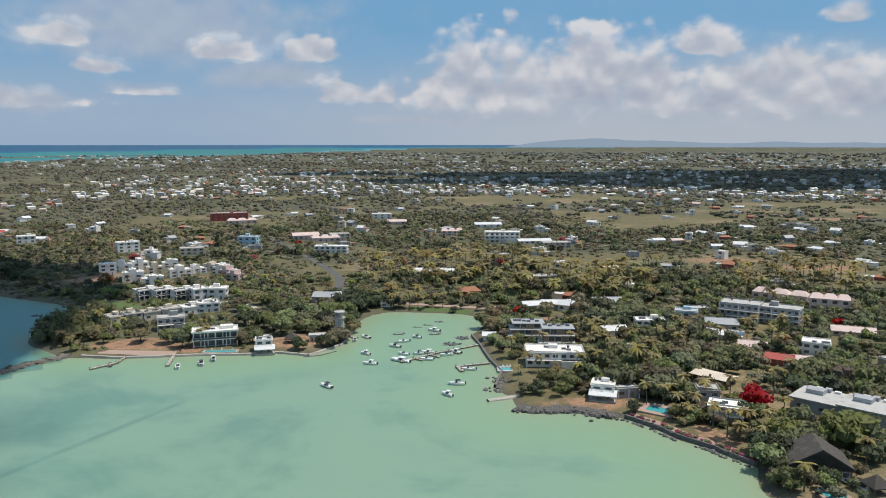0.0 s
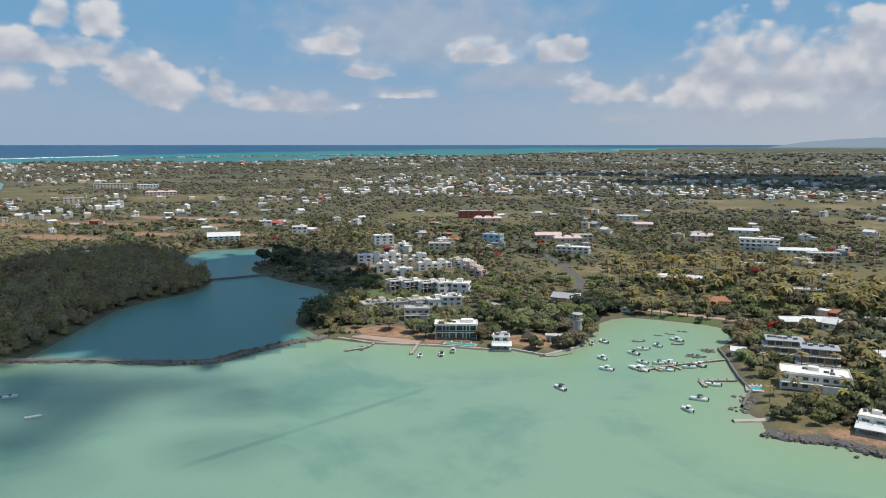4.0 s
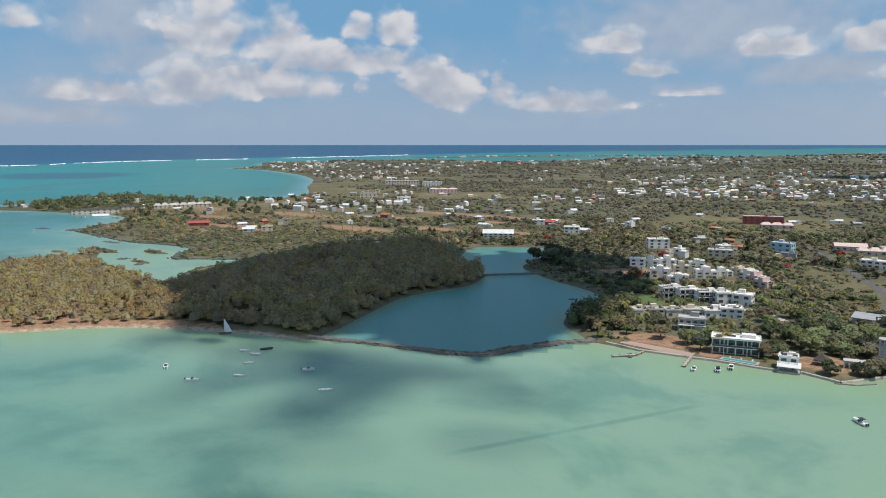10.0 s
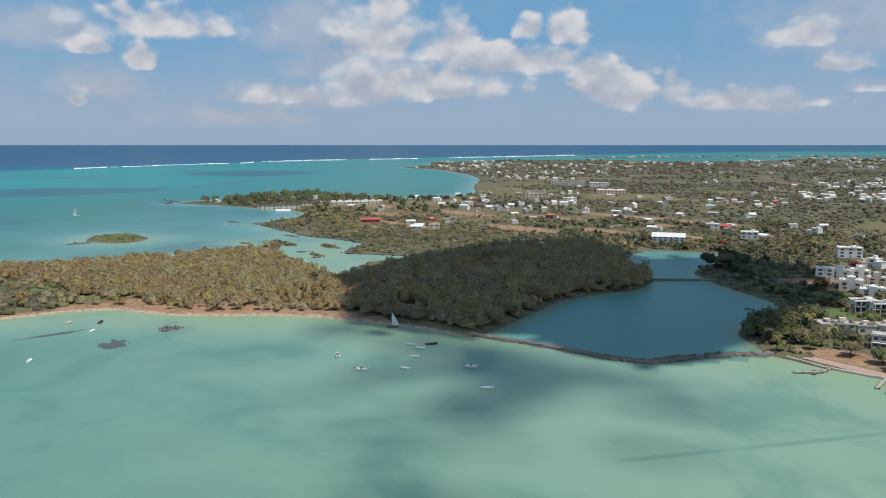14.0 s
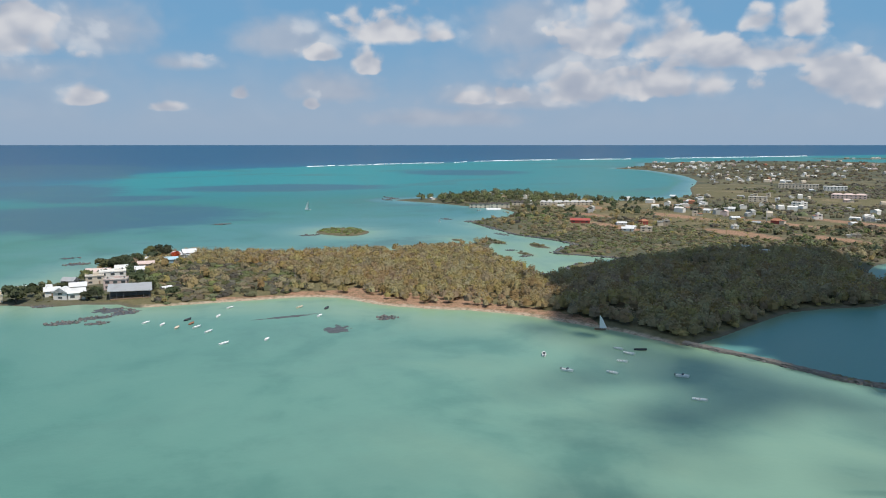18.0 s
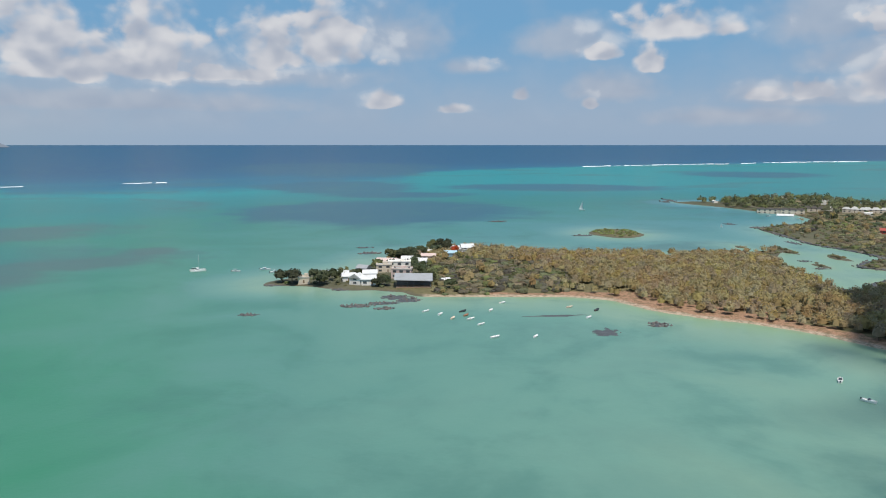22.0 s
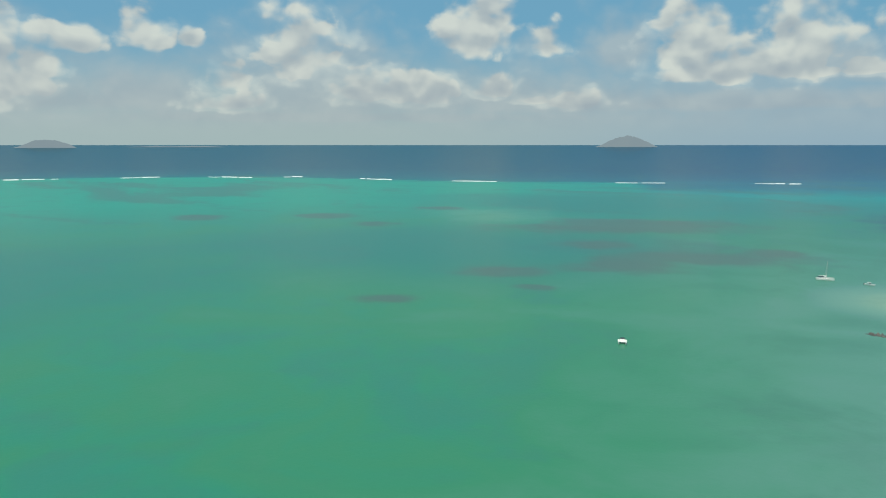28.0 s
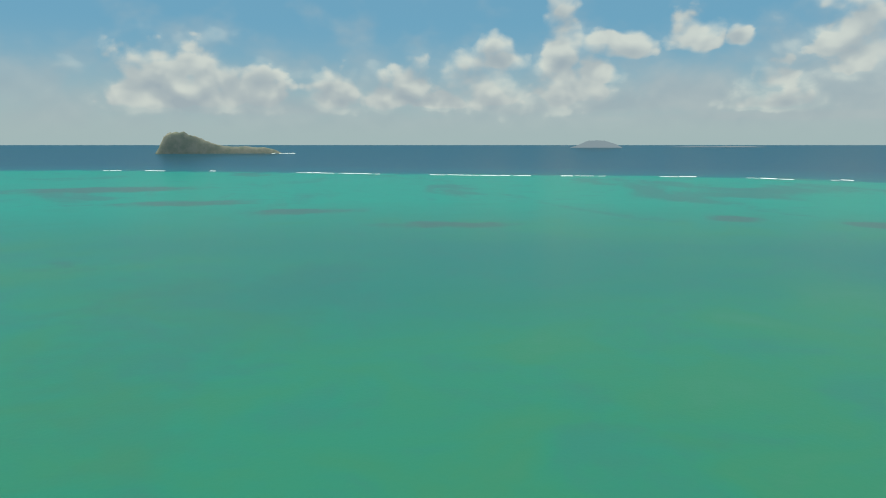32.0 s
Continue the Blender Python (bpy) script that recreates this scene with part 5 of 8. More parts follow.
# ---- roads and paving ----
def ribbon(name, pts, width, mat, lift, label, category, n=8):
    p = np.array(pts, float)
    t = np.linspace(0, len(p) - 1, (len(p) - 1) * n + 1)
    x, y = np.interp(t, range(len(p)), p[:, 0]), np.interp(t, range(len(p)), p[:, 1])
    dx, dy = np.gradient(x), np.gradient(y)
    L_ = np.hypot(dx, dy) + 1e-9
    nx, ny = -dy / L_, dx / L_
    rows = []
    for off in (-0.5, -0.25, 0, 0.25, 0.5):
        a, b_ = x + nx * width * off, y + ny * width * off
        rows.append(np.stack([a, b_, relief(a, b_, inland(a, b_)) + lift], -1))
    ob = new(name, grid_of(name, np.array(rows), mat))
    for a, b_ in zip(x, y):
        TAKEN.append((a, b_, width * 0.75))
    return tagged(ob, label, category, kind="structure")


ribbon("road", [(-260, 960), (-179, 790), (-122, 670), (-92, 602), (-76, 559), (-72, 520), (-66, 498)], 6.0, M["asphalt"], 0.12, "narrow grey asphalt road through scrub", "road")
ribbon("road", [(-60, 486), (-30, 470), (0, 462), (28, 455), (60, 470), (110, 500), (170, 520)], 5.0, M["paving"], 0.14, "pinkish shore road behind the bay", "road")
ribbon("road", [(160, 380), (190, 340), (200, 300), (195, 262)], 5.0, M["asphalt"], 0.12, "grey estate road among villas", "road")
ribbon("pavement", [(-140, 470), (-124, 462), (-112, 448), (-118, 436)], 8.0, M["palestone"], 0.12, "pale forecourt between white villas", "pavement")
ribbon("pavement", [(70.5, 271.5), (79, 260.5), (84, 251.5), (92.5, 241.5), (97, 233.5)], 2.6, M["paving"], 0.3, "pink paved walk behind the sea wall", "pavement")
ribbon("pavement", [(-165, 357), (-150, 356), (-128, 355.5)], 5.0, M["paving"], 0.10, "pink paved sea terrace", "pavement")
ribbon("lawn", [(-20, 456), (0, 452), (18, 446)], 6.0, M["lawn"], 0.10, "strip of rough green grass at the head of the bay", "grass")
ribbon("lawn", [(-208, 470), (-196, 462), (-186, 452)], 12.0, M["lawn"], 0.10, "small mown green lawn by the pond", "grass")
ribbon("lawn", [(-116, 355.6), (-99, 355.4)], 3.0, M["lawn"], 0.09, "narrow lawn before the sea villa", "grass")


# ---- sea walls, dike, jetties ----
def wall_along(name, pts, width, top, mat, label, category, wob=0.25, n=10, base=-1.6, seed=1, kind="structure"):
    """A rough masonry bank: a swept section with uneven edges."""
    p = np.array(pts, float)
    t = np.linspace(0, len(p) - 1, (len(p) - 1) * n + 1)
    x, y = np.interp(t, range(len(p)), p[:, 0]), np.interp(t, range(len(p)), p[:, 1])
    dx, dy = np.gradient(x), np.gradient(y)
    L_ = np.hypot(dx, dy) + 1e-9
    nx, ny = -dy / L_, dx / L_
    r = np.random.default_rng(seed)
    rows = []
    for off, z in ((-0.85, base), (-0.55, top * 0.8), (-0.42, top), (0.0, top + 0.05), (0.42, top), (0.55, top * 0.8), (0.85, base)):
        j = r.normal(0, wob, len(x))
        rows.append(np.stack([x + nx * (width * off + j), y + ny * (width * off + j), z + r.normal(0, wob * 0.35, len(x))], -1))
    me = grid_of(name, np.array(rows), mat)
    me.polygons.foreach_set("use_smooth", np.zeros(len(me.polygons), bool))
    return tagged(new(name, me), label, category, kind=kind)


def rock_mesh(seed):
    r = np.random.default_rng(seed)
    bm = bmesh.new()
    bmesh.ops.create_icosphere(bm, subdivisions=1, radius=1.0)
    for v in bm.verts:
        v.co *= r.uniform(0.65, 1.15)
        v.co.z *= 0.65
    me = bpy.data.meshes.new("stone")
    bm.to_mesh(me)
    bm.free()
    me.materials.append(M["stone"])
    return me


ROCKS = [rock_mesh(s) for s in range(7)]
DIKE = [(-178, 353), (-190, 338), (-201, 314), (-206, 296), (-222, 287), (-242, 283), (-267, 277), (-286, 270), (-299, 266)]
dike = wall_along("dike", DIKE, 3.4, 1.3, M["oldwall"], "long low stone dike closing off the pond", "dike", 0.3, 14)
rng = np.random.default_rng(21)


def strew(parent, pts, n, spread, size, zlift=0.0, top=None):
    """Stones as parts along a line."""
    p = np.array(pts, float)
    seg = np.hypot(*np.diff(p, axis=0).T)
    cum = np.concatenate([[0], np.cumsum(seg)])
    for i in range(n):
        u = rng.uniform(0, cum[-1])
        x, y = np.interp(u, cum, p[:, 0]), np.interp(u, cum, p[:, 1])
        k = min(np.searchsorted(cum, u), len(seg)) - 1
        dx, dy = p[k + 1] - p[k]
        off = rng.choice([-1, 1]) * spread * rng.uniform(0.75, 1.2) if top is None else rng.normal(0, spread)
        L_ = math.hypot(dx, dy)
        s = size * rng.uniform(0.5, 1.4)
        child("stone", ROCKS[int(rng.integers(7))], parent,
              pose(x - dy / L_ * off, y + dx / L_ * off, zlift + 0.1 * s, rng.uniform(0, 40), rng.uniform(0, 40), rng.uniform(0, 360)) @ Matrix.Scale(s, 4))


strew(dike, DIKE, 260, 2.1, 0.75, 0.1)
BRIDGE = [(-308, 515), (-318, 505), (-330, 491), (-340, 479)]
wall_along("causeway", BRIDGE, 2.6, 1.1, M["oldwall"], "narrow stone causeway across the neck of the pond", "causeway", 0.15, seed=3)
EASTWALL = [(67.5, 270.5), (76.5, 259.5), (81.5, 250.5), (90.5, 240.5), (94.5, 233.5), (99, 227.5)]
w = wall_along("sea_wall", EASTWALL, 0.8, 1.5, M["stone"], "dark stone sea wall with shrubs behind", "sea wall", 0.12, seed=4)
strew(w, EASTWALL, 120, 2.4, 0.8, 0.0)
ROCKY = [(29, 281), (33, 278), (40, 278), (50, 278.5), (60, 273.5), (66, 271)]
bank = wall_along("rock_bank", ROCKY, 5.0, 0.9, M["stone"], "bank of dark basalt boulders along the shore", "rocks", 0.6, seed=5)
strew(bank, ROCKY, 170, 2.0, 1.0, 0.3, top=1)
QUAY = [(22, 306), (26.5, 327), (22.5, 345), (18.5, 375), (15.5, 392)]
w = wall_along("sea_wall", QUAY, 0.9, 1.3, M["stone"], "dark stone quay wall before the gardens", "sea wall", 0.1, seed=6)
strew(w, [(21, 300), (23, 310), (25, 320)], 60, 2.0, 1.0, 0.0, top=1)
TERRACE = [(-172, 353), (-153, 349.6), (-130, 352.5), (-117, 354.6), (-94, 355.5), (-80, 359), (-70, 356), (-64, 354)]
wall_along("sea_wall", TERRACE, 1.2, 1.0, M["palestone"], "pale sea wall along the villa terraces", "sea wall", 0.08, seed=7)
wall_along("sea_wall", [(-64, 354), (-56, 366), (-51, 374), (-49.5, 390), (-48, 404)], 1.2, 0.9, M["palestone"], "pale sea wall round the headland", "sea wall", 0.1, seed=8)
wall_along("weir", [(-66, 352), (-58, 355), (-52, 362)], 0.5, 0.35, M["stone"], "low stone fish weir at the headland", "weir", 0.1, seed=9)
wall_along("slipway", [(18, 289), (26, 292), (33, 296)], 2.2, 0.7, M["palestone"], "pale concrete slipway running into the water", "slipway", 0.08, seed=10)


def shoal(x, y, rx, ry, n, size, label, z=0.15, bush=False):
    """Rocks that stand out of the water."""
    root = new("rock_shoal")
    root.matrix_basis = pose(x, y, 0)
    bm = bmesh.new()
    bmesh.ops.create_icosphere(bm, subdivisions=3, radius=1.0)
    for v in bm.verts:
        k = 1 + 0.75 * noise.noise(Vector((v.co.x * 2.3 + x, v.co.y * 2.3, y)))
        v.co = Vector((v.co.x * rx * k, v.co.y * ry * k, (v.co.z * 0.5 + 0.5 * noise.noise(v.co * 3.1)) * 0.8 - 0.22))
    part("bed", bm, M["wetrock"], root)
    for i in range(n):
        a, q = rng.uniform(0, 6.28), math.sqrt(rng.random())
        s = size * rng.uniform(0.4, 1.3)
        child("stone", ROCKS[int(rng.integers(7))], root,
              pose(math.cos(a) * q * rx, math.sin(a) * q * ry, z, rng.uniform(0, 50), rng.uniform(0, 50), rng.uniform(0, 360)) @ Matrix.Scale(s, 4))
    return tagged(root, label, "rocks", "rocks in the lagoon")


ROCKS_POINT = ((-452, -88, 3, 7, 14, 0.9), (-474, -25, 5, 11, 40, 1.2), (-466, -8, 4, 7, 22, 1.1), (-709, -27, 7, 11, 26, 1.4), (-750, -34, 5, 10, 14, 1.2),
                           (-414, 147, 6, 7, 34, 1.1), (-549, -88, 5, 9, 26, 1.1), (-530, -40, 5, 7, 18, 1.0), (-482, -8, 5, 12, 24, 1.1), (-490, 8, 7, 9, 20, 1.0), (-500, 0, 9, 12, 16, 1.0))
ROCKS_LAGOON = ((-1370, 490, 40, 7, 16, 2.2), (-950, 420, 12, 8, 10, 1.4), (-760, 405, 14, 5, 10, 1.2), (-152, 338, 2, 3, 14, 0.8), (5, 376, 5, 3, 16, 0.8),
                           (10, 388, 4, 4, 16, 0.8), (-1000, 130, 8, 14, 14, 1.6), (-905, 440, 9, 14, 30, 1.6), (-838, 205, 6, 14, 20, 1.4), (-640, 352, 6, 6, 12, 1.0),
                           (-600, 345, 5, 7, 12, 1.0), (-1330, 470, 18, 9, 20, 2.0), (-240, 440, 3, 2, 6, 0.8))
for x, y, rx, ry, n, s in ROCKS_POINT + ROCKS_LAGOON:
    shoal(x, y, rx, ry, n, s, "dark basalt rocks awash in shallow water")
for x, y, rx, ry in ((-398, 113, 9, 8), (-440, 95, 3, 20), (-14, 412, 3.0, 1.2), (-8, 417, 3.0, 1.4), (-2, 425, 3.0, 1.4)):
    shoal(x, y, rx, ry, 8, 0.7, "dark weedy shoal just under the surface", z=-0.25)

bm = bmesh.new()
tube(bm, (0, 0, -3), (0, 0, 0.9), 0.14, 0.12, 7)
ME_PILE = bpy.data.meshes.new("pile")
bm.to_mesh(ME_PILE)
bm.free()
ME_PILE.materials.append(M["wood"])
ME_PLANK = plain_box("plank", M["palestone"], -0.24, -0.5, 0.0, 0.24, 0.5, 0.07)


LAGOON_EDGE = [(-510, 306), (-500, 330), (-530, 345), (-542, 365), (-534, 410), (-560, 412), (-605, 378), (-627, 400), (-646, 432), (-694, 430), (-750, 417), (-812, 424), (-899, 433), (-941, 507)]
edge_rocks = wall_along("rock_bank", LAGOON_EDGE, 2.6, 0.5, M["wetrock"], "uneven bank of dark basalt along the lagoon", "rocks", 1.0, seed=12)
strew(edge_rocks, LAGOON_EDGE, 230, 3.0, 1.5, 0.1, top=1)


def jetty(a, b, width, label, z=0.65, mat="palestone", tint=None):
    """A deck of planks on piles from a to b."""
    a, b = Vector((*a, z)), Vector((*b, z))
    L_ = (b - a).length
    root = new("jetty")
    root.matrix_basis = pose(a.x, a.y, z, 0, 0, math.degrees(math.atan2(b.y - a.y, b.x - a.x)))
    bm = bmesh.new()
    for s in (-1, 1):
        box(bm, 0, s * width * 0.42 - 0.07, -0.28, L_, s * width * 0.42 + 0.07, -0.01)
    part("beam", bm, M["wood"], root)
    n = int(L_ / 0.55)
    for i in range(n):
        child("plank", ME_PLANK, root, Matrix.Translation(((i + 0.5) * L_ / n, 0, 0)) @ Matrix.Diagonal((1, width, 1, 1)))
    for i in range(max(2, int(L_ / 4) + 1)):
        for s in (-1, 1):
            child("pile", ME_PILE, root, Matrix.Translation((min(0.3 + i * 4.0, L_ - 0.2), s * width * 0.45, -0.2)))
    return tagged(root, label, "jetty", "jetties of the bay")


jetty((-19, 342), (-4, 357), 1.6, "pinkish floating pontoon with moored motorboats")
jetty((-4, 357), (18, 373), 1.6, "pale jetty leading out from the quay")
jetty((-14, 349), (-9, 345), 1.2, "short finger pontoon beside motorboats")
jetty((-6, 355), (-1, 350), 1.2, "short finger pontoon beside motorboats")
jetty((3, 362), (8, 357), 1.2, "short finger pontoon beside motorboats")
jetty((6, 335), (22, 340.5), 1.4, "pale wooden jetty by the garden quay")
jetty((9, 327.5), (7, 335), 2.0, "pale wooden jetty head by the garden quay")
jetty((-125, 336), (-128, 353), 1.8, "pale jetty before the sea villa")
jetty((-158, 331), (-150, 341), 1.6, "broken grey jetty on the rocks")
jetty((-150, 341), (-150, 350), 1.2, "broken grey jetty on the rocks")
jetty((-44, 387), (-49, 389), 1.2, "small wooden landing at the headland")


# ---- pools ----
def pool(x, y, w, d, rot, label, deck="palestone", edge=2.0):
    root = new("swimming_pool")
    root.matrix_basis = pose(x, y, ground_z(x, y) + 0.35, 0, 0, rot)
    bm = bmesh.new()
    for x0, y0, x1, y1 in ((-w / 2 - edge, -d / 2 - edge, w / 2 + edge, -d / 2), (-w / 2 - edge, d / 2, w / 2 + edge, d / 2 + edge), (-w / 2 - edge, -d / 2, -w / 2, d / 2), (w / 2, -d / 2, w / 2 + edge, d / 2)):
        box(bm, x0, y0, -1.5, x1, y1, 0.12)
    part("deck", bm, M[deck], root)
    bm = bmesh.new()
    box(bm, -w / 2, -d / 2, -1.0, w / 2, d / 2, 0.02)
    part("water", bm, M["pool"], root, "clear turquoise pool water")
    for k in range(3):
        bm = bmesh.new()
        xx = -w / 2 + (k + 0.5) * w / 3
        box(bm, xx - 0.35, d / 2 + 0.4, 0.3, xx + 0.35, d / 2 + 1.6, 0.42)
        box(bm, xx - 0.35, d / 2 + 1.55, 0.3, xx + 0.35, d / 2 + 1.75, 0.8)
        box(bm, xx - 0.3, d / 2 + 0.5, 0.1, xx + 0.3, d / 2 + 0.6, 0.3)
        part("lounger", bm, M["gel"], root)
    TAKEN.append((x, y, max(w, d) * 0.6 + edge))
    return tagged(root, label, "pool")


pool(-107.5, 359, 15, 3.2, 2, "long turquoise pool on the sea terrace", edge=1.0)
pool(81, 274, 8.5, 5.5, -35, "kidney green pool in a seaside garden", "paving", 2.5)
pool(111, 203, 5, 6, 20, "small blue pool beside the thatched house", "paving", 1.5)
pool(29, 330, 5, 4, 0, "small dark garden pool by the quay", "slab", 2.0)
pool(-232, 562, 18, 7, 25, "turquoise resort pool among white terraces", "palestone", 2.0)
for x, y in ((30, 332), (-50, 380), (-60, 375)):
    TAKEN.append((x, y, 5))

# ---- headland: arcade and old round tower ----
root = new("arcade")
root.matrix_basis = pose(-62, 376, ground_z(-62, 376), 0, 0, 10)
bm = bmesh.new()
for i in range(6):
    box(bm, -5 + i * 2 - 0.3, -0.3, -1, -5 + i * 2 + 0.3, 0.3, 2.6)
part("pier", bm, M["white"], root)
for i in range(5):
    bm = bmesh.new()
    for k in range(8):
        a0, a1 = math.pi * k / 8, math.pi * (k + 1) / 8
        c = -4 + i * 2
        p = [(c + math.cos(a) * r, z_) for a, r, z_ in ((a0, 0.7, 0), (a1, 0.7, 0), (a1, 1.02, 0), (a0, 1.02, 0))]
        zz = [2.0 + math.sin(a) * r for a, r in ((a0, 0.7), (a1, 0.7), (a1, 1.02), (a0, 1.02))]
        f = [bm.verts.new((p[j][0], -0.28, zz[j])) for j in range(4)] + [bm.verts.new((p[j][0], 0.28, zz[j])) for j in range(4)]
        for q in ((0, 1, 2, 3), (7, 6, 5, 4), (0, 4, 5, 1), (2, 6, 7, 3)):
            bm.faces.new([f[j] for j in q])
    part("arch", bm, M["white"], root)
bm = bmesh.new()
box(bm, -5.6, -0.5, 3.02, 5.6, 4.5, 3.5)
part("roof_slab", bm, M["slab"], root)
bm = bmesh.new()
box(bm, -5.3, 4.0, -1, 5.3, 4.3, 3.0)
part("wall", bm, M["cream"], root)
tagged(root, "white arcade of five round arches on the headland", "arcade")
TAKEN.append((-62, 378, 8))

root = new("round_tower")
root.matrix_basis = pose(-54, 392, ground_z(-54, 392))
bm = bmesh.new()
tube(bm, (0, 0, -1), (0, 0, 9), 2.6, 2.3, 16)
part("wall", bm, M["slab"], root)
bm = bmesh.new()
tube(bm, (0, 0, 9), (0, 0, 9.5), 3.1, 3.1, 16)
part("cornice", bm, M["palestone"], root)
for i in range(8):
    bm = bmesh.new()
    a = i * math.pi / 4
    tube(bm, (2.3 * math.cos(a), 2.3 * math.sin(a), 9.5), (2.3 * math.cos(a), 2.3 * math.sin(a), 12), 0.22, 0.2, 6)
    part("column", bm, M["slab"], root)
bm = bmesh.new()
tube(bm, (0, 0, 12), (0, 0, 12.5), 2.9, 2.9, 16)
part("roof", bm, M["slab"], root)
tagged(root, "old grey round stone tower with an open lantern", "tower")
TAKEN.append((-54, 392, 4))

# thatched annexes of the eastern house, parasols
for x, y, rot, label in ((118, 218, 30, "small dark thatched garden pavilion"), (124, 206, 10, "small dark thatched garden pavilion"), (-76, 374, 0, "low thatched bar by the villa")):
    root = new("pavilion")
    root.matrix_basis = pose(x, y, ground_z(x, y), 0, 0, rot)
    for sx in (-1, 1):
        for sy in (-1, 1):
            bm = bmesh.new()
            tube(bm, (sx * 2.2, sy * 2.2, -1), (sx * 2.2, sy * 2.2, 2.6), 0.12)
            part("post", bm, M["wood"], root)
    bm = bmesh.new()
    prism(bm, 5, 5, 2.4, 5.4, 0.6, hip=2.9, thick=0.35)
    part("roof", bm, M["thatch"], root)
    tagged(root, label, "pavilion")
    TAKEN.append((x, y, 4))


def car(x, y, rot, mat, label):
    root = new("car")
    root.matrix_basis = pose(x, y, ground_z(x, y) + 0.12, 0, 0, rot)
    bm = bmesh.new()
    vs = box(bm, -0.85, -2.1, 0.3, 0.85, 2.1, 0.85)
    bmesh.ops.bevel(bm, geom=bm.edges[:], offset=0.12, segments=1, affect="EDGES")
    part("body", bm, M[mat], root)
    bm = bmesh.new()
    vs = box(bm, -0.78, -1.1, 0.84, 0.78, 1.3, 1.42)
    for v in vs:
        if v.co.z > 1.2:
            v.co.x *= 0.82
            v.co.y *= 0.72
    part("cabin", bm, M["glass"], root)
    for sx in (-1, 1):
        for yy in (-1.3, 1.3):
            bm = bmesh.new()
            tube(bm, (sx * 0.72, yy, 0.32), (sx * 0.88, yy, 0.32), 0.32, 0.32, 10)
            part("wheel", bm, M["navy"], root)
    TAKEN.append((x, y, 2.5))
    return tagged(root, label, "car", "parked cars")


for x, y, r, m_, lab in ((119, 211, 30, "gel", "white car parked beside the thatched house"), (121, 208, 25, "gel", "white car parked beside the thatched house"),
                         (-66, 468, 70, "gel", "white car parked at the shore road"), (-60, 470, 75, "slab", "silver car parked at the shore road"),
                         (-56, 467, 80, "dark", "dark car parked at the shore road"), (150, 312, 20, "terracotta", "orange car parked on the estate road"),
                         (145, 316, 20, "gel", "white car parked on the estate road"), (-127, 463, 40, "gel", "white car on the villa forecourt")):
    car(x, y, r, m_, lab)

# ---- masts ----
root = new("radio_mast")
root.matrix_basis = pose(148, 717, ground_z(148, 717))
H_ = 25.0
for s in range(8):
    z0, z1 = s * H_ / 8, (s + 1) * H_ / 8
    bm = bmesh.new()
    r0, r1 = 1.9 - 1.5 * z0 / H_, 1.9 - 1.5 * z1 / H_
    cs = [(math.cos(a), math.sin(a)) for a in (0.8, 0.8 + math.pi / 2, 0.8 + math.pi, 0.8 + 1.5 * math.pi)]
    for i in range(4):
        (cx, cy), (ex, ey) = cs[i], cs[(i + 1) % 4]
        tube(bm, (cx * r0, cy * r0, z0), (cx * r1, cy * r1, z1), 0.12, n=4)
        tube(bm, (cx * r0, cy * r0, z0), (ex * r1, ey * r1, z1), 0.07, n=4)
        tube(bm, (ex * r0, ey * r0, z0), (cx * r1, cy * r1, z1), 0.07, n=4)
        tube(bm, (cx * r1, cy * r1, z1), (ex * r1, ey * r1, z1), 0.07, n=4)
    part("lattice", bm, M["red" if s % 2 else "white"], root)
bm = bmesh.new()
tube(bm, (0, 0, H_), (0, 0, H_ + 4), 0.08, n=5)
part("aerial", bm, M["frame"], root)
tagged(root, "red and white lattice radio mast", "mast")
TAKEN.append((148, 717, 4))
for x, y, h in ((-720, 762, 18), (70, 1500, 26), (-700, 2600, 40), (-300, 2500, 36)):
    root = new("pole_mast")
    root.matrix_basis = pose(x, y, ground_z(x, y))
    bm = bmesh.new()
    tube(bm, (0, 0, -1), (0, 0, h), 0.45, 0.3, 8)
    part("pole", bm, M["slab"], root)
    bm = bmesh.new()
    tube(bm, (0, 0, h - 2.5), (0, 0, h + 0.5), 0.75, 0.75, 8)
    part("aerial", bm, M["white"], root)
    tagged(root, "slim pale telephone mast standing above scrub", "mast")


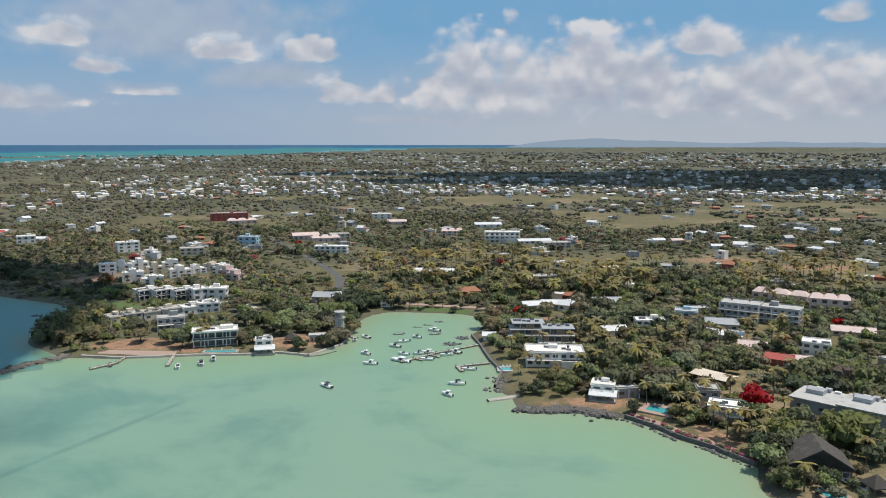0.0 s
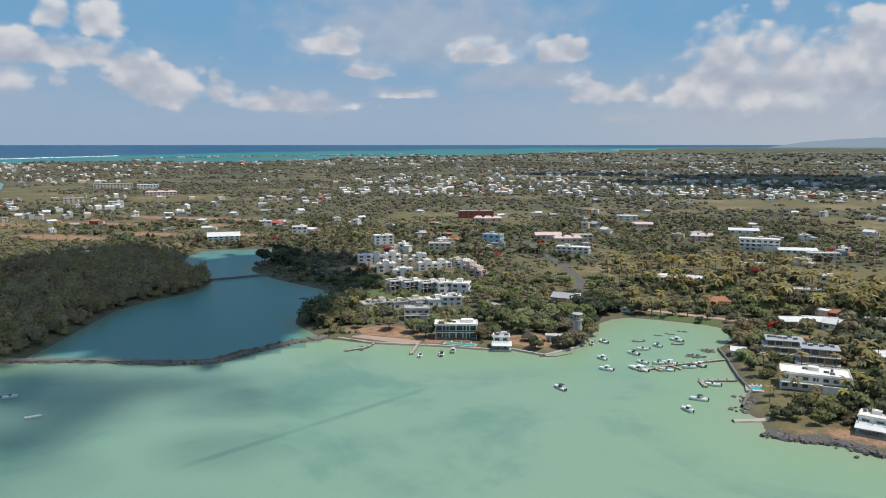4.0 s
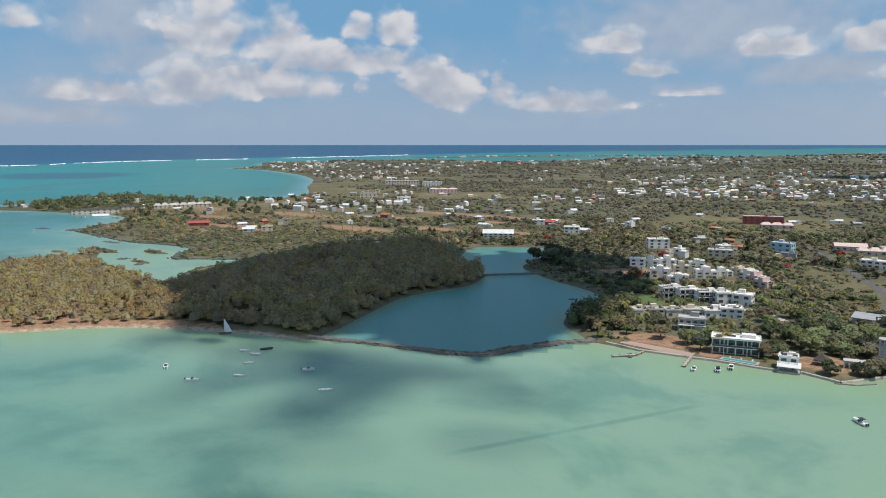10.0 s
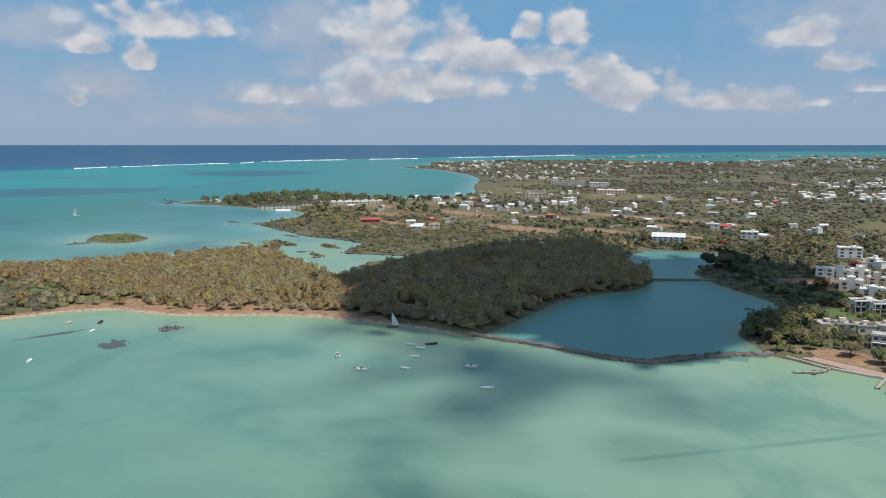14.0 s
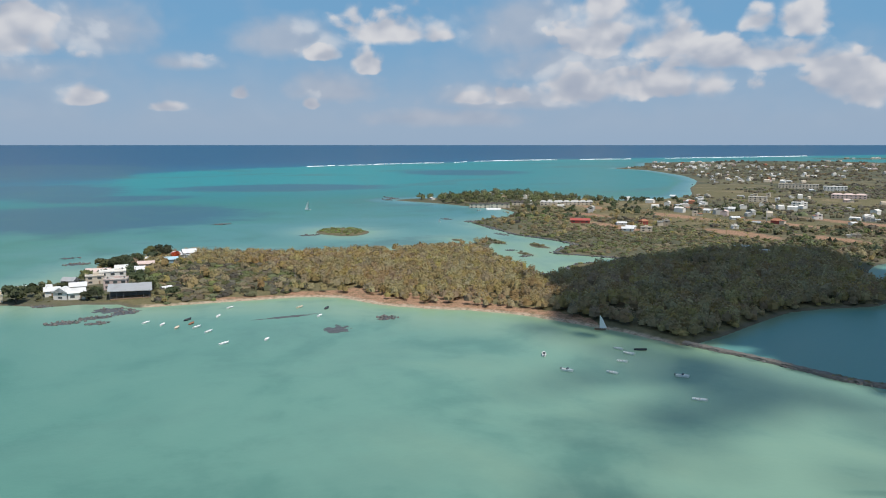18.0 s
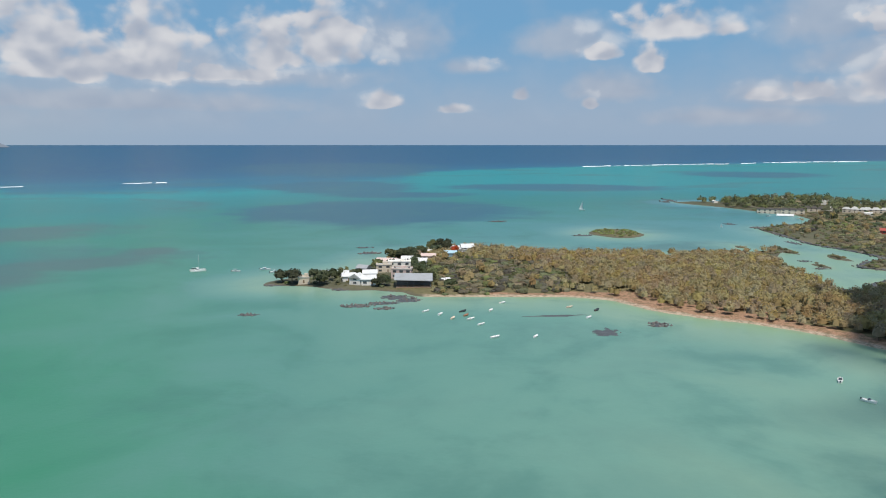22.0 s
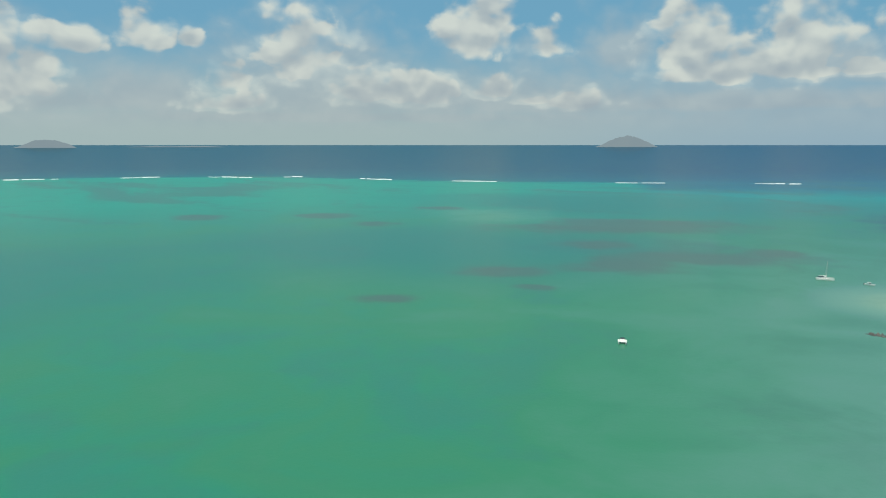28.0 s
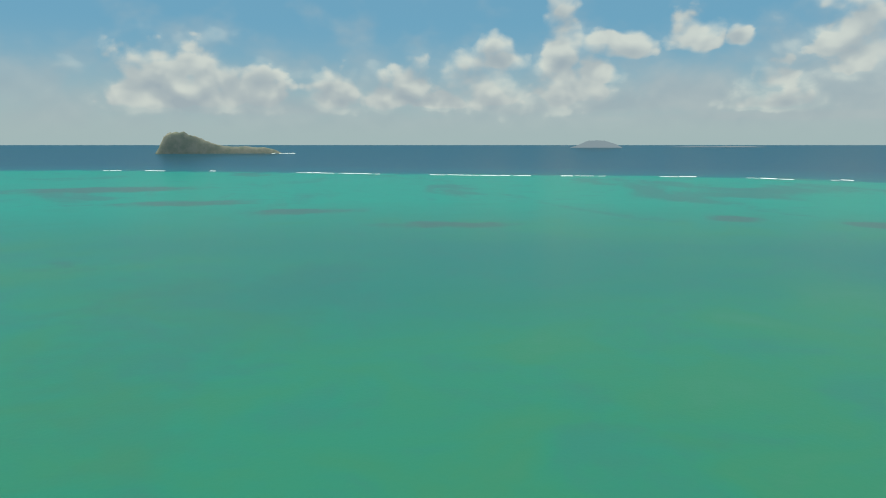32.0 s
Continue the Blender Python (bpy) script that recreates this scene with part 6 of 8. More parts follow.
# ---- boats ----
def hull_mesh(name, L_, B, H0, mat, stern=0.82, n=9, draft=0.35, sheer=0.35):
    """An open-topped hull with a pointed bow at +x."""
    bm = bmesh.new()
    rows = []
    for i in range(n):
        u = i / (n - 1)
        hb = B / 2 * (stern + (1 - stern) * min(1, u * 3)) if u < 0.45 else B / 2 * math.sqrt(max(0.0, 1 - ((u - 0.45) / 0.55) ** 2.2))
        x, z = (u - 0.5) * L_, H0 + sheer * u ** 2.5
        hb = max(hb, 0.03)
        rows.append([bm.verts.new(p) for p in ((x, -hb, z), (x - 0.04 * L_ * u, -hb * 0.78, 0.05), (x - 0.08 * L_ * u, 0, -draft * (1 - 0.6 * u)), (x - 0.04 * L_ * u, hb * 0.78, 0.05), (x, hb, z))])
    for a, b_ in zip(rows, rows[1:]):
        for k in range(4):
            bm.faces.new((a[k], a[k + 1], b_[k + 1], b_[k]))
    bm.faces.new(rows[0][::-1])
    # gunwale thickness and inner floor
    inner = []
    for r_ in rows:
        c = r_[0].co
        k = max(0.0, 1 - 0.12 / max(abs(c.y), 0.05))
        inner.append([bm.verts.new((c.x, c.y * k, c.z)), bm.verts.new((c.x, c.y * k, c.z - 0.35 * H0)), bm.verts.new((c.x, -c.y * k, c.z - 0.35 * H0)), bm.verts.new((c.x, -c.y * k, c.z))])
    for (a, ia), (b_, ib) in zip(zip(rows, inner), zip(rows[1:], inner[1:])):
        bm.faces.new((a[0], b_[0], ib[0], ia[0]))
        bm.faces.new((b_[4], a[4], ia[3], ib[3]))
        for k in range(3):
            bm.faces.new((ia[k], ib[k], ib[k + 1], ia[k + 1]))
    bmesh.ops.recalc_face_normals(bm, faces=bm.faces)
    me = bpy.data.meshes.new(name)
    bm.to_mesh(me)
    bm.free()
    me.materials.append(mat)
    return me


def motorboat(L_, canopy="navy", hull="gel"):
    root = new("motorboat")
    B = L_ * 0.36
    child("hull", hull_mesh("hull", L_, B, 0.85, M[hull]), root, Matrix())
    bm = bmesh.new()
    v = box(bm, L_ * 0.02, -B * 0.36, 0.8, L_ * 0.38, B * 0.36, 1.05)
    for p in v:
        if p.co.x > L_ * 0.2:
            p.co.y *= 0.45
    part("foredeck", bm, M[hull], root)
    bm = bmesh.new()
    v = box(bm, -L_ * 0.06, -B * 0.32, 0.85, L_ * 0.10, B * 0.32, 1.5)
    for p in v:
        if p.co.z > 1.2 and p.co.x > 0:
            p.co.x -= L_ * 0.07
    part("windscreen", bm, M["glass"], root)
    bm = bmesh.new()
    box(bm, -L_ * 0.42, -B * 0.34, 0.55, -L_ * 0.30, B * 0.34, 0.95)
    part("stern_seat", bm, M[hull], root)
    if canopy:
        bm = bmesh.new()
        box(bm, -L_ * 0.24, -B * 0.36, 1.95, L_ * 0.06, B * 0.36, 2.05)
        part("canopy", bm, M[canopy], root)
        for sx in (-0.22, 0.04):
            for sy in (-1, 1):
                bm = bmesh.new()
                tube(bm, (sx * L_, sy * B * 0.33, 0.7), (sx * L_, sy * B * 0.33, 1.96), 0.035, n=5)
                part("canopy_post", bm, M["frame"], root)
    for s in (-1, 1) if L_ > 6.5 else (0,):
        bm = bmesh.new()
        box(bm, -L_ * 0.5 - 0.45, s * 0.4 - 0.2, 0.45, -L_ * 0.5 + 0.05, s * 0.4 + 0.2, 1.15)
        box(bm, -L_ * 0.5 - 0.3, s * 0.4 - 0.08, -0.4, -L_ * 0.5 - 0.1, s * 0.4 + 0.08, 0.45)
        part("outboard_engine", bm, M["navy"], root)
    return root


def rowing_boat(L_, mat, seats=3):
    root = new("fishing_boat")
    child("hull", hull_mesh("hull", L_, L_ * 0.34, 0.65, M[mat], stern=0.55, sheer=0.3), root, Matrix())
    for k in range(seats):
        bm = bmesh.new()
        x = -L_ * 0.3 + k * L_ * 0.26
        box(bm, x - 0.14, -L_ * 0.11, 0.45, x + 0.14, L_ * 0.11, 0.5)
        part("thwart", bm, M["wood"], root)
    return root


def catamaran(L_, mast=True):
    root = new("catamaran")
    for s in (-1, 1):
        child("hull", hull_mesh("hull", L_, L_ * 0.14, 1.0, M["gel"], stern=0.7), root, Matrix.Translation((0, s * L_ * 0.22, 0)))
    bm = bmesh.new()
    box(bm, -L_ * 0.42, -L_ * 0.2, 0.75, L_ * 0.15, L_ * 0.2, 1.05)
    part("deck", bm, M["gel"], root)
    bm = bmesh.new()
    v = box(bm, -L_ * 0.22, -L_ * 0.16, 1.05, L_ * 0.12, L_ * 0.16, 2.0)
    for p in v:
        if p.co.z > 1.5 and p.co.x > 0:
            p.co.x *= 0.35
    part("cabin", bm, M["gel"], root)
    bm = bmesh.new()
    box(bm, -L_ * 0.18, -L_ * 0.163, 1.4, L_ * 0.04, L_ * 0.163, 1.75)
    part("cabin_window", bm, M["glass"], root)
    bm = bmesh.new()
    box(bm, -L_ * 0.40, -L_ * 0.15, 2.1, -L_ * 0.10, L_ * 0.15, 2.2)
    part("bimini", bm, M["navy"], root)
    if mast:
        bm = bmesh.new()
        tube(bm, (L_ * 0.06, 0, 1.9), (L_ * 0.06, 0, L_ * 1.1), 0.12, 0.07, 6)
        part("mast", bm, M["frame"], root)
        bm = bmesh.new()
        tube(bm, (L_ * 0.06, 0, 2.8), (-L_ * 0.38, 0, 2.9), 0.2, 0.14, 6)
        part("boom", bm, M["gel"], root)
        for s in (-1, 1):
            bm = bmesh.new()
            tube(bm, (L_ * 0.06, 0, L_ * 1.05), (-L_ * 0.05, s * L_ * 0.24, 1.0), 0.03, n=4)
            part("stay", bm, M["frame"], root)
    return root


rng = np.random.default_rng(31)
MOORED = [(-48.3, 307.2), (-33.3, 340.3), (-40, 389), (-13.4, 389), (-4.7, 403.8), (-20, 380), (-23.8, 371), (-37, 357.5), (-18.7, 356.5), (-11.5, 357),
          (-7, 359), (-7.5, 347.5), (2, 355), (6.5, 360), (11.6, 331.5), (6, 310.2), (2.1, 296.3), (-119.9, 334.9), (-111, 340.3), (-107.5, 347.5), (-45, 383)]
for i, (x, y) in enumerate(MOORED):
    L_ = rng.uniform(5.6, 7.6)
    boat = motorboat(L_, ("navy", "gel", None)[i % 3])
    boat.matrix_basis = pose(x, y, 0.05, 0, 0, (165 + rng.uniform(-35, 35)) if i < 17 else 100 + rng.uniform(-20, 20))
    tagged(boat, "white motorboat with " + ("a dark canopy" if i % 3 == 0 else "a pale hard top" if i % 3 == 1 else "an open cockpit") + " moored in the bay", "boat", "boats moored in the bay")
for x, y in ((-22.9, 396.3), (-3.7, 396.3)):
    boat = rowing_boat(6.5, "slab")
    boat.matrix_basis = pose(x, y, 0, 0, 0, 10)
    tagged(boat, "low grey open boat moored in the bay", "boat", "boats moored in the bay")
boat = motorboat(10.5, "gel")
boat.matrix_basis = pose(-19.5, 345.5, 0.05, 0, 0, 150)
tagged(boat, "large white cabin cruiser at the end of the pontoon", "boat", "boats moored in the bay")
BEACH = [(-303.4, 228.8), (-294, 228.3), (-297.5, 237.6), (-284.2, 216.9), (-308.7, 189.4), (-282, 185.5), (-271.4, 202.1), (-254.6, 226.7), (-227.4, 212)]
for i, (x, y) in enumerate(BEACH):
    boat = motorboat(6.0, None) if i in (4, 5, 7) else rowing_boat(rng.uniform(4.8, 6.4), "gel" if i != 2 else "navy")
    boat.matrix_basis = pose(x, y, 0.02, 0, 0, rng.uniform(20, 70) if i != 4 else 150)
    tagged(boat, ("white open motorboat" if i in (4, 5, 7) else "dark blue open boat" if i == 2 else "long white open fishing boat") + " anchored off the wood", "boat", "boats off the beach")
FISHING = [(-456, 17.2), (-447.3, 25.5), (-436.6, 32.3), (-454.7, 39.6), (-443.7, 40.6), (-434, 42.5), (-420.5, 47.2), (-391.5, 51.5), (-456.6, 56.9), (-478.5, 66.8),
           (-391.3, 73), (-463, 106.7), (-434.3, 111.8), (-453.5, 121.3)]
TINT = ["gel", "gel", "cream", "navy", "terracotta", "gel", "gel", "gel", "gel", "gel", "gel", "cream", "gel", "navy"]
for (x, y), c in zip(FISHING, TINT):
    boat = rowing_boat(rng.uniform(4.6, 6.4), c)
    boat.matrix_basis = pose(x, y, 0.02, 0, 0, rng.uniform(112, 160))
    tagged(boat, {"gel": "white", "cream": "cream", "navy": "dark blue", "terracotta": "reddish"}[c] + " wooden fishing boat at anchor off the beach", "boat", "fishing boats")
for x, y, L_, mast, r in ((-615.8, -160, 12.5, True, 112), (-347.3, -181.9, 8.0, False, 30)):
    boat = catamaran(L_, mast)
    boat.matrix_basis = pose(x, y, 0.05, 0, 0, r)
    tagged(boat, "white sailing catamaran at anchor" if mast else "white motor catamaran with a dark top at anchor", "boat", "catamarans")
for x, y in ((-611.7, -129.1), (-618.7, -107.1), (-604.9, -96.9), (-1420, 1330), (-1520, 1350), (-1600, 1480), (-1300, 1200), (-1050, 520), (-1010, 545)):
    boat = motorboat(rng.uniform(7, 9), "gel")
    boat.matrix_basis = pose(x, y, 0.05, 0, 0, rng.uniform(60, 110))
    tagged(boat, "white motorboat anchored off the point", "boat", "boats off the point")


def sail_mesh(h, w):
    v, n = [], 8
    for i in range(n + 1):
        for k in range(5):
            u, s = i / n, k / 4
            v.append((-s * w * (1 - u) ** 0.8, 0.18 * w * math.sin(math.pi * s) * (1 - u), u * h))
    f = [(i * 5 + k, i * 5 + k + 1, i * 5 + k + 6, i * 5 + k + 5) for i in range(n) for k in range(4)]
    return mesh_of("sail", v, f, M["gel"], True)


for x, y, h, kind in ((-339.9, 243.5, 8, "pirogue"), (-1165.6, 282, 14, "yacht"), (-913.8, 394.7, 4, "yacht")):
    root = new("sailing_boat")
    root.matrix_basis = pose(x, y, 0.05, 0, 0, 240 if kind == "pirogue" else 40)
    child("hull", hull_mesh("hull", h * 0.8, h * 0.2, 0.8, M["gel" if kind == "yacht" else "wood"]), root, Matrix())
    bm = bmesh.new()
    tube(bm, (0.4, 0, 0.2), (0.4, 0, h + 0.8), 0.09, 0.05, 6)
    part("mast", bm, M["wood"], root)
    child("sail", sail_mesh(h * 0.92, h * 0.5), root, Matrix.Translation((0.3, 0, 1.1)))
    tagged(root, "wooden sailing pirogue with a pale raised sail by the wood" if kind == "pirogue" else "small white yacht under sail", "sailboat")

# ---- islands, hills and surf far out ----
def island(name, x, y, width, prof, depth_k, mat, label, category):
    """A rocky island seen across the water: heights along its length, from its right end to its left."""
    d = math.hypot(x, y)
    ux, uy = -y / d, x / d
    ux, uy = -ux, -uy
    n, m_ = 60, 15
    r = np.random.default_rng(int(abs(x)) % 97)
    rows = []
    px = np.linspace(0, 1, len(prof))
    for j in range(m_):
        v = j / (m_ - 1) * 2 - 1
        u = np.linspace(0, 1, n)
        h = np.interp(u, px, prof) * max(0.0, 1 - abs(v) ** 2.2)
        h = h * (1 + 0.10 * (value(u * 40 + 3, np.full(n, v * 6), 1.6, 8) - 0.5) + 0.10 * r.normal(0, 0.3, n)) - 2
        rows.append(np.stack([x + ux * (u - 0.5) * width + x / d * v * width * depth_k, y + uy * (u - 0.5) * width + y / d * v * width * depth_k, h], -1))
    P_ = np.array(rows)
    P_ = settle(P_.reshape(-1, 3)).reshape(P_.shape)
    return tagged(new(name, grid_of(name, P_, mat)), label, category, kind="structure")


# island grass, its colour paled and greyed to carry the haze
m_isle, b = material("island_grass_haze", 0.9)
k1 = b.noise(b.where, 0.02, 5, 0.65)
b.put(b.sh.inputs["Base Color"], b.mix(b.remap(k1, 0.35, 0.65), (0.21, 0.225, 0.175), (0.31, 0.29, 0.235)))


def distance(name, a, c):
    """A backdrop of far hills and islands; a pale glow stands for haze."""
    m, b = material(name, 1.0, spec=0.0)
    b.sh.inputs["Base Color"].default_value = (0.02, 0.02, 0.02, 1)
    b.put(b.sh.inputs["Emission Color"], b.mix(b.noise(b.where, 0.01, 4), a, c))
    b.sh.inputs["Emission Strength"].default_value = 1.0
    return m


m_hill = distance("hill_haze_glow", (0.255, 0.33, 0.42), (0.275, 0.35, 0.435))
m_haze = distance("island_haze_glow", (0.225, 0.275, 0.345), (0.25, 0.295, 0.36))
island("island", 1063, -9398, 1440, [0, 200, 262, 250, 205, 170, 130, 95, 85, 80, 85, 75, 70, 55, 0], 0.14, m_isle, "wedge-shaped green island with a steep cliff", "island")
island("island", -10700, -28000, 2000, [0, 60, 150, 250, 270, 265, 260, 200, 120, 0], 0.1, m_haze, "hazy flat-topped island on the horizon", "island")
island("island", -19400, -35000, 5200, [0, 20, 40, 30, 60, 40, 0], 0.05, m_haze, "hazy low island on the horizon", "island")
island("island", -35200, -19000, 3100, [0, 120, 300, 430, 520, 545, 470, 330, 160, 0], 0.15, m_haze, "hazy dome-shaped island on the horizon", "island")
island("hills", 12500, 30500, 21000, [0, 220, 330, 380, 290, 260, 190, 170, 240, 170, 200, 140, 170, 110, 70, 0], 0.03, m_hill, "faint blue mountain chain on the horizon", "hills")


def surf(pts, runs, label, seed):
    """Breakers along a stretch of reef: uneven white ridges with gaps."""
    r = np.random.default_rng(seed)
    p = np.array(pts, float)
    cum = np.concatenate([[0], np.cumsum(np.hypot(*np.diff(p, axis=0).T))])
    quads = []
    for a, b_ in runs:
        u = a * cum[-1]
        while u < b_ * cum[-1]:
            L_ = r.uniform(12, 60)
            x0, y0 = np.interp(u, cum, p[:, 0]), np.interp(u, cum, p[:, 1])
            x1, y1 = np.interp(u + L_, cum, p[:, 0]), np.interp(u + L_, cum, p[:, 1])
            d = math.hypot(x0, y0)
            nx, ny = x0 / d, y0 / d
            wd, off = r.uniform(6, 22) * d / 3000, r.normal(0, 9) * d / 3000
            h = r.uniform(0.7, 2.2) * d / 3000
            for s0, s1, z0, z1 in ((-1, 0, 0.05, h), (0, 1, h, 0.05)):
                quads.append([(x0 + nx * (off + wd * s0), y0 + ny * (off + wd * s0), z0), (x1 + nx * (off + wd * s0), y1 + ny * (off + wd * s0), z0),
                              (x1 + nx * (off + wd * s1), y1 + ny * (off + wd * s1), z1), (x0 + nx * (off + wd * s1), y0 + ny * (off + wd * s1), z1)])
            u += L_ * r.uniform(0.75, 1.5)
    Q = settle(np.array(quads).reshape(-1, 3)).reshape(-1, 4, 3)
    tagged(new("surf", quads_of("surf", Q, M["foam"])), label, "surf", kind="stuff")


surf([(-3535, 848), (-3891, 1437), (-4034, 1837), (-4238, 2037), (-4469, 2548), (-4544, 3444), (-5052, 5784)], [(0.0, 0.19), (0.21, 0.24), (0.27, 0.42), (0.46, 0.55), (0.62, 1.0)],
     "long white line of surf on the outer reef", 1)
surf([(900, -3240), (394, -3079), (-208, -2680), (-564, -2468), (-951, -2355), (-1301, -2206), (-1400, -1990), (-1505, -1977), (-1572, -1494), (-1819, -1023), (-2110, -600), (-2079, -482)],
     [(0.02, 0.03), (0.06, 0.075), (0.12, 0.125), (0.21, 0.25), (0.255, 0.285), (0.33, 0.40), (0.43, 0.46), (0.50, 0.52), (0.56, 0.585), (0.62, 0.64), (0.69, 0.715), (0.76, 0.785), (0.86, 0.89), (0.94, 0.965)],
     "broken white surf on the reef edge", 2)
surf([(1063 - 1000, -9300), (1063 + 300, -9350)], [(0.1, 0.35), (0.5, 0.7)], "thin surf at the foot of the island", 3)
# ---- fair-weather clouds overhead, whose shadows drift over wood and water ----
m_cloud, b = material("cloud_white", 1.0, spec=0.0)
b.put(b.sh.inputs["Base Color"], b.mix(b.noise(b.where, 0.01, 3), (0.86, 0.87, 0.88), (0.92, 0.92, 0.92)))


def cumulus(patches, alt, label, seed, dense=1.0):
    """A ragged cloud of small billows; patches: the middle and radii on the ground that each part of it shades."""
    r = np.random.default_rng(seed)
    bm = bmesh.new()
    bmesh.ops.create_icosphere(bm, subdivisions=1, radius=1.0)
    bv = np.array([v.co for v in bm.verts])
    bf = np.array([[v.index for v in f.verts] for f in bm.faces])
    bm.free()
    bm = bmesh.new()
    bmesh.ops.create_icosphere(bm, subdivisions=3, radius=1.0)
    heart = np.array([v.co for v in bm.verts])
    heart_f = np.array([[v.index for v in f.verts] for f in bm.faces])
    bm.free()
    V, F, n0 = [], [], 0
    for x, y, rx, ry in patches:
        rad = 0.0032 * alt if dense < 0.6 else 0.0077 * alt if alt < 1000 else 0.016 * alt
        n = int(rx * ry / (rad * rad) * 1.9 * (dense if dense < 1.25 else 0.55))
        q = r.normal(0, 0.42, (n, 2)) if dense > 0.6 else r.uniform(-1, 1, (n, 2)) * r.uniform(0.5, 1.1, (n, 1))
        q = q[np.hypot(q[:, 0], q[:, 1]) < 1.15]
        for u, v in q:
            rr = rad * r.uniform(0.6, 1.3)
            z = alt + rr * r.uniform(-1.5, 3.5)
            V.append(bv * rr * np.array([1, 1, 0.7]) * r.uniform(0.75, 1.2, bv.shape) + np.array([x + u * rx + SUN_DIR.x / SUN_DIR.z * z, y + v * ry + SUN_DIR.y / SUN_DIR.z * z, z]))
            F.append(bf + n0)
            n0 += len(bv)
        if dense > 1.25:
            ball = heart * r.uniform(0.93, 1.07, (len(heart), 1)) * np.array([rx * 0.92, ry * 0.92, 40.0])
            V.append(ball + np.array([x + SUN_DIR.x / SUN_DIR.z * alt, y + SUN_DIR.y / SUN_DIR.z * alt, alt]))
            F.append(heart_f + n0)
            n0 += len(heart)
    me = mesh_of("cloud", np.concatenate(V), np.concatenate(F), m_cloud, True)
    return tagged(new("cloud", me), label, "cloud", kind="stuff")


cumulus([(-362, 286, 64, 58), (-420, 360, 92, 100), (-340, 380, 95, 110), (-265, 375, 68, 92), (-400, 470, 100, 100), (-285, 470, 80, 85), (-475, 420, 78, 80), (-465, 510, 90, 80), (-330, 560, 80, 70), (-240, 322, 50, 44)], 900,
        "white cumulus cloud high above the wood", 1, 1.3)
cumulus([(-232, 238, 46, 26), (-205, 255, 54, 28), (-165, 270, 50, 24), (-190, 225, 56, 26), (-242, 150, 44, 26), (-238, 170, 34, 20), (-190, 115, 40, 26), (-172, 140, 40, 30), (-262, 262, 40, 22), (-225, 215, 60, 26), (-185, 200, 50, 26), (-215, 235, 70, 30), (-312, 242, 46, 24), (-300, 238, 50, 24), (-280, 236, 52, 26), (-270, 214, 46, 24), (-258, 240, 52, 26), (-262, 206, 46, 24), (-285, 250, 60, 26), (-240, 196, 44, 24), (-340, 226, 40, 22), (-330, 222, 44, 24)], 3400, "thin ragged cloud high above the lagoon", 2, 0.16)
cumulus([(20, 2050, 300, 170), (330, 2000, 330, 230), (680, 1900, 380, 300), (1000, 1950, 380, 380), (300, 2400, 420, 260), (800, 2400, 480, 320), (1300, 2300, 420, 420), (-300, 2500, 300, 110)], 2600,
        "broad cumulus cloud above the plain", 3, 1.3)

# ---- trees ----
def core(c, rx, rz, seg=5, rows=2, seed=0):
    """The leafy inside of a crown: a lumpy dome of quads."""
    r = np.random.default_rng(seed + 900)
    th = np.linspace(-0.35, 1.35, rows + 1)
    a = np.arange(seg + 1) % seg * 6.2832 / seg
    k = r.uniform(0.82, 1.12, (rows + 1, seg))[:, np.arange(seg + 1) % seg]
    k[-1] = k[-1].mean()
    g = np.stack([np.cos(a)[None] * np.cos(th)[:, None] * rx * k, np.sin(a)[None] * np.cos(th)[:, None] * rx * k, np.sin(th)[:, None] * rz * k], -1) + np.asarray(c, float)
    return np.stack([g[:-1, :-1], g[:-1, 1:], g[1:, 1:], g[1:, :-1]], 2).reshape(-1, 4, 3)


def blob_crown(seed, R=4.0, H0=3.0, blobs=6, per=14, leaf=0.95, flat=0.85, seg=6):
    """Leaf quads of a rounded crown built of several heads; the foot of the tree is at the origin."""
    r = np.random.default_rng(seed)
    out = []
    for k in range(blobs):
        a, q = r.uniform(0, 6.28), R * 0.55 * math.sqrt(r.random())
        c = np.array([math.cos(a) * q, math.sin(a) * q, H0 + R * r.uniform(0.35, 0.85) * flat])
        rad = R * r.uniform(0.38, 0.6)
        n = r.normal(0, 1, (per, 3))
        n[:, 2] = np.abs(n[:, 2]) * 1.0 - 0.35
        n /= np.linalg.norm(n, axis=1)[:, None]
        p = c + n * rad * np.array([1, 1, flat]) * r.uniform(0.78, 1.14, (per, 1))
        out.append(leaf_quads(r, p, n, leaf * r.uniform(0.7, 1.3, per), 0.5))
        out.append(core(c, rad * 0.84, rad * flat * 0.84, seg, 2, seed * 31 + k))
    return np.concatenate(out)


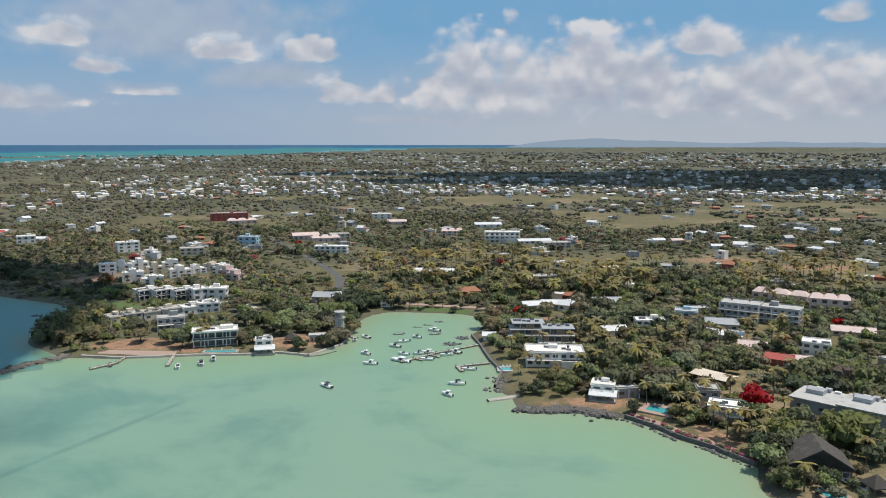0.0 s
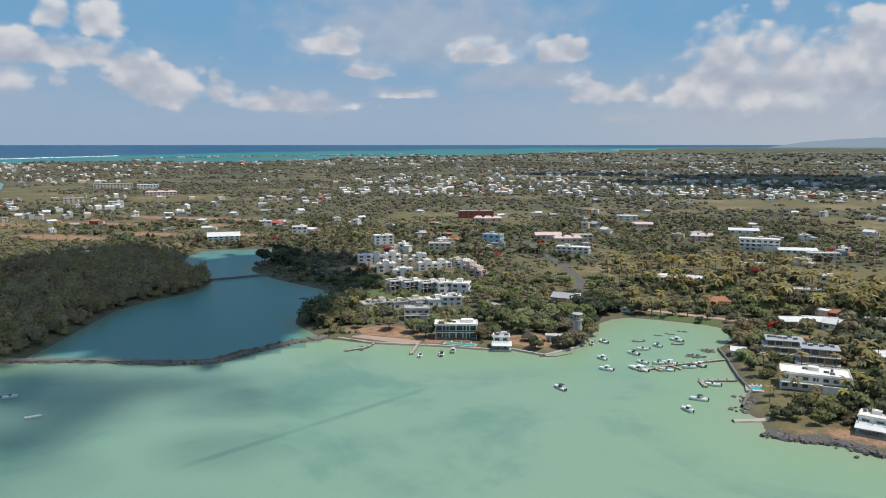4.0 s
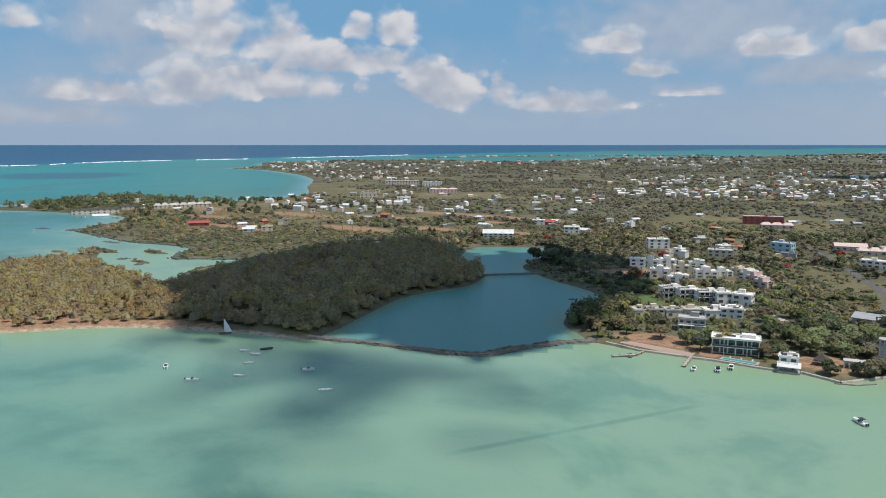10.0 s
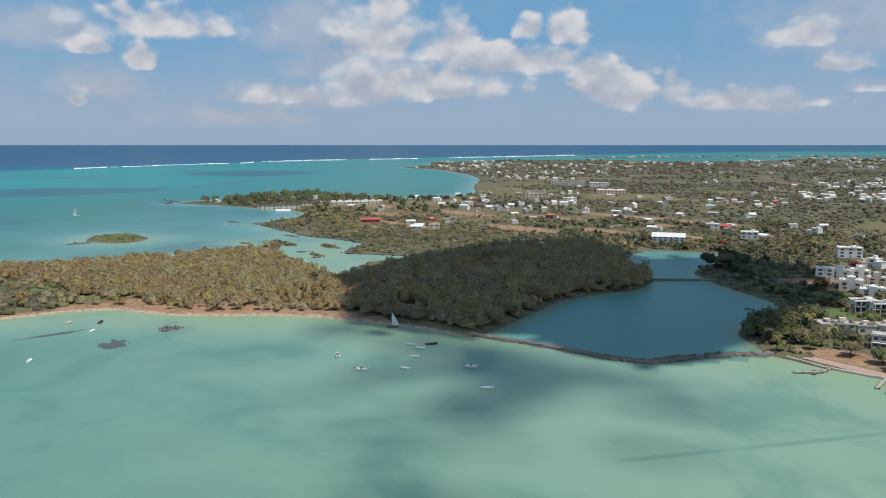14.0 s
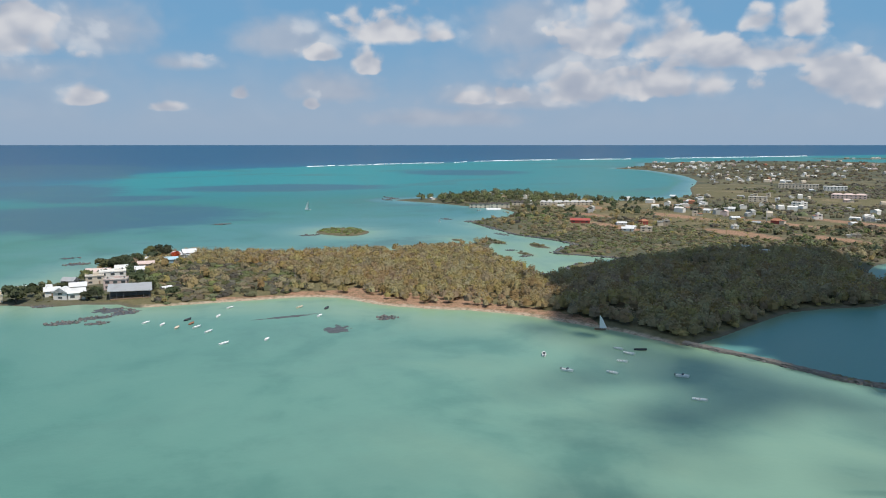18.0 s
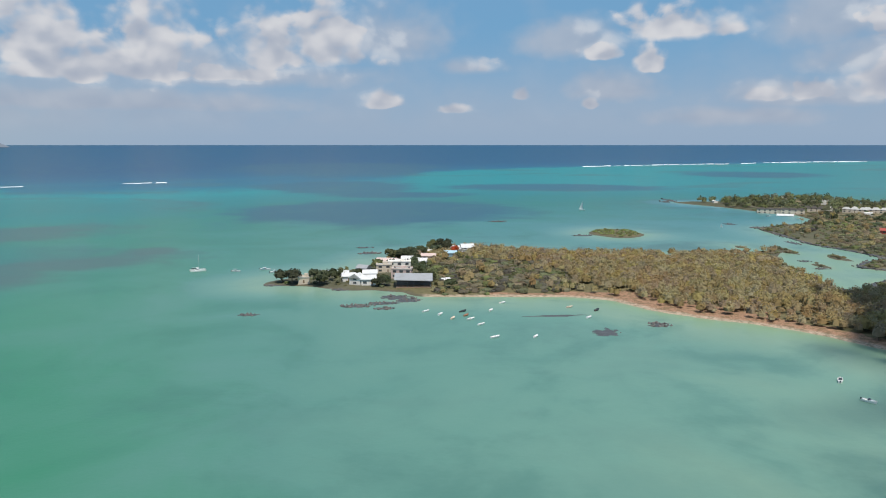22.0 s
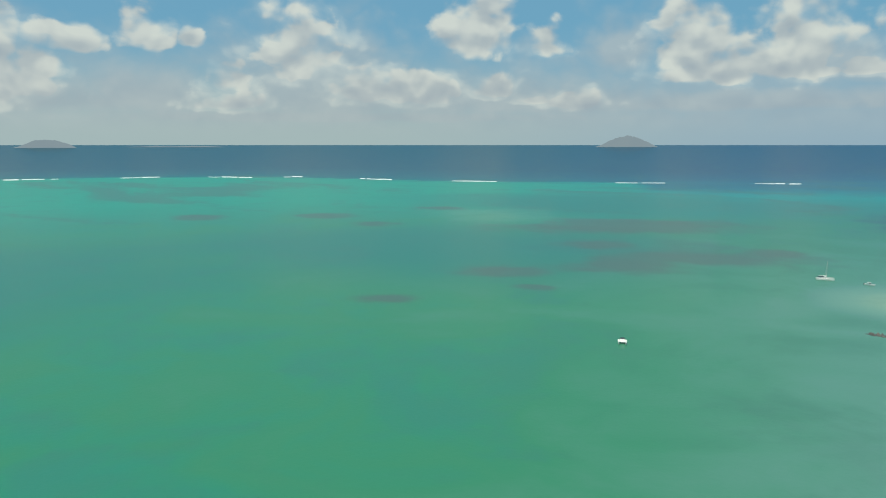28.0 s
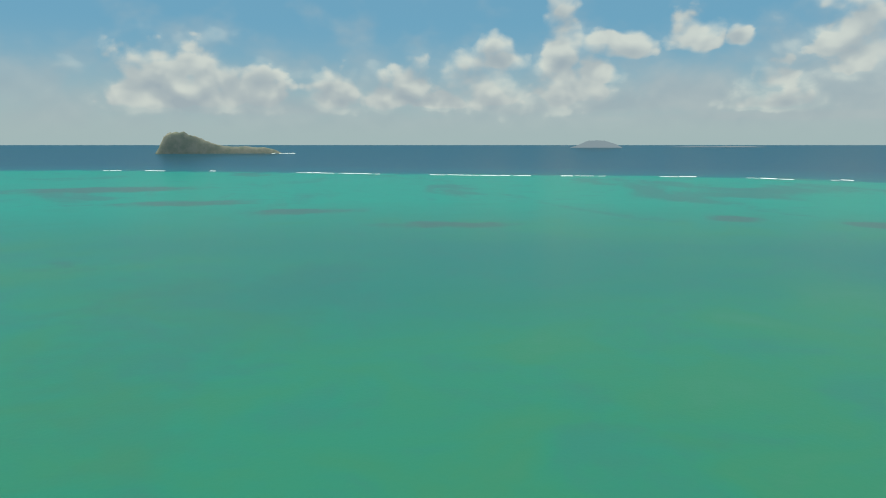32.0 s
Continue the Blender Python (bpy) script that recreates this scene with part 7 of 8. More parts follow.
def filao_crown(seed, H=8.4, R=3.7, plumes=4, per=19, leaf=0.95):
    """A feathery crown of several soft, rounded plumes of small sprays."""
    r = np.random.default_rng(seed)
    out = [core((0, 0, H * 0.38), R * 0.84, H * 0.36, 6, 2, seed)]
    for k in range(plumes):
        a = 6.28 * k / plumes + r.uniform(-0.5, 0.5)
        off = R * (0.1 if k == 0 else r.uniform(0.4, 0.7))
        mid = np.array([math.cos(a) * off, math.sin(a) * off, H * (0.62 if k == 0 else r.uniform(0.40, 0.60))])
        wide, tall = R * r.uniform(0.45, 0.62), H * r.uniform(0.24, 0.36)
        d = r.normal(0, 1, (per, 3))
        d[:, 2] = np.abs(d[:, 2]) * 1.1 - 0.45
        d /= np.linalg.norm(d, axis=1)[:, None]
        lift = 1 + 0.35 * np.clip(d[:, 2:], 0, 1) ** 2
        p = mid + d * np.array([wide, wide, tall]) * r.uniform(0.75, 1.15, (per, 1)) * lift
        out.append(leaf_quads(r, p, d + np.array([0, 0, 0.25]), leaf * r.uniform(0.6, 1.35, per), 0.5))
    return np.concatenate(out)


def bush_crown(seed, R=2.6, n=9, leaf=1.5, flat=0.75, seg=6):
    r = np.random.default_rng(seed)
    d = r.normal(0, 1, (n, 3))
    d[:, 2] = np.abs(d[:, 2]) * 0.9 - 0.1
    d /= np.linalg.norm(d, axis=1)[:, None]
    p = d * R * np.array([1, 1, flat]) * r.uniform(0.85, 1.05, (n, 1)) + np.array([0, 0, R * 0.25])
    return np.concatenate([leaf_quads(r, p, d, leaf * r.uniform(0.8, 1.3, n), 0.4), core((0, 0, R * 0.2), R * 0.95, R * flat * 1.1, seg, 2, seed)])


def trunk_mesh(seed, h, r0, lean=0.5, limbs=4):
    r = np.random.default_rng(seed)
    bm = bmesh.new()
    p, rad = Vector((0, 0, -0.6)), r0
    for k in range(4):
        q = p + Vector((r.normal(0, lean * 0.25), r.normal(0, lean * 0.25), (h + 0.6) / 4))
        tube(bm, p, q, rad, rad * 0.82, 7)
        p, rad = q, rad * 0.82
    for k in range(limbs):
        a = 6.28 * k / limbs + r.uniform(0, 0.8)
        q = p + Vector((math.cos(a) * h * 0.45, math.sin(a) * h * 0.45, h * r.uniform(0.25, 0.5)))
        tube(bm, p - Vector((0, 0, h * 0.1)), q, rad * 0.75, rad * 0.3, 5)
    me = bpy.data.meshes.new("trunk")
    bm.to_mesh(me)
    bm.free()
    me.materials.append(M["bark"])
    return me


def frond_mesh(seed, L_=3.6):
    """One palm frond: a drooping rib with leaflets either side."""
    r = np.random.default_rng(seed)
    v, f = [], []
    n = 7
    for i in range(n + 1):
        u = i / n
        x, z = L_ * (u - 0.12 * u * u), L_ * (0.28 * u - 0.75 * u * u)
        wd = 0.62 * math.sin(math.pi * min(1, 0.12 + u * 0.88)) + 0.04
        v += [(x, -wd, z - wd * 0.45), (x, 0, z), (x, wd, z - wd * 0.45)]
    for i in range(n):
        a = i * 3
        f += [(a, a + 1, a + 4, a + 3), (a + 1, a + 2, a + 5, a + 4)]
    return mesh_of("frond", v, f, L["palm"])


FRONDS = [frond_mesh(1, 3.6), frond_mesh(2, 3.1)]


def palm_trunk(seed, h):
    r = np.random.default_rng(seed)
    bm = bmesh.new()
    p = Vector((0, 0, -0.5))
    bend = Vector((r.normal(0, 0.1), r.normal(0, 0.1), 0))
    for k in range(6):
        q = p + Vector((bend.x * k * 0.5, bend.y * k * 0.5, (h + 0.5) / 6))
        tube(bm, p, q, 0.24 - 0.02 * k, 0.22 - 0.02 * k, 7)
        p = q
    me = bpy.data.meshes.new("trunk")
    bm.to_mesh(me)
    bm.free()
    me.materials.append(M["bark"])
    return me, p


def palm(x, y, h, seed):
    root = new("palm_tree")
    root.matrix_basis = pose(x, y, ground_z(x, y), 0, 0, seed * 37 % 360)
    me, top = PALM_TRUNKS[seed % 4]
    k = h / 8.0
    child("trunk", me, root, Matrix.Diagonal((1, 1, k, 1)))
    r = np.random.default_rng(seed)
    n = 13
    for i in range(n):
        child("frond", FRONDS[i % 2], root, pose(top.x, top.y, top.z * k, 0, -(r.uniform(-20, 45)), i * 360 / n + r.uniform(-10, 10)))
    return tagged(root, "coconut palm with a slim trunk and drooping yellow-green fronds", "palm tree", "palms of the bay")


PALM_TRUNKS = [palm_trunk(s, 8.0) for s in range(4)]
CROWNS = {
    "broad": [blob_crown(s, 4.2, 0.9, 6, 20, 0.8, 0.85, 5) for s in range(6)],
    "rich": [blob_crown(300 + s, 4.2, 1.3, 9, 46, 0.75) for s in range(6)],
    "near": [blob_crown(400 + s, 4.2, 1.2, 6, 28, 0.78, 0.85, 5) for s in range(6)],
    "mid": [blob_crown(20 + s, 3.8, 0.3, 3, 8, 1.3, 0.75, 5) for s in range(8)],
    "filao": [filao_crown(40 + s) for s in range(8)],
    "filao_thin": [filao_crown(60 + s, 6.6, 3.8, 4, 11, 1.3) for s in range(8)],
    "bush": [bush_crown(80 + s, 3.4, 8, 1.4, 0.40, 5) for s in range(8)],
    "clump": [bush_crown(100 + s, 6.5, 6, 2.8, 0.5, 4) for s in range(8)],
    "palm": [],
}
for s in range(5):
    r_ = np.random.default_rng(s)
    qs = []
    fv = np.array([v.co for v in FRONDS[0].vertices])
    fq = np.array([list(p.vertices) for p in FRONDS[0].polygons])
    for i in range(11):
        m_ = np.array(pose(0, 0, 8, 0, -r_.uniform(-20, 45), i * 33 + r_.uniform(-9, 9)))
        w_ = fv @ m_[:3, :3].T + m_[:3, 3]
        qs.append(w_[fq])
    t_ = np.array([[(-.16, 0, 0), (.16, 0, 0), (.12, 0, 8), (-.12, 0, 8)], [(0, -.16, 0), (0, .16, 0), (0, .12, 8), (0, -.12, 8)]])
    CROWNS["palm"].append(np.concatenate(qs + [t_]))


def plant(name, kind, x, y, z, size, mat, label, category, squash=None):
    """Many crowns joined into one mesh, each turned and scaled its own way."""
    var = CROWNS[kind]
    r = np.random.default_rng(len(x) + 7)
    which, turn = r.integers(0, len(var), len(x)), r.uniform(0, 6.28, len(x))
    hs = size * (r.uniform(0.8, 1.25, len(x)) if squash is None else squash)
    out, tint, own = [], [], r.random(len(x))
    for k, q in enumerate(var):
        i = np.where(which == k)[0]
        if not len(i):
            continue
        C, Sn = np.cos(turn[i])[:, None, None], np.sin(turn[i])[:, None, None]
        qx, qy, qz = q[None, :, :, 0], q[None, :, :, 1], q[None, :, :, 2]
        s_, h_ = size[i][:, None, None], hs[i][:, None, None]
        P_ = np.stack([x[i][:, None, None] + s_ * (qx * C - qy * Sn), y[i][:, None, None] + s_ * (qx * Sn + qy * C), z[i][:, None, None] + h_ * qz], -1)
        out.append(P_.reshape(-1, 4, 3))
        tint.append(np.repeat(own[i], len(q)))
    Q = np.concatenate(out)
    Q = settle(Q.reshape(-1, 3)).reshape(-1, 4, 3)
    me = quads_of(name, Q, mat)
    me.attributes.new("plant", "FLOAT", "FACE").data.foreach_set("value", np.concatenate(tint).astype(np.float32))
    return tagged(new(name, me), label, category, kind="stuff")


TK = np.array(TAKEN)


def open_ground(x, y, pad=1.0):
    ok = np.ones(len(x), bool)
    for a, b_, c in TK:
        ok &= (x - a) ** 2 + (y - b_) ** 2 > (c + pad) ** 2
    for cx, cy, rx, ry in BARE:
        ok &= ((x - cx) / rx) ** 2 + ((y - cy) / ry) ** 2 > 1.0
    return ok


def sector(r, n, a0, a1, d0, d1, k=1.0):
    a, d = np.radians(r.uniform(a0, a1, n)), np.sqrt(d0 ** 2 + (d1 ** 2 - d0 ** 2) * r.random(n) ** k)
    return -np.sin(a) * d, np.cos(a) * d


WOOD = [(-300, 272), (-322, 334), (-336, 380), (-330, 440), (-345, 478), (-412, 540), (-445, 592), (-500, 560), (-515, 420), (-490, 322), (-590, 316), (-690, 345), (-690, 230),
        (-735, 70), (-690, 10), (-640, 30), (-560, 45), (-512, 30), (-496, 118), (-480, 140), (-430, 180), (-391, 226), (-332, 257)]
r = np.random.default_rng(77)

# the casuarina wood on the peninsula
n = 10500
x, y = r.uniform(-740, -295, n), r.uniform(0, 600, n)
s = inland(x, y)
in_wood = inland(x, y, [np.array(WOOD, float)]) + 9
gap = value(x, y, 55, 9)
scrubby = ((x + 565) / 100) ** 2 + ((y - 68) / 62) ** 2 + 0.5 * value(x, y, 25, 6) < 1.1
keep = (in_wood > 0) & (s > np.where((x > -350) & (y > 268), 3.0, np.where((x > -506) & (y > 60), 9.0, 4.5)) + np.where(y > 268, 4, 8) * (value(x, y, 12, 4) - 0.5)) & open_ground(x, y, 1) & ((gap > 0.14) | (s < 20)) & ((s > 30) | (x > -400) | (value(x, y, 9, 3) > 0.42))
x, y, s, scrubby = x[keep], y[keep], s[keep], scrubby[keep]
edge = s < 16
z = relief(x, y, s)
sz = r.uniform(0.6, 1.1, len(x)) * np.where(edge, 0.85, 1.0) * np.where((x + 0.9 * y > -165), 1.25, 0.98)
tall = ~scrubby | (r.random(len(x)) < 0.12)
front = tall & edge & (x + y * 0.2 > -480) & (r.random(len(x)) < 0.5)
plant("casuarina_wood", "filao", x[tall & ~front & (x > -560)], y[tall & ~front & (x > -560)], z[tall & ~front & (x > -560)], sz[tall & ~front & (x > -560)], L["filao"],
      "dense olive casuarina wood on the peninsula", "trees")
plant("casuarina_wood", "filao_thin", x[tall & ~front & (x <= -560)], y[tall & ~front & (x <= -560)], z[tall & ~front & (x <= -560)], sz[tall & ~front & (x <= -560)], L["filao"],
      "olive casuarina wood along the outer shore", "trees")
for m_, lo in (("scrub", 0), ("broad", 1), ("far", 2)):
    k = ~tall & (np.arange(len(x)) % 3 == lo)
    plant("scrub", "bush", x[k], y[k], z[k], sz[k] * 1.3, L[m_], "low grey-green scrub in the middle of the peninsula", "scrub")
ME_FILAO = [quads_of("crown", q, L["filao"]) for q in CROWNS["filao"]]
ME_FTRUNK = [trunk_mesh(200 + i, 6.0, 0.2, 0.3, 0) for i in range(3)]
for i in np.where(front)[0][:150]:
    root = new("casuarina_tree")
    root.matrix_basis = pose(x[i], y[i], z[i], 0, 0, r.uniform(0, 360)) @ Matrix.Scale(sz[i], 4)
    child("trunk", ME_FTRUNK[i % 3], root, Matrix())
    child("crown", ME_FILAO[i % 8], root, Matrix())
    tagged(root, "feathery olive casuarina tree at the edge of the beach", "tree", "casuarinas along the shore")

# broad-leaved trees round the houses of the bay: the nearest singly
def trees(name, mats, kind, n, a0, a1, d0, d1, size, label, singly=0, thr=0.25, seed=1, pad=0.5, smin=5, plain=False):
    r = np.random.default_rng(seed)
    x, y = sector(r, n, a0, a1, d0, d1)
    s = inland(x, y)
    keep = (s > smin) & (inland(x, y, [np.array(WOOD, float)]) < 0) & open_ground(x, y, pad) & ((grove(x, y) if plain else 0.6 * value(x, y, 38, seed) + 0.4 * value(x, y, 130, 2)) > thr)
    x, y, s = x[keep], y[keep], s[keep]
    z, sz = relief(x, y, s), r.uniform(*size, len(x)) * (0.6 + 0.8 * value(x, y, 70, 5))
    lot = r.integers(0, len(mats), len(x))
    for k, mat in enumerate(mats):
        i = np.where(lot == k)[0]
        if len(i):
            plant(name, kind, x[i], y[i], z[i], sz[i], L[mat], label, "trees")
    return x, y, z


trees("garden_trees", ["broad", "deepgreen", "scrub", "bright"], "near", 620, -32, 4, 205, 335, (0.55, 1.2), "leafy green garden trees along the eastern shore", seed=23, thr=0.22)
trees("garden_trees", ["broad", "broad", "scrub", "deepgreen", "bright"], "broad", 1750, -32, 9, 335, 560, (0.6, 1.3), "dense green garden trees between the houses", seed=3, thr=0.12)
trees("garden_trees", ["broad", "scrub", "broad", "bright"], "broad", 850, 9, 31, 340, 560, (0.45, 0.95), "green trees round the villas", seed=4, thr=0.2)
trees("garden_trees", ["broad", "deepgreen", "bright"], "mid", 420, 9, 32, 390, 640, (0.3, 0.75), "small garden trees between the white villas", seed=41, thr=0.1, pad=-4.5)
trees("garden_trees", ["broad", "scrub", "deepgreen", "bright"], "near", 260, -31, -10, 225, 320, (0.35, 0.9), "leafy garden trees round the shore houses", seed=42, thr=0.1, pad=-3.0, smin=4)
ME_CROWN = {m_: [quads_of("crown", q, L[m_]) for q in CROWNS["rich"]] for m_ in ("broad", "deepgreen", "bright", "flame", "scrub")}
ME_TRUNK = [trunk_mesh(i, 2.4, 0.30) for i in range(5)]
WHAT = {"broad": "rounded green shade tree", "deepgreen": "dense dark green tree", "bright": "fresh light green tree", "flame": "flame tree covered in red blossom", "scrub": "dull olive tree"}


def tree(x, y, k, kind, where):
    root = new("tree")
    root.matrix_basis = pose(x, y, ground_z(x, y), 0, 0, r.uniform(0, 360)) @ Matrix.Diagonal((k, k, k * r.uniform(0.85, 1.1), 1))
    child("trunk", ME_TRUNK[int(r.integers(5))], root, Matrix())
    child("crown", ME_CROWN[kind][int(r.integers(6))], root, Matrix())
    return tagged(root, f"{WHAT[kind]} {where}", "tree", "single trees")


BAY_TREES = ((-60, 452, 2.0, "deepgreen"), (-46, 452, 1.9, "deepgreen"), (-54, 462, 1.8, "deepgreen"), (-40, 460, 1.5, "deepgreen"), (-128, 364, 1.3, "deepgreen"), (-137, 372, 1.3, "broad"),
                         (-152, 374, 1.4, "scrub"), (-70, 362, 1.1, "deepgreen"), (-84, 388, 1.6, "bright"), (-72, 394, 1.3, "bright"), (-90, 396, 1.4, "bright"), (-52, 378, 1.5, "scrub"), (-55, 370, 1.3, "scrub"),
                         (-95, 372, 1.1, "broad"), (-100, 370, 1.0, "scrub"), (-178, 378, 1.3, "scrub"), (-190, 384, 1.3, "broad"), (-186, 370, 1.2, "scrub"), (-170, 372, 1.0, "bright"), (-198, 398, 1.3, "scrub"),
                         (-196, 410, 1.4, "scrub"), (-200, 378, 1.3, "broad"))
EAST_TREES = ((52, 300, 1.3, "broad"), (44, 304, 1.2, "broad"), (60, 306, 1.5, "broad"), (72, 298, 1.8, "broad"), (84, 296, 1.8, "scrub"), (93, 302, 1.6, "scrub"),
                         (101, 224, 1.4, "bright"), (104, 232, 1.3, "deepgreen"), (132, 238, 2.1, "bright"), (140, 240, 1.6, "broad"), (116, 246, 1.4, "broad"), (98, 212, 0.7, "broad"),
                         (100, 206, 0.7, "broad"), (110, 262, 1.2, "deepgreen"), (94, 311, 1.7, "broad"), (91, 324, 1.9, "scrub"), (102, 318, 1.6, "broad"), (80, 318, 1.5, "bright"), (124, 256, 1.2, "broad"), (136, 246, 1.5, "deepgreen"), (6, 448, 0.7, "deepgreen"), (23, 410, 1.5, "broad"), (28, 400, 1.5, "scrub"), (34, 392, 1.4, "broad"), (30, 420, 1.6, "scrub"))
for x_, y_, k_, kind in BAY_TREES + EAST_TREES:
    tree(x_, y_, k_, kind, "beside the shore")
for x_, y_, k_, kind in ((104, 236, 1.3, "deepgreen"), (106, 229, 1.5, "deepgreen"), (109, 233, 1.4, "broad"), (112, 240, 1.5, "bright"), (94, 262, 0.8, "broad"), (112, 262, 1.1, "broad"), (90, 276, 1.2, "deepgreen"), (118, 236, 1.7, "broad"),
                         (76, 300, 1.6, "broad"), (58, 304, 1.4, "deepgreen"), (50, 296, 0.9, "broad"), (84, 288, 1.5, "broad"), (101, 219, 1.2, "deepgreen"), (100, 210, 1.0, "bright")):
    tree(x_, y_, k_, kind, "in a garden behind the sea wall")
for x_, y_, k_, kind in ((-48, 400, 1.1, "scrub"), (-50.5, 384, 1.3, "broad"), (-59, 398, 1.5, "scrub"), (-64, 404, 1.5, "deepgreen"), (-67, 390, 1.1, "bright"), (-52, 408, 1.3, "broad"), (-58, 416, 1.4, "broad"),
                         (-50, 424, 1.3, "deepgreen"), (-56, 434, 1.5, "broad"), (-52, 442, 1.6, "deepgreen"), (-66, 440, 1.5, "scrub"), (-30, 458, 1.2, "broad"), (-72, 410, 1.4, "broad"), (-60, 368, 0.9, "deepgreen")):
    tree(x_, y_, k_, kind, "on the headland")
for x_, y_, k_ in ((117, 272, 1.5), (44, 428, 1.1), (92, 472, 1.0), (88, 470, 1.0), (-238, 530, 1.3), (166, 362, 0.8), (214, 402, 0.9), (-262, 640, 1.2), (48, 612, 1.1), (40, 625, 1.0), (-160, 640, 0.9), (100, 316, 0.7),
                   (80, 305, 0.6), (-424, 664, 0.9), (-408, 690, 0.8), (-690, 50, 1.3), (-140, 735, 1.0), (120, 755, 1.2), (-30, 620, 0.8), (260, 560, 0.9)):
    tree(x_, y_, k_, "flame", "among green gardens")
for x_, y_, k_ in ((-330, 560, 2.4), (-322, 572, 2.2), (-335, 578, 2.3), (-345, 566, 2.0), (-312, 552, 1.6), (-300, 540, 1.4), (-545, -56, 2.0), (-551, -76, 2.0), (-556, -84, 1.6), (-560, -46, 1.5), (-604, -16, 1.5), (-648, 2, 2.0), (-655, -4, 2.0), (-662, 10, 1.8), (-700, 42, 2.0), (-708, 34, 1.9), (-612, 12, 1.4), (-574, 16, 1.5), (-548, 22, 1.4), (-533, -14, 1.3), (-536, -8, 1.4), (-545, 14, 1.3), (-610, -6, 1.3),
                   (-680, 20, 1.5), (-690, 34, 1.5), (-575, -30, 1.1), (-590, 20, 1.2), (-556, 25, 1.3), (-640, 14, 1.3), (-525, 36, 1.2)):
    tree(x_, y_, k_, "deepgreen" if r.random() < 0.7 else "broad", "above the shore")

# the shady gardens between the villas and the old arcade
for x_, y_, k_, kind in ((-96, 402, 1.5, "broad"), (-86, 408, 1.7, "bright"), (-76, 404, 1.6, "broad"), (-100, 414, 1.5, "scrub"), (-90, 422, 1.6, "broad"), (-72, 418, 1.5, "bright"),
                         (-108, 408, 1.4, "deepgreen"), (-84, 434, 1.5, "broad"), (-98, 432, 1.4, "deepgreen"), (-66, 432, 1.5, "broad"), (-112, 428, 1.4, "broad"), (-120, 440, 1.5, "scrub"),
                         (-104, 448, 1.5, "broad"), (-88, 450, 1.5, "deepgreen"), (-70, 448, 1.4, "scrub"), (-118, 390, 1.1, "broad"), (-130, 386, 1.2, "bright"), (-160, 392, 1.3, "broad"),
                         (-168, 404, 1.1, "broad"), (-98, 384, 1.2, "broad"), (-102, 376, 1.1, "scrub"), (-124, 468, 1.3, "broad"), (-112, 462, 1.4, "scrub"), (-60, 398, 1.1, "bright")):
    tree(x_, y_, k_, kind, "in a villa garden")

# palms: singly near the bay, joined further off
count = 0
for x_, y_ in zip(*sector(r, 420, -26, 2, 235, 500)):
    if count >= 44 or inland(np.array([x_]), np.array([y_]))[0] < 6 or not open_ground(np.array([x_]), np.array([y_]), 0.5)[0]:
        continue
    if float(value(x_, y_, 45, 12)) < 0.5:
        continue
    palm(x_, y_, r.uniform(8, 11.5), 300 + count)
    count += 1
for i, (x_, y_) in enumerate(((-26, 456), (-20, 458), (-15, 457), (-8, 456), (-31, 460), (-120, 366), (-118, 372), (-128, 392), (-124, 398), (-116, 402), (104, 207), (90, 283), (94, 286), (99, 278), (101, 284), (88, 292), (112, 286), (118, 280), (124, 266), (112, 250), (130, 222), (84, 288),
                              (-38, 468), (-2, 468), (10, 470), (16, 462), (97, 248), (101, 251), (95, 256), (89, 263), (104, 247), (107, 252), (99, 243), (86, 270), (93, 270), (110, 246), (106, 240), (78, 280), (84, 279))):
    palm(x_, y_, r.uniform(6, 10), 500 + i)
trees("palm_grove", ["palm"], "palm", 950, -32, 6, 240, 640, (1.1, 1.6), "coconut palms standing among the roofs", seed=6, thr=0.52, pad=0)
trees("palm_grove", ["palm"], "palm", 420, 8, 30, 350, 800, (0.75, 1.1), "coconut palms round the villas", seed=7, thr=0.62, pad=0)
trees("palm_grove", ["palm"], "palm", 300, 44, 62, 700, 1150, (0.8, 1.1), "yellowish palms round the resort", seed=8, thr=0.45, pad=0)

# scrub of the plain, nearer and further
trees("scrub", ["scrub", "broad", "scrub", "deepgreen"], "mid", 5200, -33, 45, 545, 1050, (0.65, 1.5), "green and olive scrub trees of the plain", seed=13, thr=0.47, plain=True)
trees("scrub", ["scrub", "scrub", "broad"], "bush", 8500, -33, 60, 480, 1050, (0.35, 1.15), "low bushes of the plain", seed=14, thr=0.33, plain=True)
trees("scrub", ["scrub", "broad"], "bush", 2600, 18, 62, 400, 900, (0.4, 0.9), "low shrubs by the lagoon", seed=15, thr=0.3, smin=2)
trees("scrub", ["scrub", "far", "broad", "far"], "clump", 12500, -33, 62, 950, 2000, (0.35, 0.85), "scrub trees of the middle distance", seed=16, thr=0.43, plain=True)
# the haze of these woods lies in their greyed leaf colour
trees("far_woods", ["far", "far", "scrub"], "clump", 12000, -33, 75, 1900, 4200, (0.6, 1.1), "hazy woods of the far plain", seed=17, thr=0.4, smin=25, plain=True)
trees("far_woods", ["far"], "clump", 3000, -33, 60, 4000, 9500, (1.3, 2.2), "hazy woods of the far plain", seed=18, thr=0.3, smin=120)

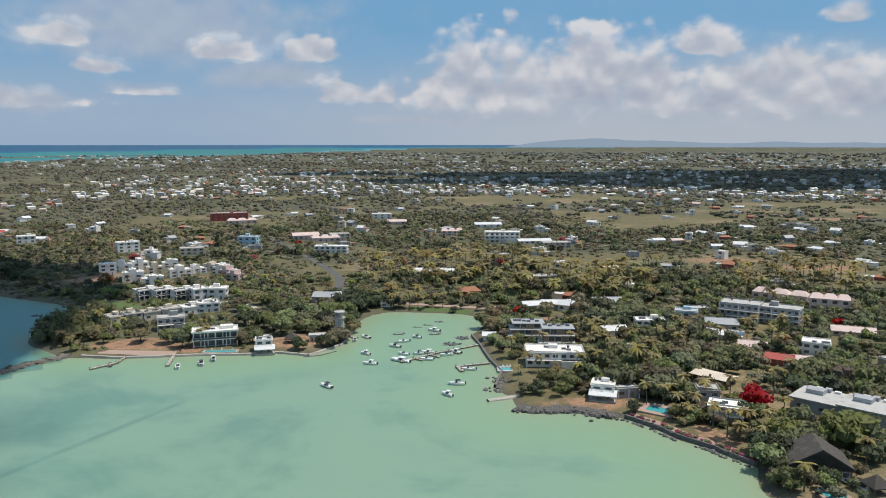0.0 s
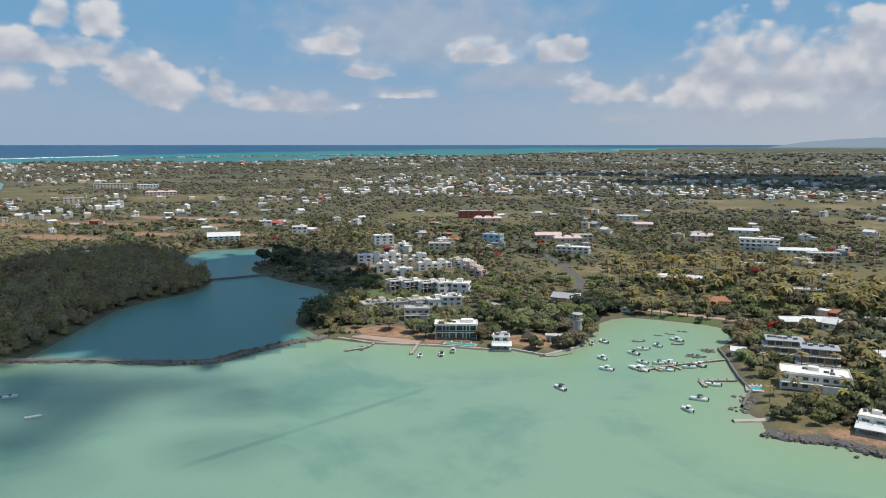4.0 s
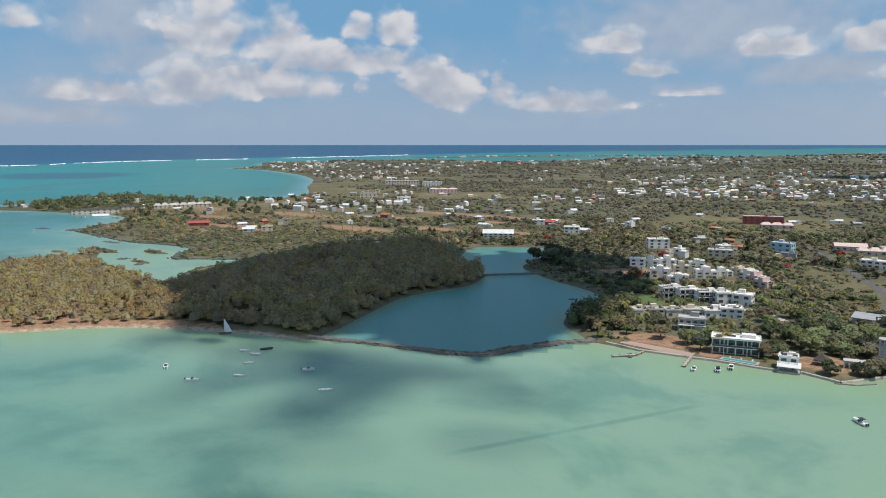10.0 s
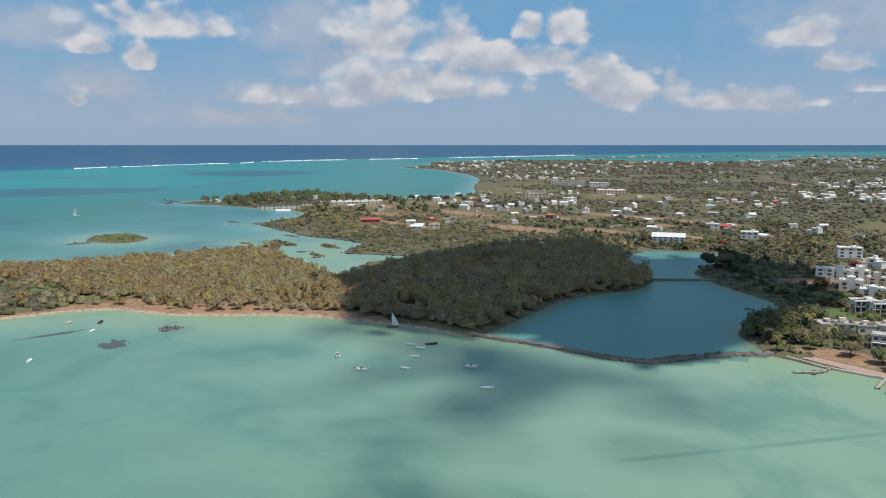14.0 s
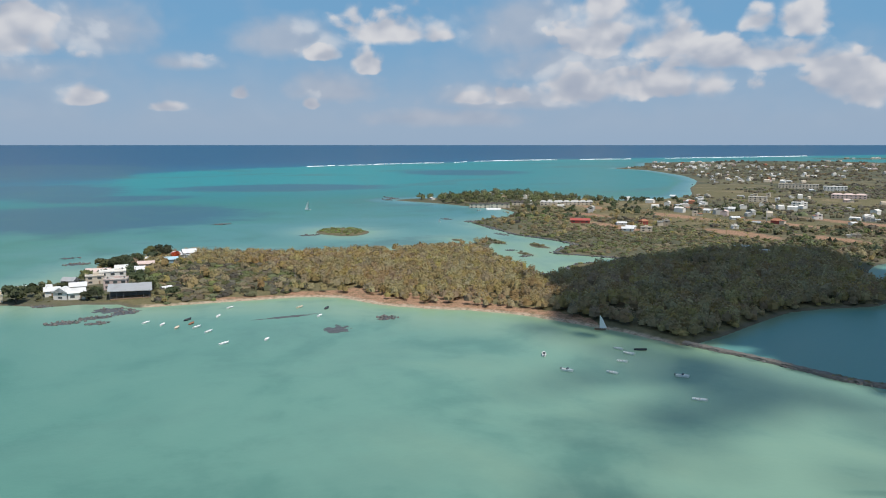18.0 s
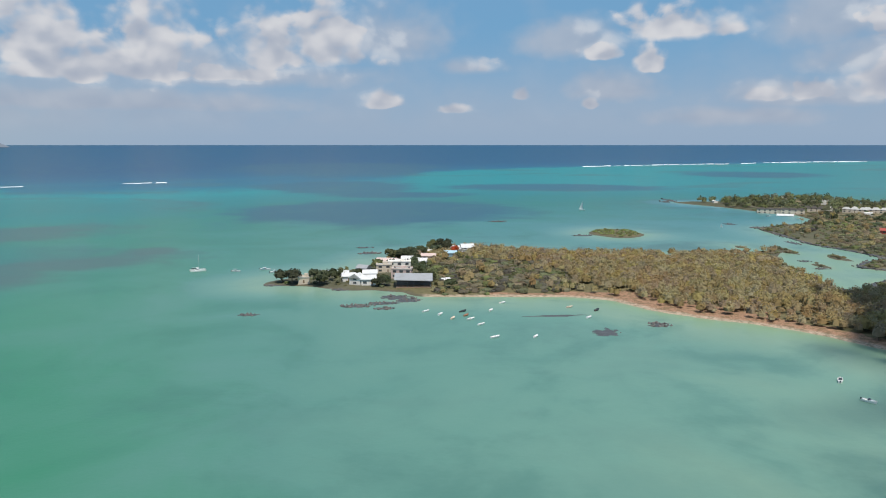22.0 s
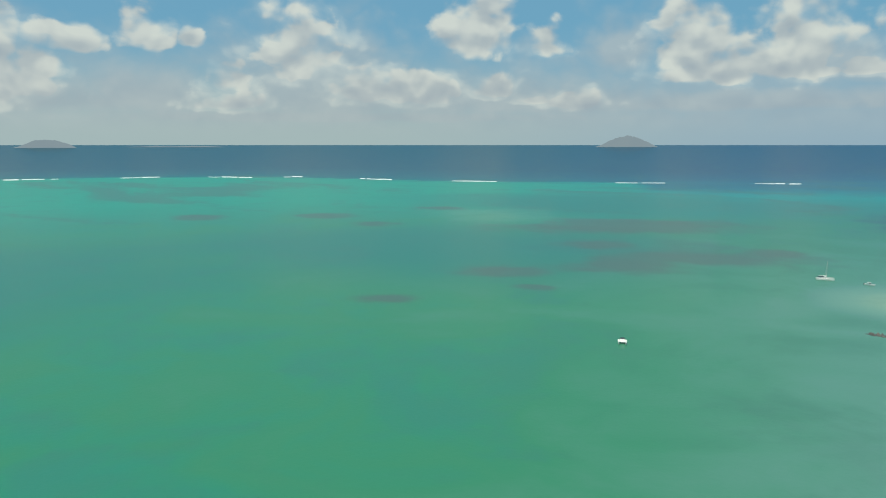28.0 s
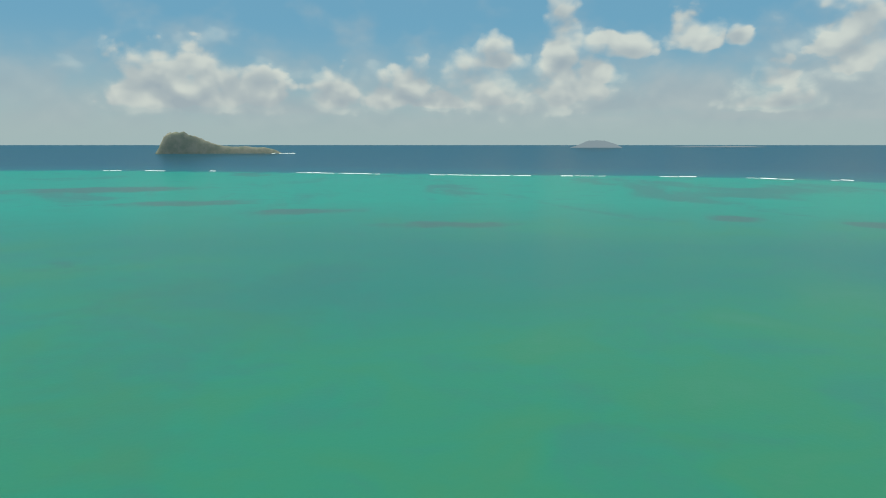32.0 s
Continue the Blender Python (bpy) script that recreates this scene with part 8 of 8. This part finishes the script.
# islet, point, resort headland, dike: low growth
def patch(mat, kind, n, x0, x1, y0, y1, size, label, smin=2.0, seed=30):
    r = np.random.default_rng(seed)
    x, y = r.uniform(x0, x1, n), r.uniform(y0, y1, n)
    s = inland(x, y)
    k = (s > smin) & open_ground(x, y, 0.3)
    plant("shrubs", kind, x[k], y[k], relief(x[k], y[k], s[k]), r.uniform(*size, k.sum()), L[mat], label, "shrubs")


patch("scrub", "bush", 140, -740, -600, 325, 405, (0.25, 0.5), "low growth of the small islets", 1.5, 40)
patch("bright", "bush", 260, -905, -810, 212, 280, (0.4, 0.8), "low green cover of the islet", 5, 31)
patch("broad", "bush", 300, -680, -500, -100, 60, (0.35, 0.8), "garden shrubs of the point", 3, 32)
patch("broad", "broad", 60, -700, -505, -60, 60, (0.5, 0.9), "garden trees of the point", 5, 33)
patch("filao", "filao", 60, -745, -640, -10, 80, (0.6, 1.0), "casuarinas behind the white roofs", 6, 34)
patch("broad", "filao_thin", 260, -1400, -1080, 520, 800, (1.1, 1.9), "casuarinas of the resort headland", 6, 35)
patch("deepgreen", "mid", 300, -1320, -850, 520, 950, (0.9, 2.0), "dark shade trees round the resort", 8, 36)
patch("filao", "filao_thin", 160, -1130, -700, 440, 760, (0.6, 1.1), "olive casuarinas of the lagoon shore", 6, 43)
patch("filao", "filao", 60, -352, -296, 425, 505, (0.95, 1.5), "tall casuarinas at the tip of the wood", 2, 44)
patch("filao", "filao_thin", 200, -348, -285, 266, 500, (0.45, 0.8), "casuarinas leaning over the pond", 0.8, 45)
for mat_, seed_ in (("scrub", 46), ("broad", 47)):
    patch(mat_, "bush", 1500, -1160, -470, 285, 640, (0.35, 0.95), "low scrub down to the rocky lagoon shore", 1.0, seed_)
patch("broad", "filao", 44, -214, -184, 372, 416, (0.9, 1.55), "feathery casuarinas on the spit", 3, 37)
patch("scrub", "bush", 260, -330, -190, 400, 560, (0.4, 0.8), "reeds and shrubs along the pond", 1.5, 38)
patch("rose", "bush", 40, 80, 104, 205, 262, (0.2, 0.4), "pink bougainvillea along the sea wall", 2, 39)
t_ = r.uniform(0, 4.2, 90) ** 1.0
x = np.interp(t_, range(9), [p[0] for p in DIKE]) + r.normal(0, 0.9, 90) - 1.0
y = np.interp(t_, range(9), [p[1] for p in DIKE]) + r.normal(0, 0.9, 90)
k = r.uniform(0, len(EASTWALL) - 1.001, 70)
rx, ry = np.interp(k, range(len(EASTWALL)), [p[0] for p in EASTWALL]) + r.uniform(1.0, 2.6, 70), np.interp(k, range(len(EASTWALL)), [p[1] for p in EASTWALL]) + r.uniform(0.0, 1.5, 70)
plant("shrubs", "bush", rx[:38], ry[:38], np.full(38, 1.2), r.uniform(0.18, 0.36, 38), L["rose"], "pink bougainvillea along the sea wall", "shrubs")
plant("shrubs", "bush", rx[38:], ry[38:], np.full(32, 1.2), r.uniform(0.18, 0.36, 32), L["broad"], "green shrubs along the sea wall", "shrubs")
plant("shrubs", "bush", x, y, np.full(90, 0.8), r.uniform(0.15, 0.5, 90), L["scrub"], "dry shrubs growing on the stone dike", "shrubs")
